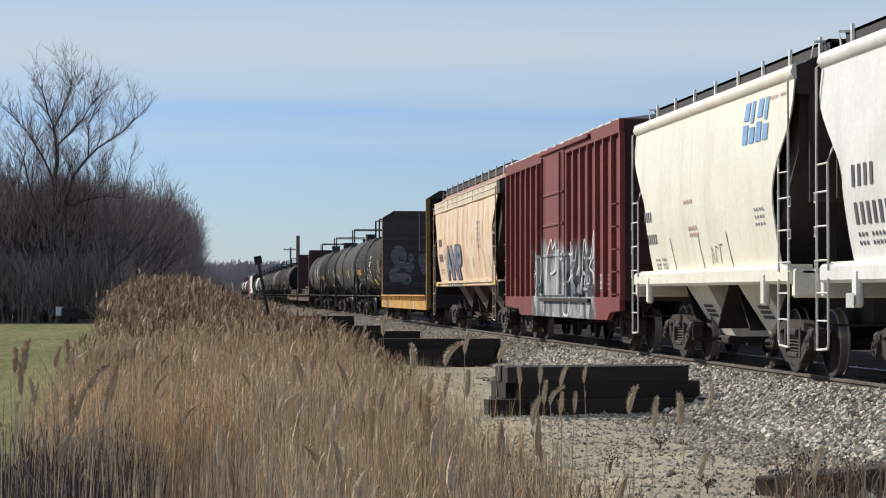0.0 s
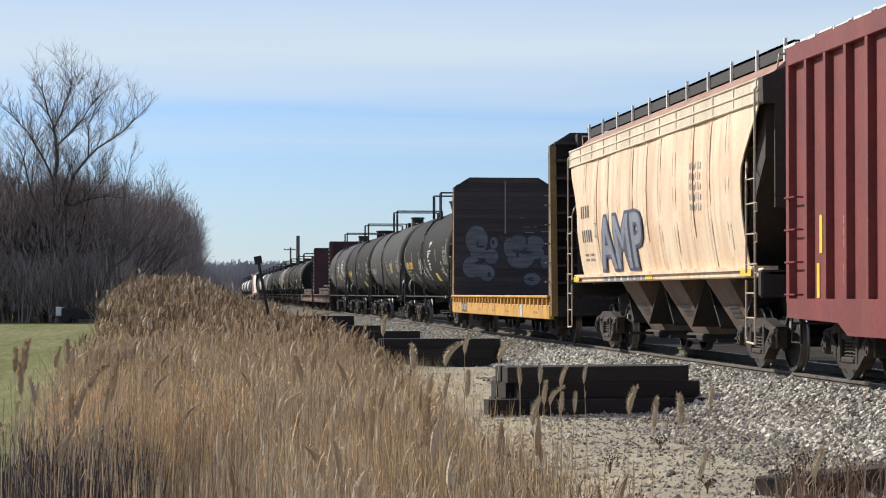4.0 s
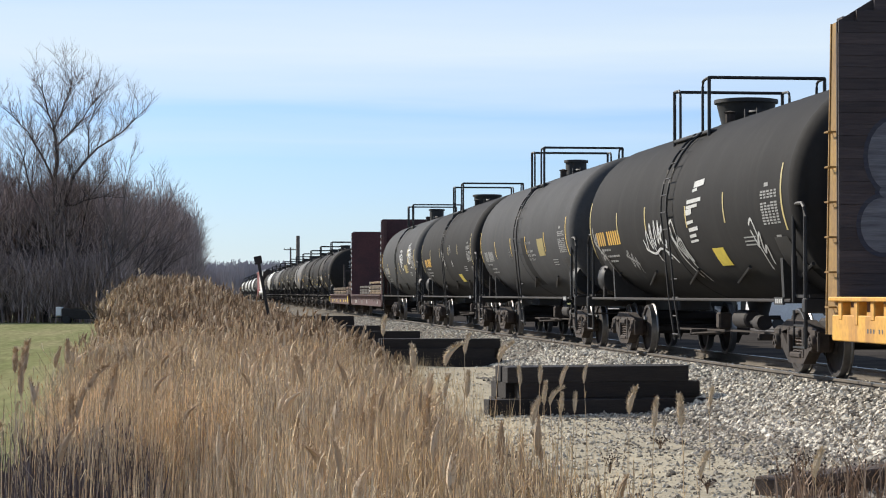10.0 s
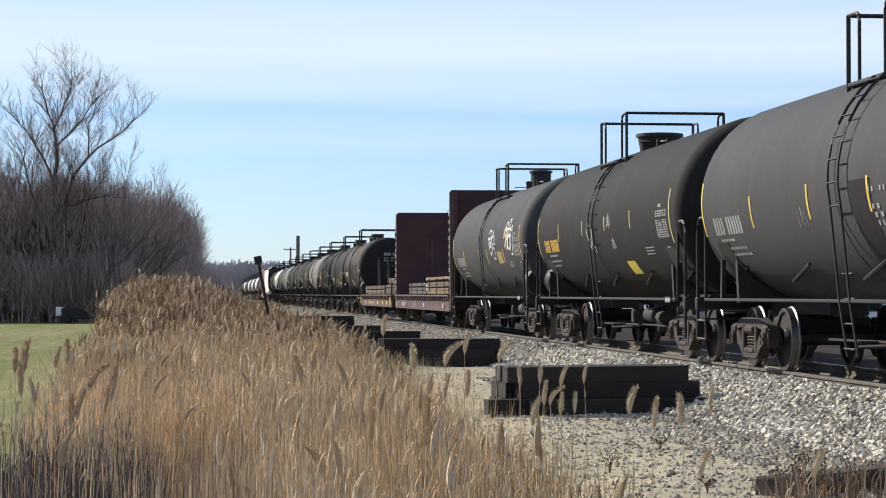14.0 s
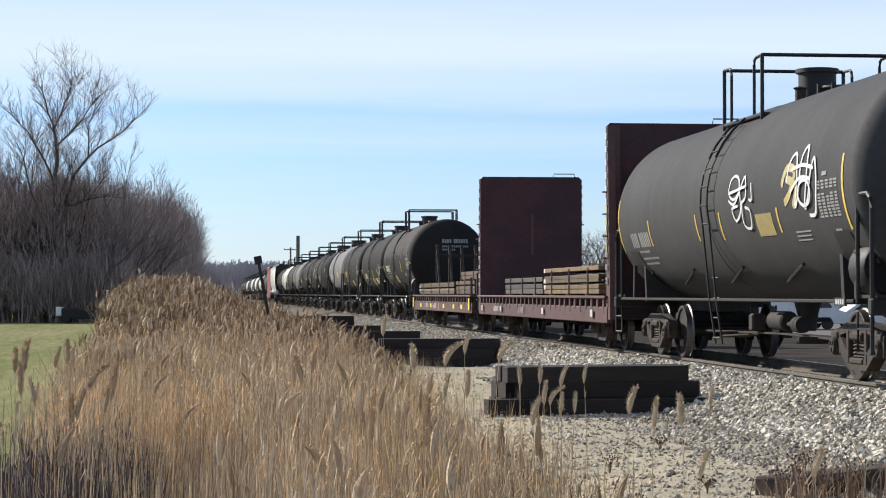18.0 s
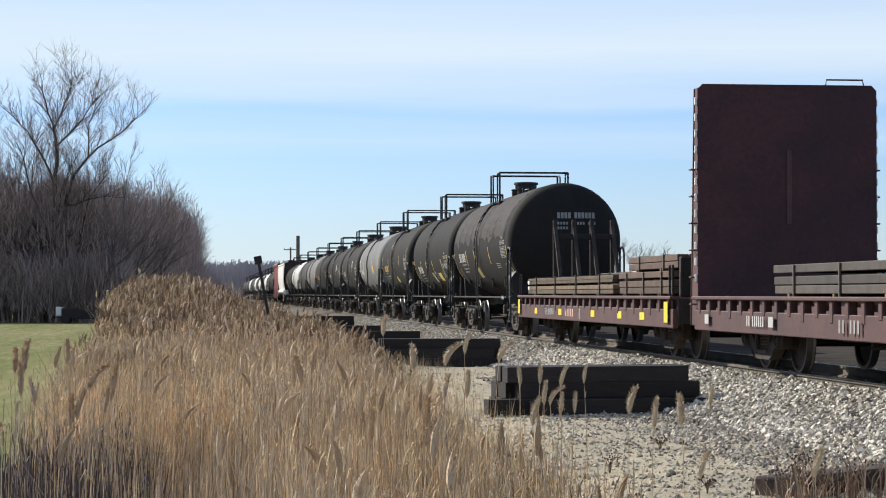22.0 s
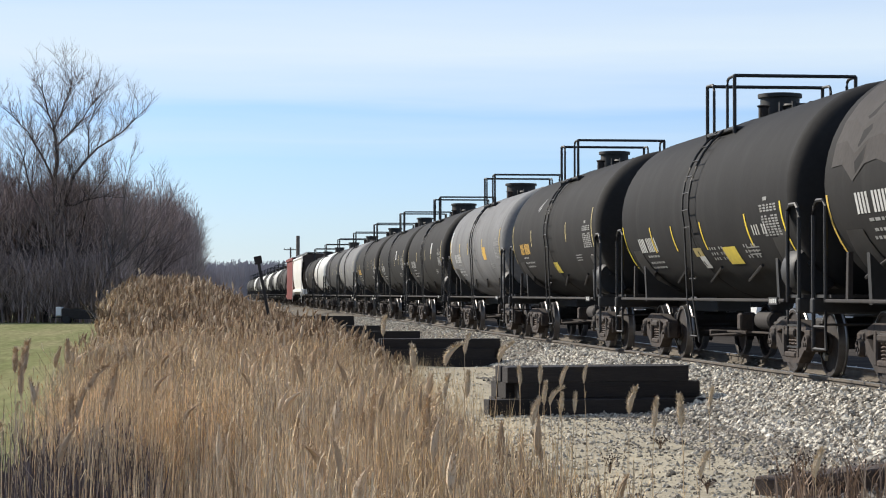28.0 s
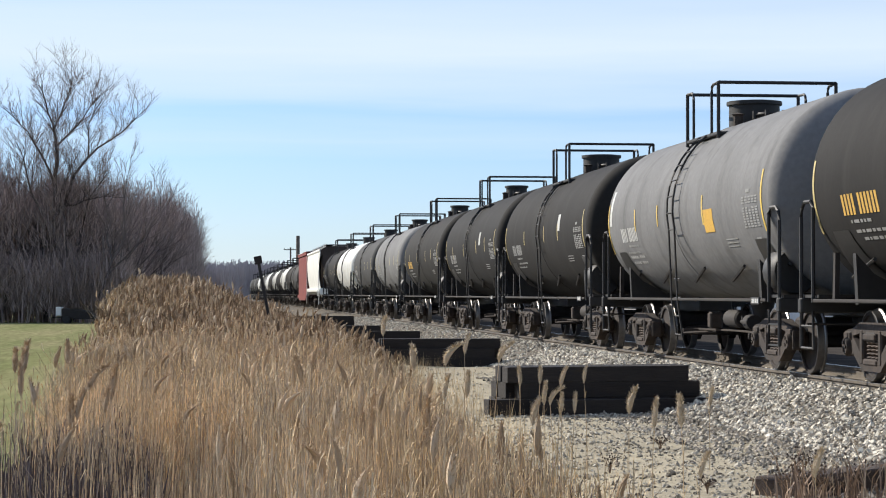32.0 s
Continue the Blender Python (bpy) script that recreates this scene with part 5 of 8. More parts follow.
tag_lines = ([(3.1, 1.05), (3.2, 1.55), (2.95, 1.95), (2.6, 2.05), (2.25, 1.8), (2.35, 1.35), (2.65, 1.15), (2.2, 1.08)], [(3.2, 1.5), (2.7, 1.7), (2.5, 1.2)],
             [(2.0, 1.05), (1.9, 1.6), (1.75, 2.1), (1.55, 1.6), (1.62, 1.1)], [(0.75, 1.3), (0.65, 1.9), (0.35, 2.15), (0.0, 2.3), (-0.2, 2.1), (-0.55, 2.2), (-0.65, 1.8), (-0.45, 1.6), (0.1, 1.55)],
             [(-0.75, 1.1), (-0.85, 1.7), (-0.95, 2.05), (-1.3, 1.85), (-1.65, 1.95), (-2.1, 1.95), (-2.45, 2.18), (-2.4, 1.6), (-1.9, 1.45), (-1.6, 1.3)], [(-2.55, 1.1), (-2.5, 1.6), (-2.7, 2.1)],
             [(-2.7, 1.5), (-3.1, 1.65), (-3.3, 1.2), (-3.2, 1.05)], [(-3.4, 1.1), (-3.45, 1.7), (-3.65, 2.2), (-4.0, 1.9), (-4.4, 1.85), (-4.75, 2.35), (-4.7, 1.9), (-4.3, 1.65), (-4.75, 1.5), (-4.95, 1.2), (-4.9, 1.06)],
             [(-4.0, 1.6), (-4.3, 1.4), (-4.05, 1.15), (-3.75, 1.3), (-4.0, 1.6)], [(1.0, 0.95), (0.95, 0.68)], [(-1.6, 0.95), (-1.75, 0.70), (-2.3, 0.68), (-2.5, 0.95)], [(-3.8, 0.95), (-3.9, 0.66)], [(-4.5, 0.95), (-4.55, 0.66)])
ribbon("graffiti_line", red_box, M_SPRAYWHITE, [swung(q, 10) for q in tag_lines], 0.055, lambda u, v: (lambda p: (p[0] - 0.004, p[1], p[2]))(box_face(u, v)))
fl = lambda u, v: (-1.405, u + 0.35, v)
for u, v0, v1 in ((5.72, 1.66, 2.28), (4.98, 1.24, 2.25), (4.05, 1.26, 2.08)):
    n = int((v1 - v0) / 0.145)
    for i in range(n):
        if (i * 5 + int(u * 7)) % 4:
            marks(red_box, fl, M_MARK, u, v0 + i * 0.145, 0.10, (2,), 0.10, 0.04)
patch(red_box, "data_panel", M_MARK, -1.402, -5.60, -5.17, 1.20, 1.50)
marks(red_box, lambda u, v: (-1.412, u + 0.35, v), M_MARK_DARK, -5.58, 1.36, 0.09, (4,), 0.06, 0.03)
marks(red_box, lambda u, v: (-1.412, u + 0.35, v), M_MARK_DARK, -5.58, 1.24, 0.07, (3,), 0.08, 0.03)
for v in (1.45, 1.36, 1.27, 1.18):
    marks(red_box, fl, M_PINK, -6.15, v, 0.05, (3,), 0.10, 0.03)
marks(red_box, fl, M_MARK, -0.15, 2.42, 0.05, (3,), 0.09, 0.03)
for u, z0, z1 in ((6.28, 1.62, 2.10), (6.40, 1.06, 1.50), (-6.33, 1.10, 1.53)):
    patch(red_box, "reflective_strip", M_SIGNAL, -1.404, u - 0.06, u + 0.06, z0, z1, "yellow reflective strip")
patch(red_box, "reflective_strip", M_SIGNAL, -1.404, -1.68, -1.54, 1.10, 1.60, "yellow reflective strip")

tan_hopper = rolls(covered_hopper("rust-streaked cream three-bay covered hopper car with purple graffiti", M_TAN, M_TANIRON, 15.4, 3.98, 3, 5.9, 7.75, ribs=True, slim=True), 63.0)
f = flank(0.020)
marks(tan_hopper, f, M_MARK_DARK, 6.15, 2.62, 0.24, (4,), 0.17, 0.07)
marks(tan_hopper, f, M_MARK_DARK, 6.1, 2.14, 0.24, (5,), 0.16, 0.06)
for v in (1.86, 1.76):
    marks(tan_hopper, f, M_MARK_DARK, 6.0, v, 0.05, (3, 3), 0.09, 0.05)
ribbon("stencil", tan_hopper, M_MARK_DARK, [[(4.75, 2.22), (4.75, 2.48), (4.55, 2.48), (4.55, 2.22), (4.75, 2.22)]], 0.025, f)
for i in range(5):
    marks(tan_hopper, f, M_MARK_DIM, -3.6, 3.05 - 0.16 * i, 0.10, (2, 2), 0.11, 0.04)
patch(tan_hopper, "data_panel", M_MARK, -1.47, -4.75, -4.4, 1.95, 2.2)
inner, outer = lettering("AMP", 4.1, 0.98)
for me, mt, lift, nm in ((outer, M_SPRAYNAVY, 0.018, "graffiti_outline"), (inner, M_SPRAYGREY, 0.022, "graffiti_fill")):
    for v in me.vertices:
        u, w = 4.35 - v.co.x, 1.58 + v.co.y
        v.co = (-(hopper_section(0, w, 0) + lift), u, w)
    me.materials.clear()
    me.materials.append(mt)
    part(nm, me, None, tan_hopper, "purple-grey graffiti letters")
k = Kit()
for i in range(7):
    u = 4.2 - i * 0.6
    k.add([(-1.456, u, 1.35), (-1.456, u - 0.42, 1.35), (-1.456, u - 0.36, 1.47), (-1.456, u - 0.06, 1.47)], [(0, 1, 2, 3)])
tagged(part("graffiti_drip", k, M_SPRAYGREY, tan_hopper, smooth=0), kind="stuff")
for i in range(11):
    u = 5.9 - 1.18 * i
    for du, w, mt in ((0.0, 0.028, M_RUSTRUN), (-0.16, 0.09, M_RUSTFADE)):
        ribbon("panel_seam", tan_hopper, mt, [[(u + du, 1.50 + 0.25 * (i % 3) * (du < 0)), (u + du, 2.1), (u + du, 2.7), (u + du + 0.02 * (i % 2), 3.3), (u + du, 3.72)]], w, flank(0.0155))
for u in (7.0, 0.0, -6.9):
    patch(tan_hopper, "reflective_strip", M_SIGNAL, -1.456 if u == 0 else -1.506, u - 0.3, u + 0.3, 1.36, 1.46, "orange reflective strip")

yellow_flat = rolls(flat_car("empty yellow bulkhead flat car with dark planked ends", M_YELLOW, M_PLANK, 18.55, 9.55, 6.9, pockets=30, bulk_plank=M_PLANK, width=1.54, top=4.66, posts_mat=M_YELLOWPOST), 82.27)
yb = 9.275 - 0.10 - 0.142


def blobs(name, car, material, ovals, place, grow=0.0, label=""):
    """Rounded spray-painted lobes, each a filled oval laid on its own coat."""
    k = Kit()
    for i, (cu, cv, ru, rv) in enumerate(ovals):
        n = 22
        ring_ = [place(cu + (ru + grow) * math.cos(6.2832 * j / n), cv + (rv + grow) * math.sin(6.2832 * j / n), i) for j in range(n)]
        k.add([place(cu, cv, i)] + ring_, [(0, j + 1, (j + 1) % n + 1) for j in range(n)])
    return tagged(part(name, k, material, car, label, smooth=0), kind="stuff")


lobes = ((-0.88, 2.75, 0.34, 0.44), (-0.35, 2.66, 0.12, 0.18), (-0.42, 2.25, 0.21, 0.23), (-0.75, 2.33, 0.33, 0.13), (-1.03, 1.93, 0.28, 0.33), (-0.56, 1.74, 0.23, 0.24), (-0.80, 1.86, 0.30, 0.24),
         (0.40, 2.66, 0.28, 0.24), (0.89, 2.66, 0.31, 0.22), (0.10, 2.54, 0.15, 0.30), (0.47, 2.16, 0.41, 0.27), (0.90, 2.36, 0.30, 0.19), (0.82, 1.56, 0.26, 0.18), (1.22, 2.10, 0.14, 0.20))
gaps = ((-0.75, 2.55, 0.13, 0.035), (-0.86, 2.62, 0.03, 0.10), (-0.80, 2.06, 0.14, 0.06), (-0.50, 1.70, 0.055, 0.08), (-0.38, 2.68, 0.04, 0.08), (0.37, 2.33, 0.045, 0.11), (0.62, 2.38, 0.24, 0.05), (0.66, 2.72, 0.035, 0.10), (0.80, 1.56, 0.10, 0.06))
for mt, nm, dy, grow, ov in ((M_SPRAYNAVYDARK, "graffiti_outline", 0.0, 0.055, lobes), (M_DULLGREY, "graffiti_fill", 0.004, 0.0, lobes), (M_SPRAYNAVYDARK, "graffiti_gap", 0.008, 0.0, gaps)):
    blobs(nm, yellow_flat, mt, ov, lambda u, v, i: (u, yb - dy - 0.0002 * i, v), grow)
k = Kit()
k.box(-0.02, 0.02, 9.02, 9.03, 2.95, 4.56)
part("paint_line", k, M_MARK_DIM, yellow_flat, smooth=0)
k = Kit()
for u, v, w in ((0.55, 3.14, 0.22), (0.85, 3.14, 0.12), (0.6, 2.98, 0.3), (1.1, 3.0, 0.3), (0.45, 3.42, 0.12), (0.8, 1.55, 0.3), (1.2, 4.1, 0.25)):
    k.box(u, u + w, 9.02, 9.028, v, v + 0.018)
part("bright_scratch", k, M_MARK_DIM, yellow_flat, smooth=0)
patch(yellow_flat, "number_panel", M_SPRAYDARK, -1.5935, 5.75, 6.85, 0.60, 0.86, "black number panel")
marks(yellow_flat, lambda u, v: (-1.6010, u, v), M_MARK, 6.78, 0.65, 0.16, (4, 6), 0.07, 0.03)
patch(yellow_flat, "data_panel", M_MARK, -1.5920, -5.3, -4.9, 0.57, 0.86)
for u in (7.9, 3.0, 0.2, -2.4, -7.0):
    marks(yellow_flat, lambda a, b: (-1.5920, a, b), M_MARK_DARK, u, 0.66, 0.05, (3, 2), 0.08, 0.03)


def on_tank(radius, zc=2.48, lift=0.009):
    """Flank coordinates of a tank: metres along, metres up around the shell from its middle."""
    return lambda u, v: (-(radius + lift) * math.cos(v / radius), u, zc + (radius + lift) * math.sin(v / radius))


def hook(u, v, s):
    return [(u, v), (u - 0.1 * s, v + 0.5 * s), (u - 0.25 * s, v + 0.1 * s), (u - 0.35 * s, v + 0.55 * s), (u - 0.5 * s, v - 0.05 * s), (u - 0.62 * s, v + 0.45 * s), (u - 0.8 * s, v + 0.05 * s)]


tanks = [
    ("black tank car with white graffiti scrawls and a yellow placard", M_DUSTTANK, 101.0, 15.6,
     dict(seed=3, stripe_mat=M_STRIPE_OLD, mark_mat=M_ORANGE, dome=(0.40, 0.50, 0.36), rail=0.60, deck=(-0.52, 2.06), dome_y=0.85, drum=1, lines=((4.48, -11, 4), (1.95, -12, 4), (-1.20, -13, 0), (-3.70, -13, 4)), figures=(1.15, 0.21, -13), far_arc=(-27, 15))),
    ("plain dark grey tank car with faded yellow stripes", M_GREYTANK, 118.05, 15.5,
     dict(seed=4, mark_mat=M_MARK_DIM, dome=(0.26, 0.26, 0.38), rail=0.62, deck=(-0.50, 1.45), dome_y=0.55, stripe_mat=M_STRIPE, lines=((4.30, -18, -1), (1.45, -17, 0), (-1.05, -17, -1), (-3.90, -17, 0)), figures=(1.2, 0.15, -15), far_arc=(-20, 11), near_arc=(-25, 9), table=-19)),
    ("dusty black tank car with orange figures and a yellow placard", M_DUSTTANK, 134.4, 15.4,
     dict(seed=5, mark_mat=M_ORANGE, dome=(0.38, 0.44, 0.30), rail=0.60, deck=(-0.45, 2.2), dome_y=1.0, drum=1, lines=((4.3, -10, 4), (1.4, -8, 3), (-1.04, -7, 3), (-3.5, -8, 4)), figures=(1.4, 0.17, -13))),
    ("dark grey tank car with two white graffiti tags", M_GREYTANK, 151.35, 15.4,
     dict(seed=6, mark_mat=M_MARK_DIM, stripe_mat=M_STRIPE, dome=(0.28, 0.28, 0.44), rail=0.60, deck=(-1.0, 1.3), dome_y=-0.55, lines=((4.55, -22, -5), (-0.55, -23, -7), (1.0, -22, -6), (-3.75, -22, -9)), figures=(1.5, 0.14, -17), near_arc=(-24, 11))),
]
for lb, paint, y, ln, kw in tanks:
    rad = 1.52
    car, arc = tank_car(lb, paint, ln, rad, 2.50, ln / 2 - 1.75, ln / 2 + 0.10, **kw)
    rolls(car, y)
    ot = on_tank(rad, 2.50)
    if kw["seed"] == 3:
        arc("placard", M_PLACARD, -3.05, -2.35, -39, -27, "yellow placard", 3)
        # broken white letter stubs, a boxed mark and scrawled tags
        k = Kit()
        for u, v, w, h in ((-1.75, 0.26, 0.66, 0.10), (-1.70, 0.19, 0.30, 0.05), (-1.35, 0.02, 0.95, 0.06), (-1.30, -0.06, 0.75, 0.05), (-1.25, -0.16, 0.40, 0.09), (-1.25, -0.30, 0.45, 0.05), (-1.30, -0.42, 0.62, 0.06), (-1.25, -0.52, 0.45, 0.05), (-1.2, -0.60, 0.55, 0.04)):
            k.add([ot(u, v), ot(u - w, v + 0.02), ot(u - w, v + h + 0.02), ot(u, v + h)], [(0, 1, 2, 3)])
        tagged(part("letter_stub", k, M_MARK, car, smooth=0), kind="stuff")
        ribbon("scrawl", car, M_SPRAYWHITE, [swung(q) for q in (
            [(2.35, -0.45), (2.15, -0.65), (1.95, -0.30), (1.75, -0.62), (1.60, -0.20), (1.45, -0.58), (1.20, -0.15), (1.15, -0.55), (0.90, -0.18), (0.95, -0.50), (0.65, -0.25), (0.70, -0.62), (0.50, -0.50)],
            [(2.30, -0.62), (1.70, -0.72), (1.10, -0.64), (0.55, -0.76), (0.30, -0.92)], [(1.50, -0.20), (1.55, -0.60), (1.40, -0.88)], [(0.85, -0.15), (0.80, -0.65), (0.60, -0.85)])], 0.045, ot)
        ribbon("scrawl", car, M_MARK, [swung(q) for q in (
            [(0.05, -0.25), (-0.15, -0.20), (-0.30, -0.48), (-0.10, -0.62), (0.05, -0.42), (-0.30, -0.70), (-0.50, -0.85), (-0.35, -0.55), (-0.60, -0.55), (-0.65, -0.95), (-0.75, -1.15), (-0.85, -1.35)],
            [(0.0, -0.30), (-0.15, -0.70), (-0.35, -1.0), (-0.55, -1.25)], [(-0.45, -0.45), (-0.60, -0.80), (-0.80, -0.90), (-0.65, -0.65)])], 0.05, ot)
        ribbon("scrawl", car, M_MARK_DIM, [swung(q) for q in ([(7.0, -0.10), (6.85, -0.45), (6.70, -0.25), (6.55, -0.75), (6.35, -0.55), (6.20, -0.95)], [(6.95, -0.35), (6.6, -0.55), (6.25, -0.75)])], 0.06, ot)
        ribbon("scrawl", car, M_MARK_DIM, [swung(q) for q in ([(4.3, -0.75), (4.05, -0.62), (4.1, -0.95), (3.8, -0.68), (3.85, -1.0), (3.6, -0.75), (3.65, -1.1)], [(4.3, -0.70), (3.9, -0.80), (3.5, -0.9)])], 0.04, ot)
        ribbon("scrawl", car, M_MARK, [swung(q) for q in ([(-5.0, -0.42), (-5.2, -0.35), (-5.30, -0.62), (-5.10, -0.75), (-5.45, -0.55), (-5.30, -0.85), (-5.55, -0.75), (-5.4, -1.05)], [(-5.05, -0.5), (-5.20, -0.85), (-5.1, -1.15)])], 0.045, ot)
    if kw["seed"] == 4:
        arc("placard", M_OLDPLACARD, -3.72, -2.85, -20, -5, "faded yellow placard", 3)
        arc("stain", M_BLACKTANK, -1.15, -0.35, -50, -2, "", 6, 0.004)
        ribbon("scrawl", car, M_MARK_DIM, [hook(2.0, -0.55, 0.5)], 0.03, ot)
        for v, w in ((-0.22, 0.5), (-0.42, 0.75), (-0.52, 0.9), (-0.62, 0.6)):
            marks(car, ot, M_MARK_DIM, -1.0 + 0.3 * v, v, 0.06, (2, 3), w * 0.18, 0.05)
    if kw["seed"] == 5:
        arc("placard", M_PLACARD, -2.95, -2.2, -42, -31, "yellow placard", 3)
        ribbon("scrawl", car, M_MARK, [swung([(0.9, -0.1), (0.6, -0.5), (0.75, 0.0), (0.4, -0.45), (0.3, -0.1), (0.2, -0.6)]), hook(-1.3, -0.15, 0.5), hook(-1.6, -0.55, 0.35)], 0.05, ot)
    if kw["seed"] == 6:
        arc("placard", M_OLDPLACARD, -3.45, -2.6, -23, -11, "faded yellow placard", 2)
        ribbon("graffiti_tag", car, M_SPRAYWHITE, [swung([(u, 0.65 * v - 0.14) for u, v in q]) for q in (
            loop(-1.55, 0.42, 0.30, 0.26, 8), [(-1.25, 0.15), (-1.55, 0.05), (-1.85, 0.25), (-2.15, 0.62), (-2.25, 0.20), (-2.0, 0.05)], [(-1.85, 0.60), (-1.95, -0.05), (-1.6, -0.32), (-1.45, -0.05), (-1.8, 0.0)],
            [(-2.05, 0.10), (-2.0, -0.42), (-2.35, -0.50), (-2.45, -0.15), (-2.2, -0.05)], [(-2.55, 0.45), (-2.6, 0.1), (-2.45, 0.1)], [(-1.3, 0.3), (-1.8, 0.35), (-2.3, 0.40)])], 0.042, ot)
        ribbon("graffiti_tag", car, M_STRIPE_OLD, [swung([(u, 0.65 * v - 0.14) for u, v in q]) for q in ([(-4.1, 0.25), (-4.3, 0.6), (-4.7, 0.5), (-4.5, 0.1), (-4.2, -0.1)], [(-4.3, 0.4), (-4.8, 0.2), (-4.6, -0.2)])], 0.11, on_tank(rad, 2.50, 0.005))
        ribbon("graffiti_tag", car, M_SPRAYWHITE, [swung([(u, 0.65 * v - 0.14) for u, v in q]) for q in (
            [(-4.35, 0.30), (-4.45, 0.75), (-4.70, 0.85), (-4.85, 0.30), (-4.70, -0.20), (-4.95, 0.15), (-5.00, 0.80), (-5.20, 0.95), (-5.30, 0.30), (-5.15, -0.25), (-5.40, 0.05), (-5.55, 0.70), (-5.75, 0.25), (-5.60, -0.35), (-5.30, -0.40)],
            [(-4.55, 0.10), (-5.0, 0.35), (-5.5, 0.30)], [(-4.60, 0.55), (-5.1, 0.60), (-5.6, 0.50)], loop(-5.2, 0.05, 0.28, 0.25, 8))], 0.05, ot)

red_flat = rolls(flat_car("oxide-red bulkhead flat car with tall steel ends", M_SILL, M_OXIDE, 19.24, 9.66, 7.0, posts_mat=M_SILL, pockets=30, top=4.38, chamfer=False, width=1.43, ribbed=False, brake_stand=True), 169.5)
marks(red_flat, lambda u, v: (-1.526, u, v), M_MARK, 6.2, 0.66, 0.14, (2, 6), 0.08, 0.03)
marks(red_flat, lambda u, v: (-1.526, u, v), M_MARK_DIM, 1.8, 0.64, 0.16, (2, 3), 0.10, 0.05)
for u in (8.6, 4.9, -2.0, -8.2):
    patch(red_flat, "reflector", M_MARK, -1.524, u - 0.12, u + 0.12, 0.66, 0.80, "small white reflector")
patch(red_flat, "reflective_strip", M_STRIPE_OLD, -1.476, -9.62, -9.54, 1.9, 2.9, "old yellow reflective strip")

stake_flat = rolls(flat_car("oxide-red flat car with yellow reflectors, carrying strapped steel", M_SILL, M_OXIDE, 17.2, 8.65, 6.3, bulkheads=False, pockets=24, name="flat_car", width=1.47), 189.1)
for u in (5.9, 2.55, -1.35, -4.1, -6.15):
    patch(stake_flat, "reflector", M_SIGNAL, -1.524, u - 0.20, u + 0.20, 0.66, 0.79, "bright yellow reflector")
for u in (8.35, -8.25):
    patch(stake_flat, "reflector", M_SIGNAL, -1.56, u - 0.14, u + 0.14, 0.64, 0.98, "bright yellow reflector")
marks(stake_flat, lambda u, v: (-1.526, u, v), M_MARK, 4.6, 0.66, 0.14, (2, 6), 0.10, 0.04)
marks(stake_flat, lambda u, v: (-1.526, u, v), M_PINK, 1.9, 0.64, 0.16, (5,), 0.16, 0.06)
marks(stake_flat, lambda u, v: (-1.526, u, v), M_MARK, 0.2, 0.60, 0.22, (1,), 0.10, 0.04)
for x in (-0.68, -0.22, 0.22, 0.72):
    k = Kit()
    k.box(x - 0.05, x + 0.05, 8.30, 8.40, 1.06, 2.90, 0.012)
    k.add([(x - 0.04, 8.30, 2.75), (x + 0.04, 8.30, 2.75), (x + 0.04, 7.2, 1.06), (x - 0.04, 7.2, 1.06), (x - 0.04, 8.30, 2.60), (x + 0.04, 8.30, 2.60), (x + 0.04, 7.34, 1.06), (x - 0.04, 7.34, 1.06)],
          [(0, 1, 2, 3), (4, 7, 6, 5), (0, 3, 7, 4), (1, 5, 6, 2)])
    part("end_stake", k, M_TRUCK, stake_flat)
k = Kit()
k.box(-0.75, 0.82, 8.22, 8.30, 2.42, 2.56, 0.01)
part("end_rail", k, M_UNDER, stake_flat)
k = Kit()
k.box(-1.35, 1.35, -8.45, -8.30, 1.06, 1.72, 0.02)
part("end_board", k, M_UNDER, stake_flat)
for e in (-1, 1):
    k = Kit()
    k.tube([(-1.5, e * 8.4 - 0.12, 0.7), (-1.5, e * 8.4 - 0.12, 1.58), (-1.5, e * 8.4 + 0.12, 1.58), (-1.5, e * 8.4 + 0.12, 0.7)], 0.02, 6)
    part("grab_frame", k, M_UNDER, stake_flat)

# loads, each riding on its flat car
bundle(171.9, 6.2, -0.72, 1.06, 3, 6, M_LOADGREY, label="strapped stack of grey steel bars on the red flat car")
bundle(165.1, 6.9, -0.72, 1.06, 5, 6, M_LOADTAN, size=(0.20, 0.090), label="strapped stack of rust-yellow steel bars on the red flat car", white_end=True)
bundle(167.9, 9.0, 0.68, 1.06, 4, 6, M_LOADGREY, label="dark steel bars on the flat car's off side", straps=4)
bundle(192.3, 10.9, -0.70, 1.06, 4, 6, M_LOADSTRAW, size=(0.20, 0.082), label="strapped stack of rusty steel bars with white-painted ends", straps=4, white_end=True)
bundle(183.9, 4.6, -0.70, 1.06, 3, 6, M_LOADBROWN, label="lower strapped stack of brown steel bars", straps=3)
bundle(183.8, 4.2, -0.68, 1.50, 2, 5, M_LOADBROWN, label="upper strapped stack of brown steel bars", straps=2)
bundle(189.7, 12.0, 0.70, 1.06, 4, 6, M_LOADGREY, label="dark steel bars on the flat car's off side", straps=5)

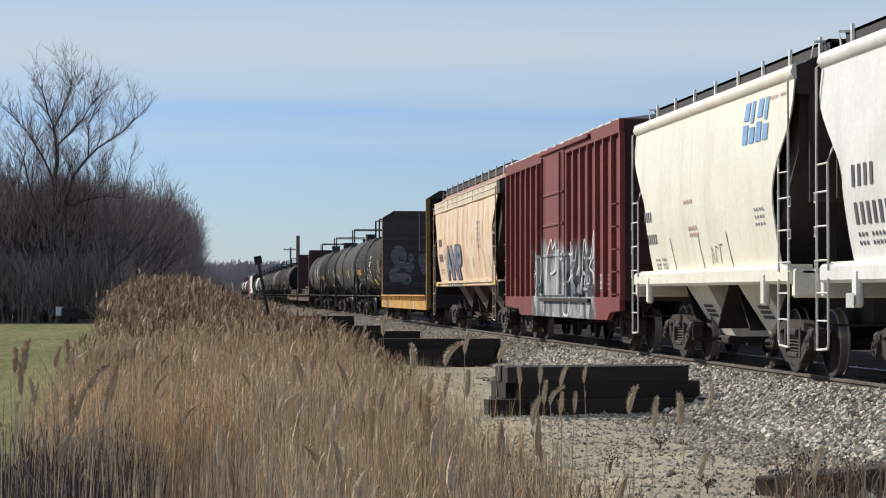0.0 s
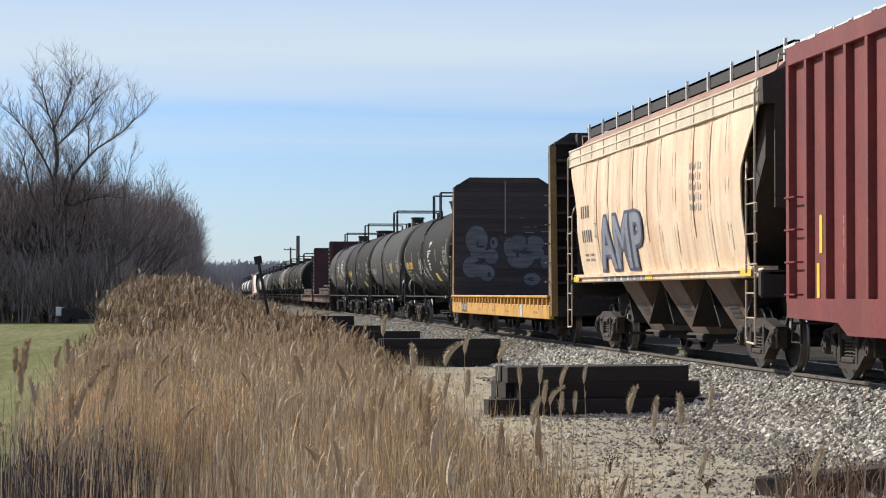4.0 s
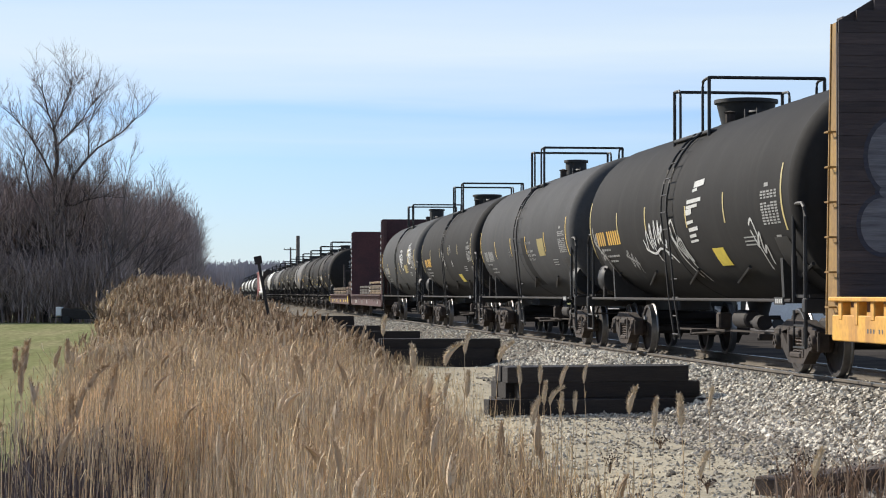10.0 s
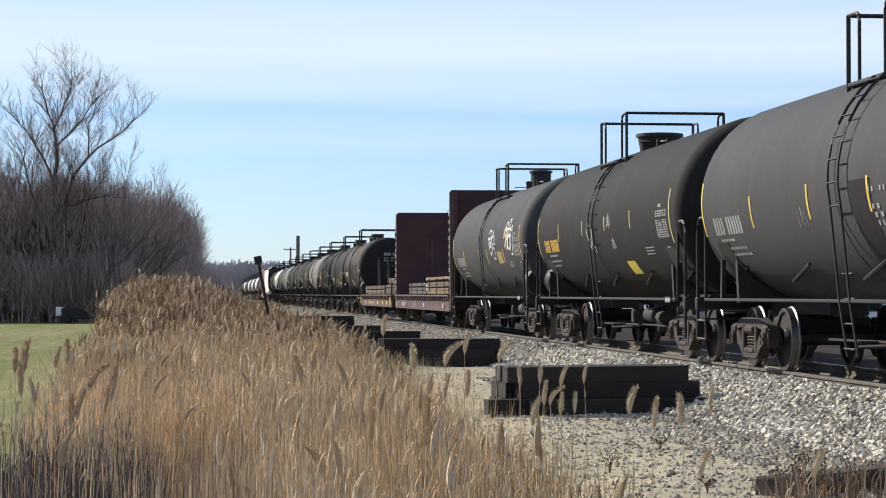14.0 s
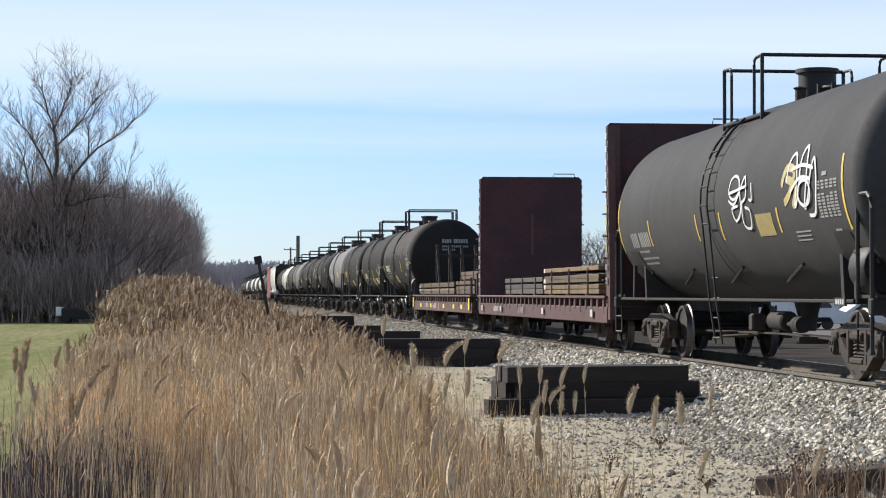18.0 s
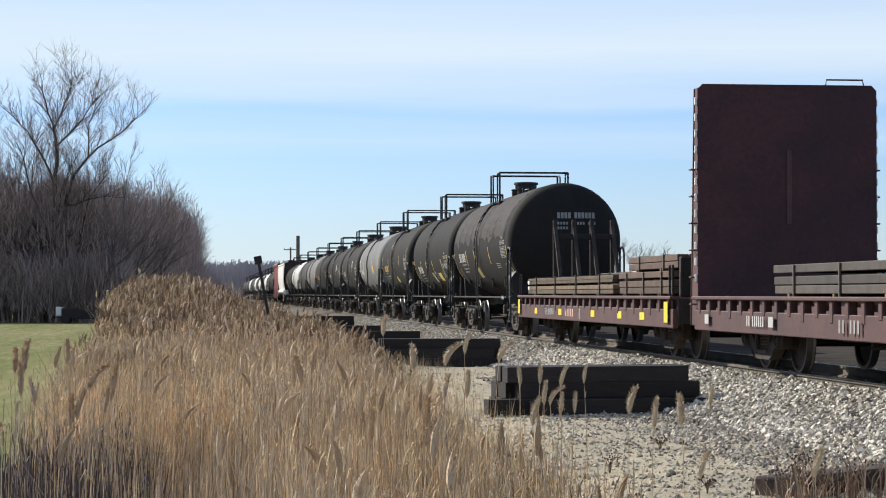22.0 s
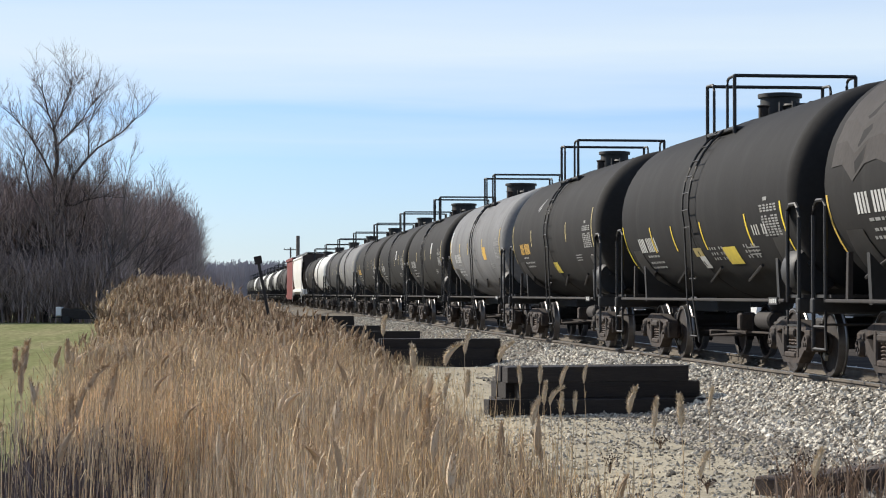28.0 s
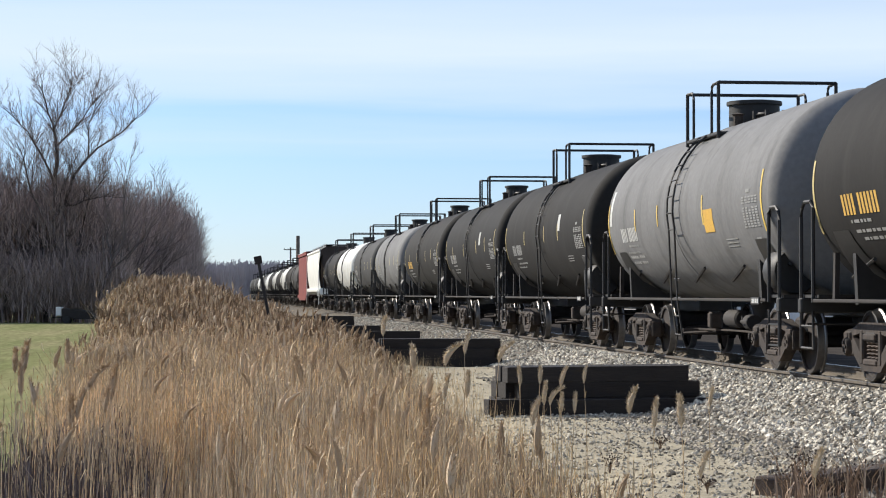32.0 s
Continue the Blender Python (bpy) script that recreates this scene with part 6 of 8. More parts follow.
ROW = [
    ("black tank car with white stencils on flank and head", M_DUSTTANK, 206.1, 12.8),
    ("black tank car with bright yellow stripes and placard", M_BLACKTANK, 219.35, 12.3),
    ("dusty black tank car with orange figures", M_DUSTTANK, 233.45, 12.4),
    ("weathered light grey tank car with white figures", M_LIGHTTANK, 247.1, 12.7),
    ("black tank car with faded white marks", M_DUSTTANK, 261.2, 12.7),
    ("black tank car with a few white bars", M_BLACKTANK, 274.8, 12.9),
    ("dusty black tank car with an orange mark", M_DUSTTANK, 289.0, 12.9),
    ("grey tank car with darker bands", M_LIGHTTANK, 303.6, 12.9),
    ("grey tank car in the train's rear half", M_GREYTANK, 318.0, 12.9),
    ("pale grey tank car in the train's rear half", M_PALETANK, 332.4, 12.9),
    ("black tank car ahead of a white hopper", M_BLACKTANK, 346.8, 12.9),
]
ROW_LINES = {0: ((2.95, -21, -4), (1.10, -21, -5), (-2.05, -22, -4)), 1: ((3.25, -27, -9), (1.60, -27, -10), (-0.48, -28, -10), (-3.28, -28, -9)),
             2: ((2.65, -10, 5), (0.25, -11, 5), (-2.2, -10, 6)), 3: ((3.3, -10, 5), (1.4, -9, 5), (-1.9, -12, 6)), 4: ((2.6, -8, 5), (-0.4, -8, 6), (-2.3, -8, 6))}
for i, (lb, paint, y, ln) in enumerate(ROW):
    car, arc = tank_car(lb, paint, ln, 1.46, 2.48, ln / 2 - 1.7, ln / 2 + 0.10, seed=20 + i, turning=i < 7, full=i < 8,
                        dome_y=(0.65, 0.05, -0.15, 0.5)[i] if i < 4 else 0.3, deck=(-0.85, 0.95) if i < 2 else (-0.95, 1.25), dome=(0.42, 0.42, 0.36) if i in (3, 4) else (0.31, 0.31, 0.34), lines=ROW_LINES.get(i), near_arc=(-38, -5) if i < 2 else (-20, 14), far_arc=(-38, -6) if i < 2 else (-25, 12), figures=(1.7, 0.13, -21 if i == 1 else -12), table=-23 if i == 1 else -17,
                        stripe_mat=M_SIGNAL if i == 1 else M_STRIPE if i in (0, 3) else M_STRIPE_OLD, mark_mat=M_MARK if i in (0, 1, 3) else M_ORANGE if i in (2, 6) else M_MARK_DIM)
    rolls(car, y)
    ot = on_tank(1.46)
    if i == 1:
        arc("placard", M_PLACARD, -2.2, -1.4, -39, -27, "yellow placard", 3)
        arc("placard", M_OLDPLACARD, -0.05, 0.50, -32, -26, "faded yellow placard", 2)
        arc("scrape", M_MARK, -0.05, 0.32, -41, -32, "pale scraped patch", 3)
        for q in range(3):
            marks(car, ot, M_MARK_DIM, -0.6, -0.72 - 0.09 * q, 0.05, (3, 2), 0.12, 0.04)
            marks(car, ot, M_MARK_DIM, -2.7, -0.72 - 0.09 * q, 0.05, (2, 2), 0.12, 0.04)
        marks(car, ot, M_MARK, -3.55, -0.55, 0.15, (3, 2), 0.10, 0.04)
        arc("stain", M_IRON, -5.25, -4.75, -38, -20, "", 4, 0.005)
    if i == 2:
        arc("placard", M_PLACARD, -0.2, 0.35, -38, -27, "yellow placard", 3)
        ribbon("scuff", car, M_MARK_DIM, [[(2.2, 0.60), (1.6, 0.85)], [(2.0, 0.55), (1.8, 0.66)]], 0.09, ot)
    if i == 3:
        arc("placard", M_ORANGE, -2.55, -1.95, -17, -3, "orange placard", 2)
        # pale band paints the sunlight on the far shoulder
        arc("bare_patch", M_PALETANK, 5.45, 5.62, -4, 22, "pale bare edge on the shell", 6, 0.005)
        for q in range(2):
            marks(car, ot, M_MARK, 4.4, -0.75 - 0.12 * q, 0.05, (4, 3), 0.12, 0.04)
    if i == 0:
        arc("placard", M_OLDPLACARD, 0.75, 1.35, -38, -25, "faded yellow placard", 3)
        # washed-out upper flank above a wavy edge
        wave = [0.12 + 0.10 * math.sin(2.3 * q) + 0.06 * math.sin(5.1 * q + 1) for q in range(26)]
        kk = Kit()
        for q in range(25):
            u0, u1 = 5.6 - 0.44 * q, 5.6 - 0.44 * (q + 1)
            for m in range(6):
                a0, a1 = m / 6, (m + 1) / 6
                kk.add([ot(u0, wave[q] + (1.95 - wave[q]) * a0), ot(u1, wave[q + 1] + (1.95 - wave[q + 1]) * a0), ot(u1, wave[q + 1] + (1.95 - wave[q + 1]) * a1), ot(u0, wave[q] + (1.95 - wave[q]) * a1)], [(0, 1, 2, 3)])
        part("faded_paint", kk, M_FADED, car, "chalky faded band along the upper flank", smooth=60)
    if i in (4, 5):
        arc("placard", M_MARK, -2.6, -2.3, 0, 14, "white placard", 2)
    if i == 0:
        hp = lambda u, v: (u, -ln / 2 + 0.52 - 0.535 * math.sqrt(max(0.05, 1 - (u * u + (v - 2.48) ** 2) / 1.46 ** 2)), v)
        for v, h, g in ((3.02, 0.15, (4, 6)), (2.86, 0.07, (4, 5, 3)), (2.74, 0.07, (4, 2))):
            k = Kit()
            u = -0.25
            for n in g:
                for _ in range(n):
                    wd = 0.07 if h > 0.1 else 0.05
                    k.add([hp(u, v), hp(u + wd, v), hp(u + wd, v + h), hp(u, v + h)], [(0, 1, 2, 3)])
                    u += wd + 0.022
                u += 0.07
            tagged(part("head_stencil", k, M_MARK_DIM, car, smooth=0), kind="stuff")

rolls(covered_hopper("white covered hopper car far down the train", M_WHITE, M_BRIGHT, 17.6, 3.98, 3, 6.6, 8.9, turning=False), 365.3)
rolls(box_car("red box car far down the train", M_RED, turning=False, detail=False), 384.5)
for i, (lb, paint) in enumerate((("grey", M_GREYTANK), ("black", M_DUSTTANK), ("white", M_PALETANK), ("black", M_BLACKTANK), ("white", M_PALETANK), ("black", M_DUSTTANK), ("white", M_PALETANK),
                                 ("grey", M_GREYTANK), ("black", M_BLACKTANK), ("white", M_PALETANK), ("black", M_DUSTTANK), ("grey", M_GREYTANK), ("black", M_BLACKTANK), ("grey", M_GREYTANK))):
    car, arc = tank_car(lb + " tank car at the train's far tail", paint, 12.9, 1.46, 2.48, 4.75, 6.6, seed=60 + i, turning=False, full=False, stripes=False)
    rolls(car, 400.8 + 14.4 * i)


# ---- ground, track and roadside ----
def ground_z(x, y):
    """Height of the land: ditch with reeds, gravel shoulder, track bed, flat land beyond."""
    pts = ((-60, -0.9), (-7, -0.88), (-3, -0.98), (1.5, -0.95), (2.8, -0.62), (4.2, -0.49), (6.0, -0.49), (6.9, -0.30), (7.5, -0.13), (7.8, -0.085), (8.2, -0.085), (8.27, -0.15), (8.42, -0.19), (9.7, -0.19), (9.83, -0.15), (10.9, -0.16), (12.2, -0.30), (21, -0.30), (26, -0.9), (100, -1.0))
    z = pts[-1][1] if x > 100 else pts[0][1]
    for (a, za), (b, zb) in zip(pts, pts[1:]):
        if a <= x <= b:
            u = (x - a) / (b - a)
            z = za + (zb - za) * u
    # the reed bank rises where the ditch ends
    z += 0.55 * math.exp(-((y - 60) / 16) ** 2 - ((x - 0.2) / 3.4) ** 2)
    if x < 7.0:
        z += 0.03 * noise.noise((x * 0.5, y * 0.5, 0)) + 0.02 * noise.noise((x * 1.7, y * 1.7, 3))
    return z


def ground():
    xs = [-3000, -800, -300, -120, -60, -40, -25, -16, -12] + [-9 + 0.75 * i for i in range(14)] + [1.5 + 0.25 * i for i in range(27)] + [8.20, 8.27, 8.42, 9.05, 9.7, 9.83, 10.3, 10.9, 11.5, 12.2, 14, 18, 21, 24, 26, 30, 45, 70, 100, 200, 500, 1200, 3000]
    ys = [-300, -60, -20, 0, 6] + [9 + 0.5 * i for i in range(82)] + [50 + 2 * i for i in range(26)] + [105, 115, 130, 145, 160, 180, 200, 240, 300, 400, 600, 1000, 2000, 4000]
    k = Kit()
    k.v = [(x, y, ground_z(x, y)) for y in ys for x in xs]
    n = len(xs)
    mi = []
    for j in range(len(ys) - 1):
        for i in range(n - 1):
            k.f.append((j * n + i, j * n + i + 1, (j + 1) * n + i + 1, (j + 1) * n + i))
            xm = (xs[i] + xs[i + 1]) / 2
            ym = (ys[j] + ys[j + 1]) / 2
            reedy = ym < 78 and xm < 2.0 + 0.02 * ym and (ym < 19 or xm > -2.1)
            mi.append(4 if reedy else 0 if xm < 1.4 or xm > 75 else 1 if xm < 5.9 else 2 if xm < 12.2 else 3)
    k.mi = mi
    return solid("ground", k, [M_GRASS, M_DIRT, M_BALLASTBED, M_CINDER, M_LITTER], "flat land with mown lawn, gravelly earth and a raised ballast bed", kind="structure", smooth=80)


ground()


def rails():
    track = thing("railway_track", "steel rails on timber ties in pale ballast", "railway track", kind="structure")
    for s in (-1, 1):
        x = TX + s * 0.753
        k = Kit()
        k.prism([(x - 0.075, -0.172), (x + 0.075, -0.172), (x + 0.07, -0.155), (x + 0.012, -0.13), (x + 0.010, -0.05), (x + 0.036, -0.038), (x + 0.036, -0.006), (x - 0.036, -0.006), (x - 0.036, -0.038), (x - 0.010, -0.05), (x - 0.012, -0.13), (x - 0.07, -0.155)], "y", -40, 900)
        k.cur = 1
        k.box(x - 0.034, x + 0.034, -40, 900, -0.006, 0.0)
        part("rail", k, [M_RAIL, M_RAILTOP], track, smooth=0)
    k = Kit()
    k.box(-1.3, 1.3, -0.115, 0.115, -0.36, -0.175, 0.012)
    tie = k.mesh("crosstie", M_TRACKTIE)
    for i in range(150):
        part("crosstie", tie, None, track, at=pose(TX + 0.03 * math.sin(i * 2.3), 14 + i * 0.53, 0, 0, 0, 0.8 * math.sin(i * 1.7)))


rails()


def tie_stack(name_label, x0, y0, turn, layers, length=2.6):
    """Old ties stacked across the shoulder. layers: (across offsets, z) rows of ties seen end to end."""
    ob = thing("tie_stack", name_label, "timber stack", "stacks of old ties", at=pose(x0, y0, 0, 0, 0, turn))
    rng = random.Random(int(y0 * 10))
    k = Kit()
    k.box(0, length, -0.117, 0.117, 0, 0.210, 0.006)
    me = k.mesh("tie", M_TIE)
    for dx, dy, z, rx in layers:
        part("tie", me, None, ob, at=pose(dx + rng.uniform(-0.03, 0.03), dy, z, rx, 0, rng.uniform(-0.8, 0.8)))
    return ob


tie_stack("stack of black creosoted railway ties on gravel", 4.02, 28.35, 10.5,
          [(0.20, -0.27, -0.51, 0), (-0.36, -0.10, -0.50, 0), (0.06, 0.0, -0.50, 0), (0.02, 0.24, -0.50, 0), (0.0, 0.48, -0.50, 0), (-0.04, 0.72, -0.50, 0), (0.08, -0.02, -0.288, 0), (0.0, 0.22, -0.288, 0), (0.03, 0.46, -0.288, 0), (0.02, 0.70, -0.288, 0),
           (-0.05, -0.01, -0.076, 0), (0.0, 0.23, -0.076, 0), (-0.03, 0.47, -0.076, 0)])
tie_stack("second stack of black railway ties on gravel", 3.75, 46.3, 0.5,
          [(0.0, 0.0, -0.50, 0), (0.05, 0.24, -0.50, 0), (0.0, 0.48, -0.50, 0), (-0.1, 0.02, -0.288, 0), (0.0, 0.26, -0.288, 0), (0.04, 0.10, -0.076, 0), (0.0, 0.34, -0.076, 0)])
tie_stack("low stack of black railway ties", 2.9, 56.0, 0.5, [(0.0, 0.0, -0.50, 0), (0.0, 0.25, -0.50, 0), (0.05, 0.05, -0.288, 0), (0.0, 0.29, -0.288, 0), (0.05, 0.1, -0.076, 0)])
tie_stack("far stack of black railway ties", 2.7, 66.0, 0.5, [(0.0, 0.0, -0.50, 0), (0.0, 0.25, -0.50, 0), (0.05, 0.05, -0.288, 0), (0.0, 0.29, -0.288, 0), (0.05, 0.1, -0.076, 0)])
tie_stack("low stack of black railway ties half hidden by reeds", 3.85, 95.0, 0.5, [(0.0, 0.0, -0.50, 0), (0.0, 0.25, -0.50, 0), (0.05, 0.05, -0.288, 0), (0.0, 0.29, -0.288, 0), (0.05, 0.1, -0.076, 0)])
for dy, m_label in ((0.0, "weathered dark tie lying in dry weeds"), (0.28, "second weathered tie lying beside it")):
    ob = thing("loose_tie", m_label, "timber", "loose ties by the weeds", at=pose(4.46 - dy * 0.3, 16.2 + dy, -0.53, 0, 0, 40))
    k = Kit()
    k.box(0, 2.6, -0.125, 0.125, 0, 0.23 - dy * 0.1, 0.02)
    part("tie", k, M_OLDTIE, ob)


# ---- loose stones ----
def rocks(name, label, spots, sizes, material, seed):
    """One heap of angular stones: each a squashed, jittered octahedron with cut corners."""
    rng = np.random.default_rng(seed)
    base = np.array([(1, 0, 0), (-1, 0, 0), (0, 1, 0), (0, -1, 0), (0, 0, 1), (0, 0, -1), (.65, .65, .5), (-.65, .65, .5), (-.65, -.65, .5), (.65, -.65, .5)], float)
    tri = [(0, 6, 9), (6, 2, 7), (7, 1, 8), (8, 3, 9), (4, 6, 7), (4, 7, 8), (4, 8, 9), (4, 9, 6), (0, 2, 6), (2, 1, 7), (1, 3, 8), (3, 0, 9), (5, 2, 0), (5, 1, 2), (5, 3, 1), (5, 0, 3)]
    n = len(spots)
    sc = sizes[:, None] * rng.uniform(0.55, 1.2, (n, 3))
    ang = rng.uniform(0, 2 * np.pi, n)
    v = base[None] * (1 + rng.uniform(-0.25, 0.25, (n, 10, 3))) * sc[:, None, :]
    c, s = np.cos(ang), np.sin(ang)
    x = v[:, :, 0] * c[:, None] - v[:, :, 1] * s[:, None]
    y = v[:, :, 0] * s[:, None] + v[:, :, 1] * c[:, None]
    tl = rng.uniform(-0.6, 0.6, n)
    z = v[:, :, 2] + x * tl[:, None]
    v = np.stack([x, y, z], 2) + spots[:, None, :]
    f = (np.array(tri)[None] + (np.arange(n) * 10)[:, None, None]).reshape(-1, 3)
    me = bpy.data.meshes.new(name)
    me.from_pydata(v.reshape(-1, 3).tolist(), [], f.tolist())
    me.materials.append(material)
    return tagged(new(name, me), label, "stones", kind="stuff")


def scatter(n, x0, x1, y0, y1, seed, bias=1.0):
    rng = np.random.default_rng(seed)
    u = rng.uniform(0, 1, n) ** bias
    xs, ys = rng.uniform(x0, x1, n), y0 + (y1 - y0) * u
    return np.array([(x, y, ground_z(x, y)) for x, y in zip(xs, ys)])


sp = np.concatenate([scatter(23000, 6.1, 8.22, 18, 46, 1, 1.25), scatter(9000, 5.8, 8.22, 46, 110, 2, 1.2), scatter(3500, 9.85, 11.6, 22, 80, 3, 1.3), scatter(2500, 8.40, 9.72, 20, 60, 4)])
rocks("ballast_stones", "pale grey angular crushed-stone ballast", sp, np.random.default_rng(5).gamma(6.0, 0.0040, len(sp)).clip(0.012, 0.05), M_STONE, 6)
sp = scatter(9000, 5.0, 6.6, 16, 40, 31, 1.25)
rocks("dusty_ballast", "darker dusty stones along the ballast's foot", sp, np.random.default_rng(32).gamma(4.0, 0.0044, len(sp)).clip(0.008, 0.04), M_GREYSTONE, 33)
sp = np.concatenate([scatter(17000, 2.0, 6.0, 12.5, 30, 7, 1.2), scatter(2500, 2.8, 6.0, 30, 60, 8)])
rocks("gravel_pebbles", "small pale pebbles strewn on the shoulder", sp, np.random.default_rng(9).gamma(2.2, 0.0052, len(sp)).clip(0.005, 0.034), M_PEBBLE, 10)


# ---- reeds ----
def reed_top(x, y):
    """How high the reeds reach at a place: low by the camera, a tall bank where the ditch ends."""
    z = 0.22 + 0.09 * math.sin(x * 1.3 + y * 0.4) + 0.16 * noise.noise((x * 0.8, y * 0.35, 7))
    d = x + 0.9
    side = 1 / (1 + (abs(d) / (1.9 if d < 0 else 1.8)) ** (4 if d < 0 else 3))
    return z + 1.10 * math.exp(-(max(0.0, 60 - y) / 16) ** 2) * side


class Heap:
    """Loose faces gathered for one joined mesh."""

    def __init__(self):
        self.v, self.f = [], []

    def push(self, v, f):
        o = len(self.v)
        self.v.extend(v)
        self.f.extend([tuple(o + i for i in q) for q in f])

    def link(self, name, material, parent):
        me = bpy.data.meshes.new(name)
        me.from_pydata(self.v, [], self.f)
        me.materials.append(material)
        ob = new(name, me)
        ob.parent = parent
        return tagged(ob, kind="stuff")


STEM_F = [(i * 3 + j, i * 3 + (j + 1) % 3, i * 3 + 3 + (j + 1) % 3, i * 3 + 3 + j) for i in (0, 1) for j in range(3)]


def one_reed(rng, stems, leaves, plumes, x, y, g, h, thick, blades, head, lean=None, size=1.0, barbs=12):
    """A stalk with its dry blades and, perhaps, a feathery head."""
    lx, ly = lean if lean is not None else (rng.gauss(0.01, 0.05), rng.gauss(0, 0.05))
    a = rng.uniform(0, 6.28)
    vs = []
    for q, u in ((1.0, 0.0), (0.9, 0.55), (0.5, 1.0)):
        cx, cy, cz = x + lx * h * u * u, y + ly * h * u * u, g + h * u
        for j in range(3):
            b = a + j * 2.094
            vs.append((cx + thick * q * math.cos(b), cy + thick * q * math.sin(b), cz))
    stems.push(vs, STEM_F)
    tx, ty, tz = x + lx * h, y + ly * h, g + h
    for _ in range(blades):
        u = rng.uniform(0.35, 0.98) if y < 16 else rng.uniform(0.62, 1.0)
        bx, by, bz = x + lx * h * u * u, y + ly * h * u * u, g + h * u
        b = rng.uniform(0, 6.28)
        ln, wd = (rng.uniform(0.10, 0.26), rng.uniform(0.0018, 0.0038)) if y < 16 else (rng.uniform(0.07, 0.19), rng.uniform(0.0022, 0.0048))
        ca, sa = math.cos(b), math.sin(b)
        up = rng.uniform(0.3, 1.5) if y < 16 else rng.uniform(0.0, 1.1)
        p1 = (bx + ca * ln * 0.18, by + sa * ln * 0.18, bz + ln * up * 0.6)
        p2 = (bx + ca * ln * 0.42, by + sa * ln * 0.42, bz + ln * (up - rng.uniform(0.0, 0.7)))
        sx, sy = -sa * wd, ca * wd
        leaves.push([(bx - sx, by - sy, bz), (bx + sx, by + sy, bz), (p1[0] + sx, p1[1] + sy, p1[2]), (p1[0] - sx, p1[1] - sy, p1[2]), p2], [(0, 1, 2, 3), (3, 2, 4)])
    if head:
        ln = rng.uniform(0.17, 0.23) * size
        wd = ln * rng.uniform(0.12, 0.17) * (1.3 if barbs > 100 else 1.0 if barbs > 15 else 1.7)
        b = rng.uniform(-0.9, 0.9) if rng.random() < 0.4 else rng.uniform(0, 6.28)
        bend = rng.choice((0.05, 0.1, 0.2, 0.3, 0.35, 0.7))
        axis = []
        for i in range(5):
            u = i / 4
            axis.append((tx + math.cos(b) * bend * ln * u * u, ty + math.sin(b) * bend * ln * u * u, tz - 0.02 + ln * u * (1 - 0.45 * bend * u)))
        vs = []
        n = 4 if barbs < 40 else 7
        for (cx, cy, cz), q in zip(axis, (0.14, 0.46, 0.50, 0.30, 0.03)):
            for j in range(n):
                e = j * 6.283 / n + a
                k = wd * q
                vs.append((cx + k * math.cos(e), cy + k * math.sin(e), cz))
        plumes.push(vs, [(i * n + j, i * n + (j + 1) % n, i * n + n + (j + 1) % n, i * n + n + j) for i in range(4) for j in range(n)])
        # feathery branches that rise from the axis
        for _ in range(barbs):
            w_ = rng.random() * 0.9
            i = min(int(w_ * 4), 3)
            q0 = w_ * 4 - i
            cx, cy, cz = (axis[i][m] + (axis[i + 1][m] - axis[i][m]) * q0 for m in range(3))
            full = 0.45 + 0.75 * math.sin(math.pi * (0.12 + 0.8 * w_))
            e = rng.uniform(0, 6.283)
            q = wd * rng.uniform(0.4, 0.85 if barbs > 40 else 1.2) * full
            w2 = wd * (0.055 if barbs > 40 else 0.16)
            up = ln * rng.uniform(0.08, 0.20)
            sx, sy = -w2 * math.sin(e), w2 * math.cos(e)
            mx, my = cx + 0.6 * q * math.cos(e), cy + 0.6 * q * math.sin(e)
            plumes.push([(cx, cy, cz), (mx + sx, my + sy, cz + up * 0.5), (mx - sx, my - sy, cz + up * 0.5), (cx + q * math.cos(e), cy + q * math.sin(e), cz + up - 0.4 * bend * q)], [(0, 1, 2), (1, 3, 2)])


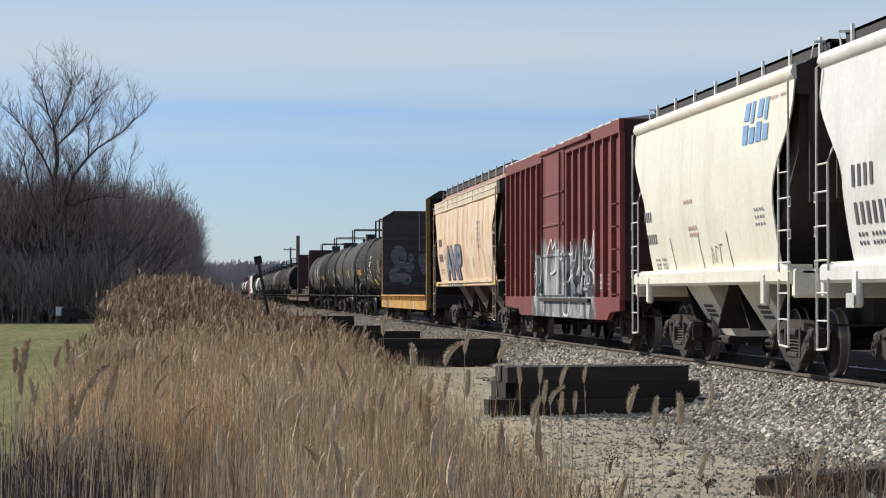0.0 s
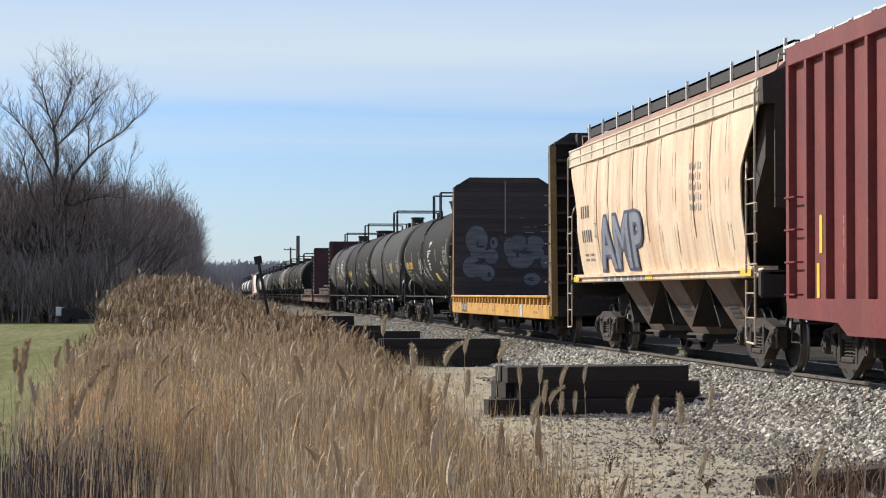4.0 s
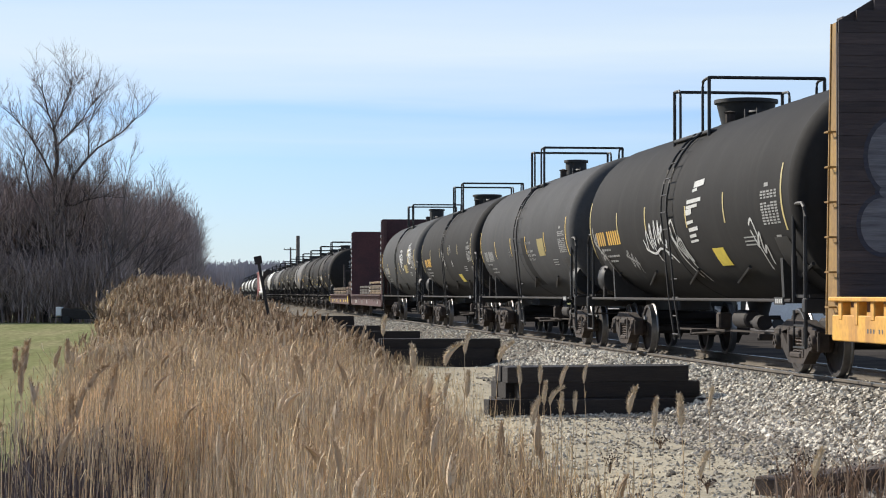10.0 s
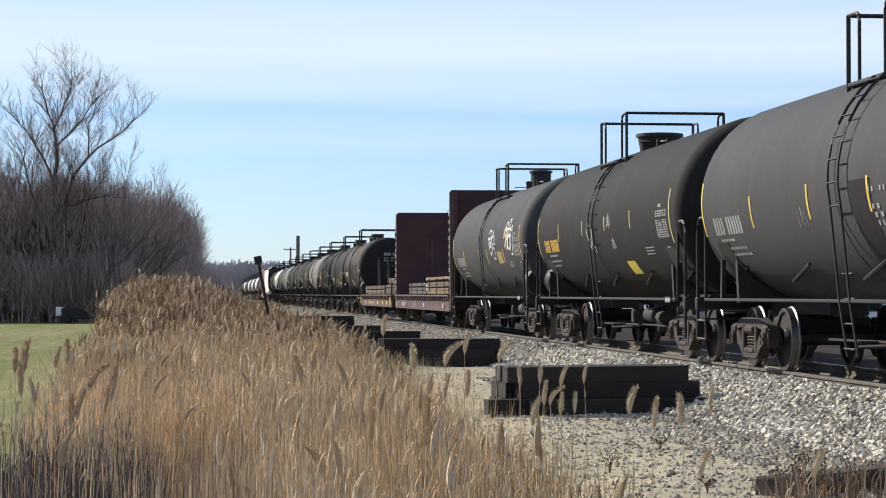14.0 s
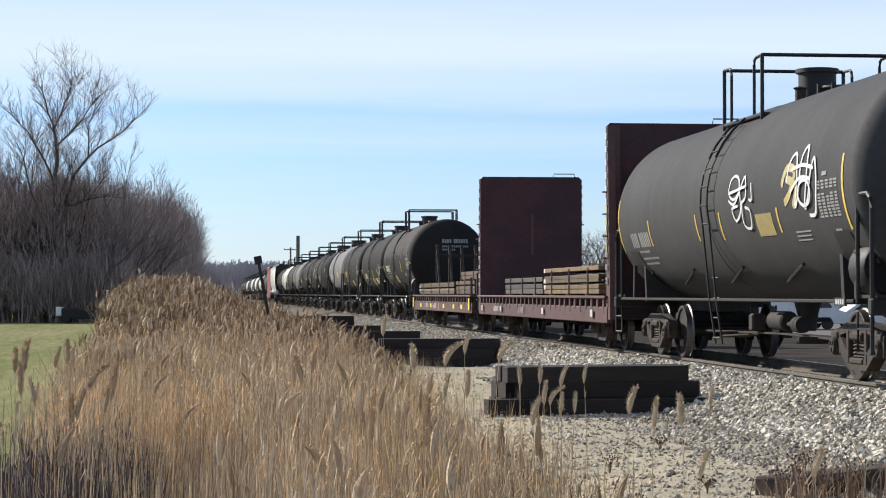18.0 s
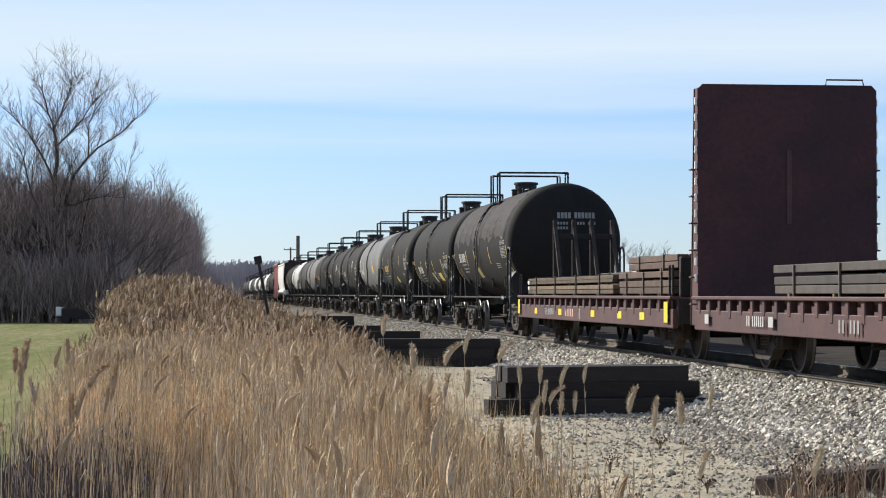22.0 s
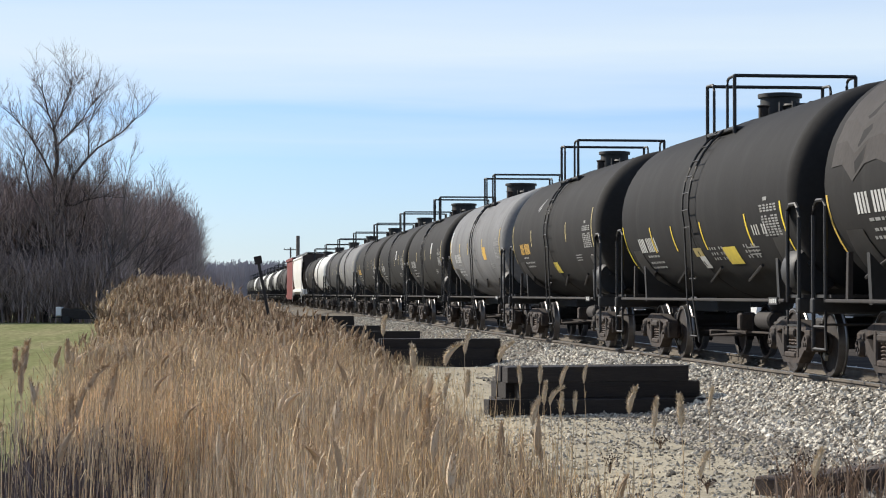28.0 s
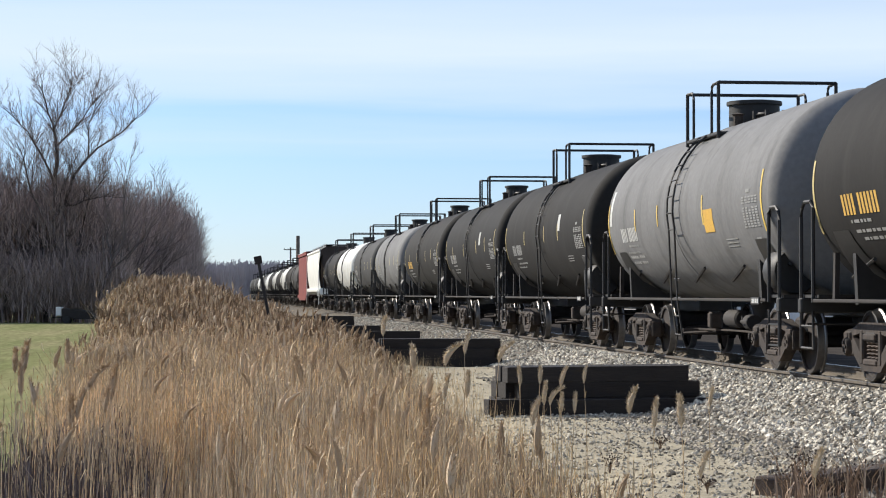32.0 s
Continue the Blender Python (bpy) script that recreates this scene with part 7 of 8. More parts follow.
def reed_bed():
    rng = random.Random(21)
    stems, leaves, plumes, dark = Heap(), Heap(), Heap(), Heap()
    n = 0
    while n < 72000:
        y = 9.5 + 66 * rng.random() ** 1.5
        x = rng.uniform(-0.125 * y - 0.9, 4.4)
        right = 2.35 + 0.040 * (y - 13) if y < 45 else 3.5 - 0.02 * (y - 45)
        left = -9 if y < 17.5 else -1.55 - 0.014 * (y - 18.5) - 0.036 * max(0, y - 46)
        if not left + rng.gauss(0, 0.15) < x < right + rng.gauss(0, 0.22):
            continue
        n += 1
        # the stand is thinner in clumpy patches near its open side
        if y < 18 and x < 0.4 and noise.noise((x * 1.9, y * 0.9, 3)) < 0.26 and rng.random() < 0.86:
            continue
        if y < 16 and x < -0.1 and rng.random() < 0.62:
            continue
        if y < 19 and x < -0.45 and rng.random() < 0.55:
            continue
        g = ground_z(x, y)
        edge = right - x
        top = reed_top(x, y) + rng.gauss(0, 0.10)
        if edge < 1.2:
            top -= (1.2 - max(edge, 0)) * 0.42
            if rng.random() > 0.4 + edge * 0.5:
                continue
        if rng.random() < 0.35:
            top -= rng.uniform(0.1, 0.5)
        if y < 17.5 and x < -0.5:
            top += 0.12
        far = y > 36
        lean = (rng.gauss(0.01, 0.035), rng.gauss(0, 0.035)) if rng.random() < 0.93 else (rng.uniform(-0.5, 0.5), rng.uniform(-0.3, 0.3))
        one_reed(rng, stems, leaves, dark if far and rng.random() < 0.7 else plumes, x, y, g, max(0.25, top - g), 0.0030 * rng.choice((0.6, 0.75, 0.9, 1.0, 1.5)) * (1 + max(0, y - 25) * 0.014), rng.randint(1, 4) if y > 16 else rng.choice((1, 2, 2)) if x > 0.2 else rng.choice((0, 0, 1)),
                 rng.random() < (0.005 if y < 24 else 0.05 if y < 36 else 0.36), lean, 1.2 if y < 36 else 1.0, 130 if y < 24 else 30 if y < 36 else 11)
    # dark stalks added low in the near stand, in place of its inner shade
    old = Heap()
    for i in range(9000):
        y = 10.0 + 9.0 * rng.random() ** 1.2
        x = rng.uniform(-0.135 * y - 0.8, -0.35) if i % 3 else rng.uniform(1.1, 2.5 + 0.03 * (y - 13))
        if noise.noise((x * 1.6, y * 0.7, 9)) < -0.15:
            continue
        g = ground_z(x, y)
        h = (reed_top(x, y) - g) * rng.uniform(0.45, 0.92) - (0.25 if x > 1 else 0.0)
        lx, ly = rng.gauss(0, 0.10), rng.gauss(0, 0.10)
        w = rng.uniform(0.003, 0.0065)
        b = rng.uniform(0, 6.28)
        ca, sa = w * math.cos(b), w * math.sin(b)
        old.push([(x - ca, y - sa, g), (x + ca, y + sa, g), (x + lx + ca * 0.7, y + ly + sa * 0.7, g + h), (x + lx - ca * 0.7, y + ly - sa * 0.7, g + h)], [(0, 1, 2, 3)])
    bed = thing("reed_bed", "dense stand of dry tan common reed with feathery heads", "reeds", kind="stuff")
    stems.link("stalks", M_REEDSTEM, bed)
    leaves.link("blades", M_REEDLEAF, bed)
    old.link("shade_stalks", M_SHADEREED, bed)
    plumes.link("plumes", M_PLUME, bed)
    dark.link("brown_plumes", M_PLUMEDARK, bed)


reed_bed()


def lone_reed(x, y, top, lean, size):
    """A single reed that stands out against the gravel or the ties."""
    rng = random.Random(int(x * 100 + y * 37))
    ob = thing("lone_reed", "single dry reed with a pale feathery head", "reed", "reeds standing on the gravel", at=pose(x, y, ground_z(x, y)))
    st, lv, pl_ = Heap(), Heap(), Heap()
    one_reed(rng, st, lv, pl_, 0, 0, 0, top - ground_z(x, y), 0.0045, 2, True, (lean, 0.0), min(size, 1.25), 460)
    for nm, hp_, m in (("stalk", st, M_REEDSTEM), ("blade", lv, M_REEDLEAF), ("plume", pl_, M_PLUMEPALE if x > 1.5 else M_PLUME)):
        me = bpy.data.meshes.new(nm)
        me.from_pydata(hp_.v, [], hp_.f)
        me.materials.append(m)
        part(nm, me, None, ob)


for i, (x, y, top, size) in enumerate(((2.57, 17.5, 0.37, 0.9), (2.62, 17.0, 0.41, 0.9), (2.25, 14.5, 0.23, 1.7), (2.69, 17.0, 0.24, 1.0), (2.96, 18.0, 0.33, 1.0), (2.77, 17.0, 0.24, 1.0), (2.83, 17.0, 0.18, 0.9), (3.00, 17.5, 0.15, 0.9),
                                       (3.40, 19.0, 0.33, 0.9), (3.58, 18.0, 0.11, 1.2), (3.57, 17.0, 0.04, 1.2), (3.83, 17.0, 0.06, 1.5), (4.52, 19.0, 0.11, 1.1), (3.37, 14.5, -0.14, 1.3), (4.29, 14.8, -0.17, 1.4), (1.89, 17.0, 0.56, 1.4))):
    lone_reed(x, y, top, 0.04 * math.sin(i * 2.1), size)
for i, (x, y, top, size) in enumerate(((2.17, 18.0, 0.62, 1.1), (2.40, 18.0, 0.55, 1.2), (1.96, 16.0, 0.35, 1.2), (1.83, 16.0, 0.34, 1.1), (1.40, 14.0, 0.19, 1.6), (1.36, 13.8, 0.17, 1.2), (1.07, 13.5, 0.19, 1.5), (1.10, 14.0, 0.27, 1.2),
                                       (1.16, 13.0, 0.04, 1.4), (0.98, 14.0, 0.18, 1.0), (1.88, 22.0, 0.70, 1.2), (1.65, 17.0, 0.51, 1.1), (-1.33, 15.0, 0.58, 1.3), (-1.32, 15.2, 0.58, 1.1), (-1.16, 14.5, 0.45, 1.5), (-1.17, 18.0, 0.54, 1.3))):
    lone_reed(x, y, top, 0.05 * math.sin(i * 1.7), size)
for i, (x, y, top, size) in enumerate(((-0.86, 16.0, 0.42, 1.3), (-0.91, 13.5, 0.28, 2.0), (-0.84, 13.5, 0.35, 1.6), (-0.60, 15.0, 0.39, 1.7), (-1.07, 11.5, 0.20, 2.0), (0.08, 13.0, 0.14, 1.5), (0.47, 13.0, 0.14, 1.3), (0.66, 17.0, 0.38, 1.5),
                                       (0.78, 17.5, 0.42, 1.4), (0.81, 17.0, 0.42, 1.3), (0.47, 19.0, 0.47, 1.2), (0.51, 13.0, 0.16, 1.0), (0.31, 16.0, 0.43, 0.9), (-0.60, 14.5, 0.33, 1.0))):
    lone_reed(x, y, top, 0.06 * math.sin(i * 1.3), size)


# ---- bare trees ----
def bare_tree(seed, height, spread, levels, twig_n, trunk_r, straight=0.6, name="bare_tree", limbs=()):
    """Trunk and limbs as one mesh, fine twigs as another."""
    rng = random.Random(seed)
    wood, twigs = Kit(), Kit()

    def grow(p, d, ln, r, lv):
        pts = [p]
        q = Vector(p)
        v = Vector(d).normalized()
        n = 4 if lv < 2 else 3
        for i in range(n):
            v = (v + Vector((rng.gauss(0, 0.13), rng.gauss(0, 0.13), rng.gauss(0.07, 0.06)))).normalized()
            q = q + v * ln / n
            pts.append(q.copy())
        fine = lv >= levels - 1
        (twigs if fine else wood).tube([pts[0], pts[-1]] if lv >= levels else pts, r, 6 if lv == 0 else 4 if lv < 3 else 3, r * (0.55 if lv < 2 else 0.35))
        if lv >= levels:
            return
        kids = rng.randint(3, 4) if lv < levels - 1 else twig_n
        for i in range(kids):
            u = rng.uniform(0.35, 1.0) if lv else rng.uniform(straight * 0.55, 1.0)
            j = min(int(u * n), n - 1)
            at = pts[j].lerp(pts[j + 1], u * n - j)
            a = rng.uniform(0, 6.283)
            side = Vector((math.cos(a), math.sin(a), rng.uniform(-0.1, 0.6)))
            nd = (v * (1 - spread) + side * spread).normalized()
            grow(at, nd, ln * rng.uniform(0.45, 0.72), r * rng.uniform(0.42, 0.6), lv + 1)
        if lv < levels - 1:
            grow(pts[-1], v + Vector((rng.gauss(0, 0.2), rng.gauss(0, 0.2), 0.2)), ln * 0.62, r * 0.5, lv + 1)
    for line, r0, r1 in limbs:
        # a limb of the given habit, feathered along its outer part
        pts = [Vector((x, rng.gauss(0, 0.25) + 0.3 * x * rng.uniform(-1, 1), z)) for x, z in line]
        pts = [p for i in range(len(pts) - 1) for p in (pts[i], pts[i].lerp(pts[i + 1], 0.5) + Vector((rng.gauss(0, 0.06), 0, rng.gauss(0, 0.06))))] + [pts[-1]]
        wood.tube(pts, r0, 7, r1)
        for i in range(1, len(pts)):
            if pts[i].z < height * 0.42:
                continue
            d = (pts[i] - pts[i - 1]).normalized()
            for _ in range(5):
                a = rng.uniform(0, 6.283)
                grow(pts[i - 1].lerp(pts[i], rng.random()), d * 0.6 + Vector((math.cos(a), math.sin(a), rng.uniform(0.0, 0.8))) * 0.5, rng.uniform(0.9, 2.2), 0.024, levels - 2)
    if not limbs:
        grow(Vector((0, 0, -0.2)), Vector((0, 0, 1)), height * 0.48, trunk_r, 0)
    ob = thing(name, "", "tree")
    part("trunk", wood, M_BARK, ob, smooth=60)
    part("crown", twigs, M_TWIG, ob, smooth=0)
    return ob


def woods():
    rng = random.Random(5)
    habit = (([(0, -0.2), (0.2, 4.7), (0.5, 7.7), (0.6, 10.6), (0.7, 12.8)], 0.24, 0.13), ([(0.7, 12.8), (0.55, 14.1), (0.1, 15.2), (-0.4, 17.0)], 0.11, 0.03), ([(0.6, 14.0), (1.05, 15.1), (1.5, 16.6), (1.7, 17.4)], 0.07, 0.02),
             ([(0.7, 12.8), (1.5, 13.7), (2.4, 14.6), (3.3, 16.0)], 0.09, 0.02), ([(0.45, 7.8), (1.2, 8.8), (2.0, 10.9), (3.5, 12.8), (5.2, 14.0), (6.5, 15.1)], 0.15, 0.02), ([(2.9, 12.2), (3.0, 14.4), (3.5, 16.3)], 0.06, 0.02),
             ([(0.55, 10.4), (-0.3, 12.2), (-1.2, 13.8), (-2.4, 15.1)], 0.10, 0.02), ([(0.2, 7.0), (-1.0, 9.6), (-1.4, 11.4), (-2.0, 13.0)], 0.09, 0.02), ([(0.5, 8.6), (2.0, 8.7), (3.4, 9.2), (5.0, 9.3)], 0.07, 0.02),
             ([(1.5, -0.2), (1.6, 4.0), (1.3, 7.6), (1.0, 9.6), (2.3, 12.6)], 0.15, 0.03), ([(1.6, 3.4), (2.4, 6.6), (3.0, 9.2), (4.4, 11.2)], 0.09, 0.02))
    tall = bare_tree(15, 17.4, 0.50, 4, 5, 0.24, limbs=habit)
    tagged(tall, "tall bare spreading tree above the wood's edge", "tree", "trees of the wood")
    tall.matrix_basis = pose(-11.2, 152, -1.4)
    kinds = []
    for s, h, sp_, lv, tw, r in ((31, 12.5, 0.45, 4, 6, 0.15), (32, 11, 0.5, 4, 6, 0.12), (33, 14, 0.4, 4, 6, 0.16), (34, 9, 0.55, 4, 6, 0.10)):
        t = bare_tree(s, h, sp_, lv, tw, r)
        tagged(t, "bare slender tree with grey-brown twigs", "tree", "trees of the wood")
        kinds.append(t)
    second = copy_thing(tall, pose(-15.6, 160, -0.9, 0, 0, 200))
    second.scale = (0.68, 0.68, 0.68)
    tagged(second, "tall bare tree at the wood's edge")
    place = []
    for i in range(70):
        u = rng.uniform(0, 1)
        y = 153 + 130 * u + rng.uniform(0, 18)
        right = -6.8 + (y - 155) * 0.048
        x = right - abs(rng.gauss(0, 1)) * 9 - 0.3
        if x < -0.135 * y - 12:
            continue
        place.append((x, y))
    for x in (-15.2, -14.1, -13.2, -12.4, -11.6, -9.9, -9.2, -8.5, -7.7, -7.0, -6.3):
        place.append((x, 150 + 9 * rng.random()))
    for i in range(34):
        place.append((rng.uniform(-21, -9.5), rng.uniform(155, 176)))
    for x, y in ((-6.2, 166), (-5.6, 172), (-4.6, 196), (-3.9, 224), (-5.1, 213), (-5.8, 203)):
        place.append((x, y))
    for i, (x, y) in enumerate(place):
        m = pose(x, y, -0.9, rng.uniform(-3, 3), rng.uniform(-3, 3), rng.uniform(0, 360))
        if i < 4:
            kinds[i].matrix_basis = m
        else:
            c = copy_thing(kinds[i % 4], m)
            c.scale = [rng.uniform(0.8, 1.12)] * 3


woods()


def underbrush():
    """The mass of the wood: slender stems, each with a crown of fine upright twigs."""
    rng = random.Random(8)
    hp_ = Heap()

    def rod(p, q, r, r2):
        vs = []
        for (x, y, z), w in ((p, r), (q, r2)):
            for j in range(3):
                vs.append((x + w * math.cos(j * 2.094), y + w * math.sin(j * 2.094), z))
        hp_.push(vs, [(0, 1, 4, 3), (1, 2, 5, 4), (2, 0, 3, 5)])

    spots = []
    for i in range(680):
        y = 151 + 115 * rng.random() ** 1.15
        right = -6.6 + (y - 155) * 0.066
        back = abs(rng.gauss(0, 1)) * 8
        spots.append((right - back - 0.5 - (0.6 if y > 190 else 0), y, min(rng.uniform(9.2, 12.0) + (1.6 if y > 190 else 0), 9.0 + back * 0.9 + (y - 150) * 0.09)))
    for i in range(110):
        y = rng.uniform(236, 275)
        x = rng.uniform(-6.5, -1.1)
        spots.append((x, y, rng.uniform(12.4, 14.4) if x < -2.2 else rng.uniform(10.5, 12.8)))
    for i in range(230):
        x = rng.uniform(-20, -6.2)
        spots.append((x, 149.5 + 5 * rng.random(), rng.uniform(2.2, 4.6)))
    for x, y, h in spots:
        if h > 5:
            h *= 0.90 + 0.13 * math.sin(1.25 * x + 0.21 * y) + 0.08 * math.sin(2.9 * x + 1.3)
        w = rng.uniform(0.9, 1.7)
        lx, ly = rng.gauss(0, 0.5), rng.gauss(0, 0.5)
        rod((x, y, -0.95), (x + lx, y + ly, h * 0.8), 0.05, 0.02)
        for j in range(100):
            a = rng.uniform(0, 6.283)
            u = rng.random() ** 0.68
            z = -0.5 + h * (0.02 + 0.86 * u)
            q = w * math.sqrt(rng.random()) * math.sqrt(max(0.05, 1 - (1.75 * u - 0.85) ** 2))
            px_, py_ = x + lx * u + q * math.cos(a), y + ly * u + q * math.sin(a)
            ln = rng.uniform(0.3, 1.3)
            out = rng.gauss(0.45, 0.45)
            rod((px_, py_, z), (px_ + out * math.cos(a), py_ + out * math.sin(a), z + ln), 0.026, 0.010)
    me = bpy.data.meshes.new("underbrush")
    me.from_pydata(hp_.v, [], hp_.f)
    me.materials.append(M_BRUSH)
    tagged(new("underbrush", me), "dense leafless grey-brown thicket and undergrowth of the wood", "undergrowth", kind="stuff")


underbrush()


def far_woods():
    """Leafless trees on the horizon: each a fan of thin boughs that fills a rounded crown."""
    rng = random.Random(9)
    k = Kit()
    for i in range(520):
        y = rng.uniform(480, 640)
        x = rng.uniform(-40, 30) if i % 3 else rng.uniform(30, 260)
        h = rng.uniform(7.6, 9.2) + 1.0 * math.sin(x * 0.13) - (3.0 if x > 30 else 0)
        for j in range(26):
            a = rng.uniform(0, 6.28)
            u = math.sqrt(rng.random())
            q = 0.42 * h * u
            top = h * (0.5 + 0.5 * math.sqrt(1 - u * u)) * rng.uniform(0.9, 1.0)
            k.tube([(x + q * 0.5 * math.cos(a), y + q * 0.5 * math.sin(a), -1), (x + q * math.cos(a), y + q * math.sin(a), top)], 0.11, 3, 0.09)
    solid("far_woods", k, M_HAZEDWOOD, "leafless woods along the horizon, distance haze painted into their colour", "woods", "stuff", smooth=0)


far_woods()


# ---- posts and poles ----
def leaning_sign():
    ob = thing("marker_post", "leaning dark post with a small square plate", "sign post", at=pose(1.63, 48, -0.7, 0, -10.8, 0))
    k = Kit()
    k.box(-0.034, 0.034, -0.03, 0.03, 0, 2.62, 0.008)
    part("post", k, M_IRON, ob)
    k = Kit()
    k.box(-0.085, 0.085, -0.045, -0.03, 2.52, 2.70, 0.006)
    part("plate", k, M_UNDER, ob)


leaning_sign()


def utility_pole(x, y, h, r, arm):
    ob = thing("utility_pole", "weathered wooden utility pole beyond the train", "utility pole", at=pose(x, y, -0.9))
    k = Kit()
    k.tube([(0, 0, 0), (0, 0, h)], r, 10, r * 0.85)
    part("pole", k, M_POLE, ob)
    if arm:
        k = Kit()
        k.box(-1.1, 1.1, -0.06, 0.06, h - 0.45, h - 0.32, 0.01)
        part("crossarm", k, M_POLE, ob)
        for dx in (-0.95, -0.4, 0.4, 0.95):
            k = Kit()
            k.lathe([(h - 0.32, 0.03), (h - 0.22, 0.06), (h - 0.12, 0.05), (h - 0.1, 0)], 8, "z", (dx, 0, 0))
            part("insulator", k, M_GALV, ob)


utility_pole(13.1, 310, 10.4, 0.32, False)
utility_pole(13.4, 345, 9.5, 0.16, True)


# ---- beyond the train ----
def lot():
    k = Kit()
    k.box(27, 74, 70, 175, -0.96, -0.86)
    return solid("parking_lot", k, M_ASPHALT, "flat asphalt parking lot beyond the track", kind="structure", smooth=0)


lot()


def window(parent, x0, x1, y, z0, z1, bars_=2):
    k = Kit()
    k.box(x0, x1, y - 0.02, y + 0.02, z0, z1)
    w = part("window", k, M_GLASS, parent, smooth=0)
    k = Kit()
    for i in range(bars_ + 1):
        z = z0 + (z1 - z0) * i / bars_
        k.box(x0 - 0.04, x1 + 0.04, y - 0.06, y, z - 0.03, z + 0.03)
    k.box(x0 - 0.05, x0 + 0.02, y - 0.06, y, z0, z1)
    k.box(x1 - 0.02, x1 + 0.05, y - 0.06, y, z0, z1)
    part("window_frame", k, M_WALLPALE, w, smooth=0)


def low_building():
    """A flat-roofed roadside shop with a canopy, a pale sign box and a garage wing."""
    b = thing("low_building", "long low grey flat-roofed commercial building with canopy", "building", at=pose(0, 150, -0.88))
    k = Kit()
    k.box(31, 43.2, 3, 14, 0, 3.5)
    k.box(43.2, 60, 1.5, 16, 0, 3.95)
    part("wall", k, M_WALL, b, smooth=0)
    k = Kit()
    k.box(30.8, 43.2, 0, 3.2, 2.85, 3.65, 0.04)
    part("canopy", k, M_WALLPALE, b)
    for x in (31.2, 34.6, 37.9, 41.2):
        k = Kit()
        k.box(x - 0.12, x + 0.12, 0.2, 0.44, 0, 2.85, 0.02)
        part("column", k, M_WALLPALE, b)
    for x0, x1 in ((36.4, 38.2), (43.4, 46.2)):
        k = Kit()
        k.box(x0, x1, -0.15, 0.2, 2.8, 3.7, 0.03)
        part("sign_box", k, M_WALLPALE, b)
    k = Kit()
    k.box(45.0, 60.2, 1.3, 1.6, 3.88, 4.15, 0.03)
    part("parapet", k, M_WALLPALE, b)
    for i in range(4):
        x = 31.6 + i * 2.9
        window(b, x, x + 2.3, 2.95, 0.7, 2.5, 1)
    window(b, 47.3, 49.2, 1.45, 0.7, 2.9, 4)
    window(b, 50.2, 51.6, 1.45, 0.9, 2.7, 2)
    k = Kit()
    k.box(44.6, 45.7, 1.4, 1.52, 0, 2.3, 0.01)
    part("door", k, M_WALLPALE, b)
    for x, y, w, h in ((37.0, 5, 0.5, 0.9), (39.3, 6, 0.7, 0.8), (42.2, 6, 0.7, 0.7), (44.0, 7, 0.4, 0.8), (52, 6, 1.2, 0.9)):
        k = Kit()
        k.box(x, x + w * 0.7, y, y + w, 3.5, 3.5 + h + 0.15, 0.04)
        part("roof_vent", k, M_WALL, b)


low_building()


def motor(label, kind, paint, x, y, turn, van=False, name="parked_car"):
    car = thing(name, label, kind, "vehicles parked beyond the track", at=pose(x, y, -0.86, 0, 0, turn))
    k = Kit()
    if van:
        k.prism([(-2.6, 0.35), (2.5, 0.35), (2.55, 0.95), (2.0, 1.15), (1.5, 1.95), (-2.5, 2.05), (-2.62, 1.0)], "y", -0.95, 0.95)
    else:
        k.prism([(-2.2, 0.32), (2.2, 0.32), (2.25, 0.7), (1.2, 0.95), (0.55, 1.45), (-1.2, 1.48), (-1.9, 1.0), (-2.25, 0.85)], "y", -0.88, 0.88)
    part("body", k, paint, car, smooth=40)
    w = 0.96 if van else 0.89
    for s in (-1, 1):
        k = Kit()
        if van:
            k.prism([(0.2, 1.2), (1.75, 1.2), (1.4, 1.8), (0.2, 1.85)], "y", s * w - 0.01, s * w + 0.01)
        else:
            k.prism([(-1.6, 0.98), (0.95, 0.98), (0.45, 1.36), (-1.1, 1.38)], "y", s * w - 0.01, s * w + 0.01)
        part("side_window", k, M_GLASS, car, smooth=0)
        for e in (-1.4, 1.45):
            k = Kit()
            k.lathe([(s * w - 0.12, 0.0), (s * w - 0.12, 0.33), (s * w + 0.03, 0.33), (s * w + 0.04, 0.2), (s * w + 0.03, 0.0)], 18, "y", (e, 0, 0.33))
            wheel = part("wheel", k, M_RUBBER, car)
            k = Kit()
            k.lathe([(s * (w + 0.045), 0.0), (s * (w + 0.045), 0.19), (s * (w + 0.03), 0.2)], 14, "y", (e, 0, 0.33))
            part("rim", k, M_GALV, wheel)
    for e in (-0.6, 0.6):
        k = Kit()
        x0 = 2.5 if van else 2.2
        k.box(x0 - 0.05, x0 + 0.03, e - 0.16, e + 0.16, 0.6, 0.78, 0.02)
        part("headlight", k, M_GALV, car)
    return car


motor("white panel van parked beyond the track", "van", M_WALLPALE, 32.5, 116, 4, True, "parked_van")
motor("white estate car parked beyond the track", "car", M_WALLPALE, 37.3, 117, 2)
motor("grey car parked beside the shop", "car", M_WALL, 27.4, 118, 3)
motor("pale car parked by the building's canopy", "car", M_GALV, 39.5, 141, 88)


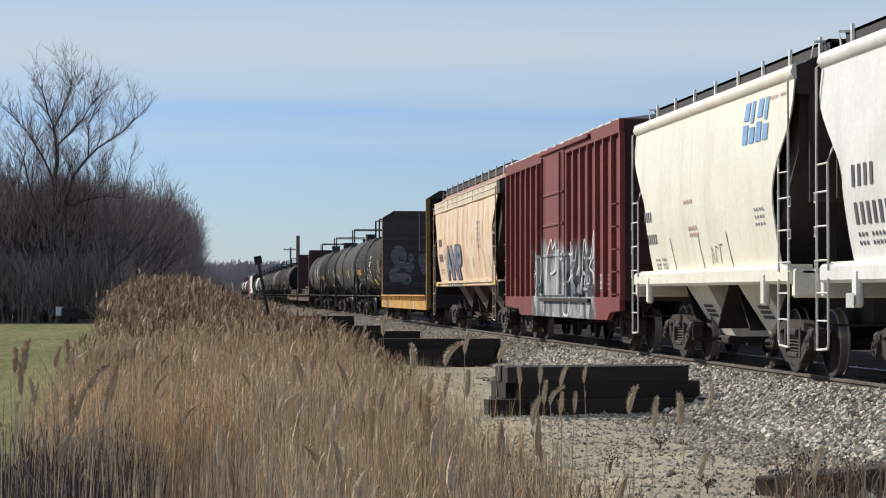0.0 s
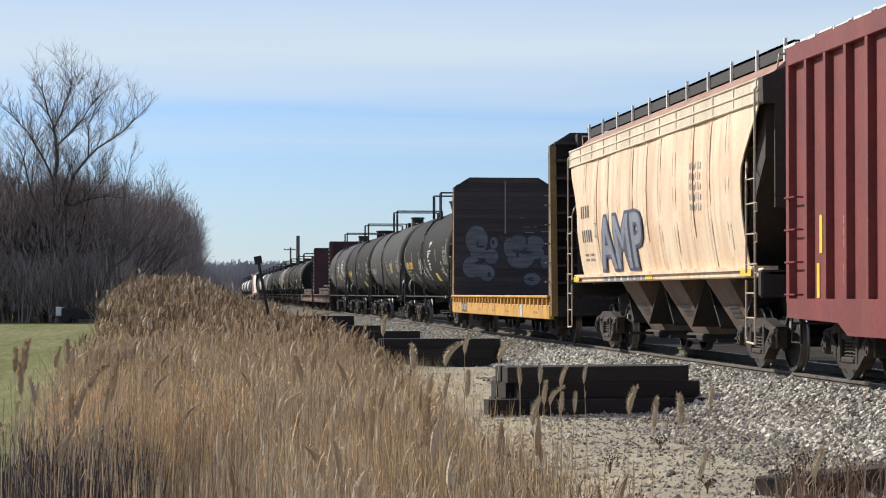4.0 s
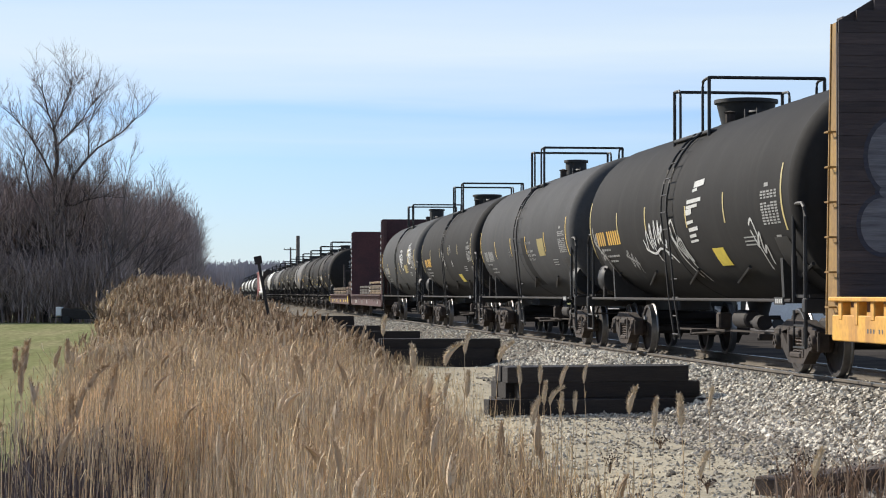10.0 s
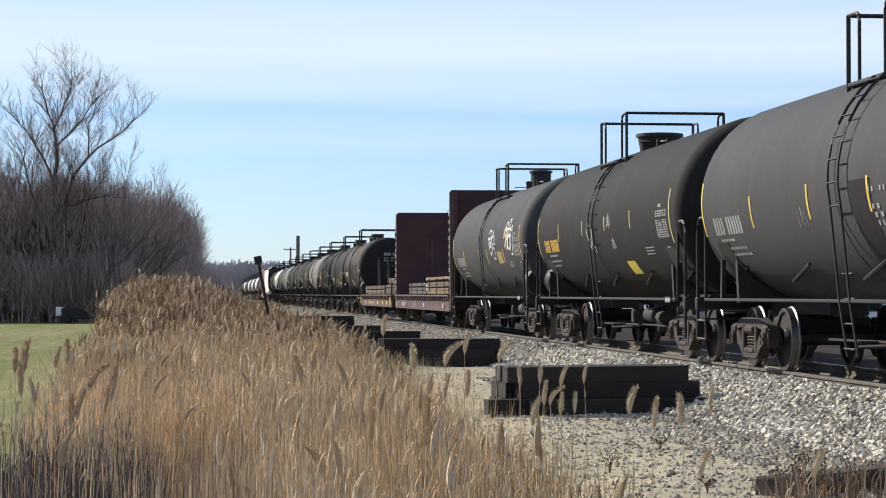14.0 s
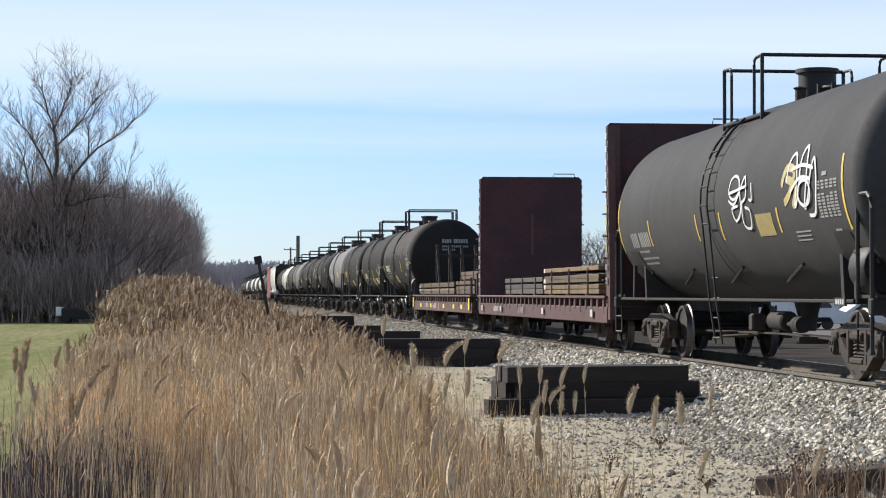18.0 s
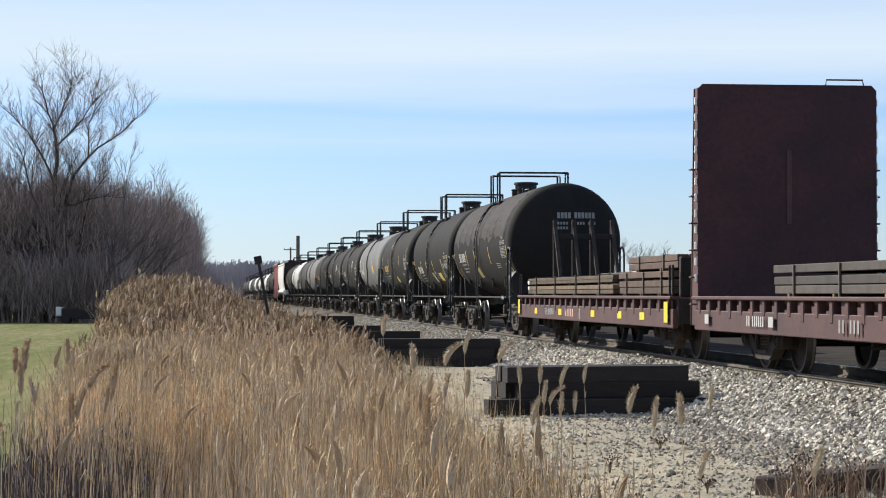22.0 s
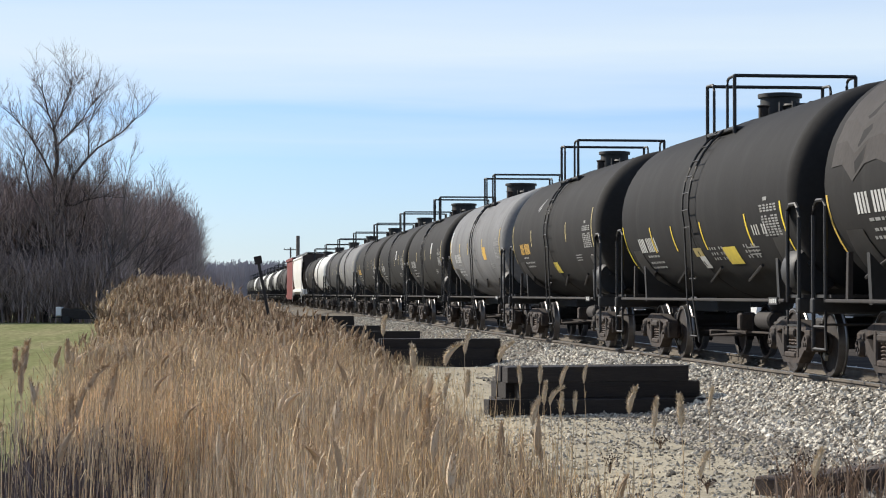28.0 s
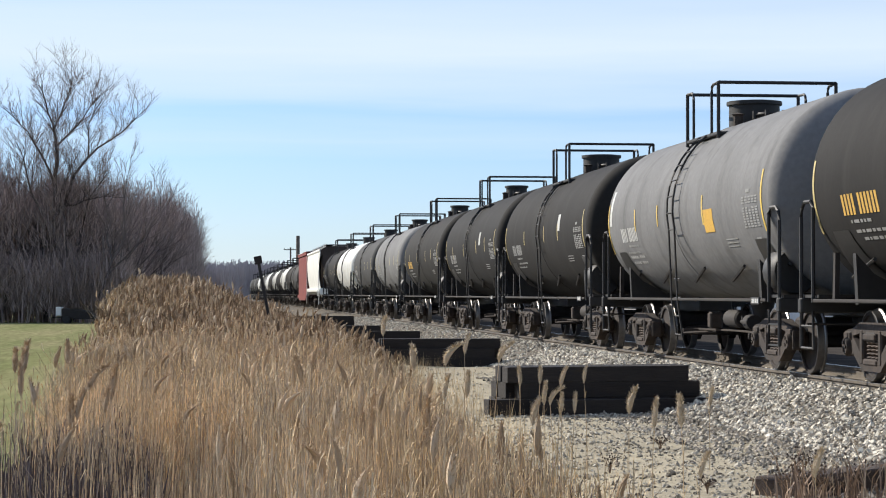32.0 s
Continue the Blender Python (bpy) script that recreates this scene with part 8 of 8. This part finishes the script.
def right_trees():
    rng = random.Random(14)
    big = bare_tree(77, 8.2, 0.6, 4, 5, 0.26)
    tagged(big, "bare broad tree behind the low building", "tree", "trees beyond the track")
    big.matrix_basis = pose(43.2, 176, -0.9)
    small = bare_tree(78, 8.5, 0.5, 4, 6, 0.15)
    tagged(small, "bare twiggy tree beyond the track", "tree", "trees beyond the track")
    small.matrix_basis = pose(33.0, 205, -0.9)
    for i in range(26):
        y = rng.uniform(190, 300)
        x = y * rng.uniform(0.135, 0.34)
        c = copy_thing(small, pose(x, y, -0.9, 0, 0, rng.uniform(0, 360)))
        c.scale = [rng.uniform(0.7, 1.15)] * 3


right_trees()
utility_pole(40.2, 160, 6.6, 0.13, True)
utility_pole(52.0, 185, 7.6, 0.13, True)


# ---- by the lawn's edge ----
def yard_trailer():
    tr = thing("yard_trailer", "low dark covered yard trailer with a white front panel", "trailer", at=pose(-9.4, 146, -0.88, 0, 0, -4))
    k = Kit()
    k.prism([(-0.2, 0.35), (1.75, 0.28), (1.95, 0.42), (1.7, 0.72), (0.9, 0.98), (-0.2, 1.02)], "y", -0.6, 0.6)
    part("cover", k, M_UNDER, tr)
    k = Kit()
    k.box(-0.60, -0.22, -0.62, 0.30, 0.50, 1.12, 0.05)
    part("front_panel", k, M_WALLPALE, tr)
    for s in (-1, 1):
        k = Kit()
        k.lathe([(s * 0.62, 0.0), (s * 0.62, 0.25), (s * 0.74, 0.25), (s * 0.74, 0.0)], 16, "y", (0.1, 0, 0.25))
        part("wheel", k, M_RUBBER, tr)
    k = Kit()
    k.box(-0.9, -0.3, -0.04, 0.04, 0.38, 0.46, 0.01)
    part("drawbar", k, M_IRON, tr)


yard_trailer()
for i, x in enumerate((-13.9, -12.0, -16.0)):
    k = Kit()
    k.tube([(0, 0, 0), (0, 0, 1.05)], 0.05, 8, 0.045)
    post = solid("fence_post", k, M_POLE, "thin weathered fence post at the lawn's edge", "fence post", group="posts along the lawn")
    post.matrix_basis = pose(x, 146.5 + i * 0.4, -0.9)


# ---- dry weeds on the gravel ----
def weed(x, y, h, seed, label="dry branching weed with dark seed heads"):
    rng = random.Random(seed)
    ob = thing("dry_weed", label, "weed", "dry weeds on the gravel", at=pose(x, y, ground_z(x, y)))
    k, s = Kit(), Kit()
    for i in range(rng.randint(4, 7)):
        a = rng.uniform(0, 6.28)
        ln = h * rng.uniform(0.6, 1.0)
        q = ln * rng.uniform(0.1, 0.45)
        tip = (q * math.cos(a), q * math.sin(a), ln)
        mid = (tip[0] * 0.35, tip[1] * 0.35, ln * 0.5)
        k.tube([(0, 0, -0.02), mid, tip], 0.004, 4, 0.002)
        for j in range(3):
            b = rng.uniform(0, 6.28)
            p = tuple(mid[m] + (tip[m] - mid[m]) * (0.2 + 0.25 * j) for m in range(3))
            e = (p[0] + 0.07 * math.cos(b), p[1] + 0.07 * math.sin(b), p[2] + 0.06)
            k.tube([p, e], 0.0025, 3, 0.0015)
            s.lathe([(e[2] - 0.008, 0.0), (e[2] - 0.004, 0.007), (e[2] + 0.004, 0.008), (e[2] + 0.012, 0.0)], 6, "z", (e[0], e[1], 0))
        s.lathe([(ln - 0.008, 0.0), (ln - 0.004, 0.009), (ln + 0.004, 0.009), (ln + 0.014, 0.0)], 6, "z", (tip[0], tip[1], 0))
    tagged(part("stem", k, M_WEED, ob, smooth=0), kind="stuff")
    tagged(part("seed_head", s, M_SEED, ob, smooth=0), kind="stuff")


M_WEED = mat("dry_weed_stem", (0.22, 0.15, 0.10), (0.16, 0.11, 0.075), 0.9, spread=0.3, bump=0)
M_DEADWEED = island_mat("curled_dead_leaf", (0.15, 0.10, 0.07), (0.46, 0.34, 0.25))
M_SEED = mat("weed_seed_heads", (0.07, 0.05, 0.04), (0.05, 0.036, 0.03), 0.9, spread=0.3, bump=0)
for i, (x, y, h) in enumerate(((2.95, 13.9, 0.34), (3.05, 14.2, 0.28), (3.25, 14.0, 0.22), (4.40, 15.6, 0.42), (4.48, 15.8, 0.48), (4.60, 15.7, 0.42), (4.33, 15.7, 0.30), (4.95, 15.9, 0.40), (4.75, 15.6, 0.34), (4.52, 15.5, 0.36),
                               (3.3, 16.2, 0.12), (4.0, 16.9, 0.10), (3.7, 19.5, 0.14), (2.9, 20.5, 0.2), (5.4, 19.0, 0.12), (4.6, 21.5, 0.12))):
    weed(x, y, h, 300 + i)


def weed_tangle():
    """Curled brown leaves and leaning stalks over the loose ties."""
    rng = random.Random(91)
    ob = thing("weed_tangle", "tangle of curled brown dead weeds over the loose ties", "weeds", kind="stuff")
    hp_ = Heap()
    for i in range(170):
        x, y = rng.gauss(4.60, 0.24) if i % 3 else rng.uniform(4.2, 5.6), rng.gauss(15.5, 0.25)
        g = ground_z(x, y)
        h, a, wd = rng.uniform(0.10, 0.46), rng.uniform(0, 6.28), rng.uniform(0.003, 0.008)
        out = rng.uniform(0.04, 0.28)
        ca, sa = math.cos(a), math.sin(a)
        pts = [(x + ca * out * u * u, y + sa * out * u * u, g + h * (1.6 * u - rng.uniform(0.5, 0.9) * u * u)) for u in (0, 0.35, 0.7, 1.0)]
        vs = [(p[0] - sa * w_, p[1] + ca * w_, p[2]) for p, q in zip(pts, (0.7, 1.0, 0.9, 0.15)) for w_ in (-wd * q, wd * q)]
        hp_.push(vs, [(0, 1, 3, 2), (2, 3, 5, 4), (4, 5, 7, 6)])
    hp_.link("dead_leaves", M_DEADWEED, ob)
    st = Heap()
    for i in range(16):
        x, y = rng.uniform(4.2, 5.5), rng.gauss(15.4, 0.2)
        g, h, a = ground_z(x, y), rng.uniform(0.35, 0.75), rng.uniform(-0.5, 0.5)
        st.push([(x - 0.003, y, g), (x + 0.003, y, g), (x + a * h + 0.002, y, g + h), (x + a * h - 0.002, y, g + h)], [(0, 1, 2, 3)])
    st.link("dead_stalks", M_REEDSTEM, ob)


def grass_tufts():
    """Low dead grass between the reeds and the gravel."""
    rng = random.Random(77)
    hp_ = Heap()
    for i in range(9000):
        y = 12 + 34 * rng.random() ** 1.3
        edge = 2.05 + 0.045 * (y - 13)
        x = edge + rng.gauss(0.15, 0.55)
        g = ground_z(x, y)
        b = rng.uniform(0, 6.28)
        ln, wd = rng.uniform(0.08, 0.38), rng.uniform(0.002, 0.004)
        ca, sa = math.cos(b), math.sin(b)
        tl = rng.uniform(0.05, 0.5) * ln
        hp_.push([(x - sa * wd, y + ca * wd, g - 0.01), (x + sa * wd, y - ca * wd, g - 0.01), (x + ca * tl, y + sa * tl, g + ln)], [(0, 1, 2)])
    me = bpy.data.meshes.new("dead_grass")
    me.from_pydata(hp_.v, [], hp_.f)
    me.materials.append(M_REEDLEAF)
    tagged(new("dead_grass", me), "thin pale dead grass along the reeds' edge", "grass", kind="stuff")


grass_tufts()
weed_tangle()


# ---- what moves ----
def motions():
    for ob, y in TRAIN:
        walk(ob, [(t, pose(TX, y - SPEED * t, 0)) for t in (0.0, 8.0, 16.0, 24.0, 32.0)])
    turn = math.degrees(SPEED / WHEEL_R)
    for w, y in TURNING:
        walk(w, [(i * 0.1, pose(0, y, WHEEL_R, turn * i * 0.1)) for i in range(321)])


motions()
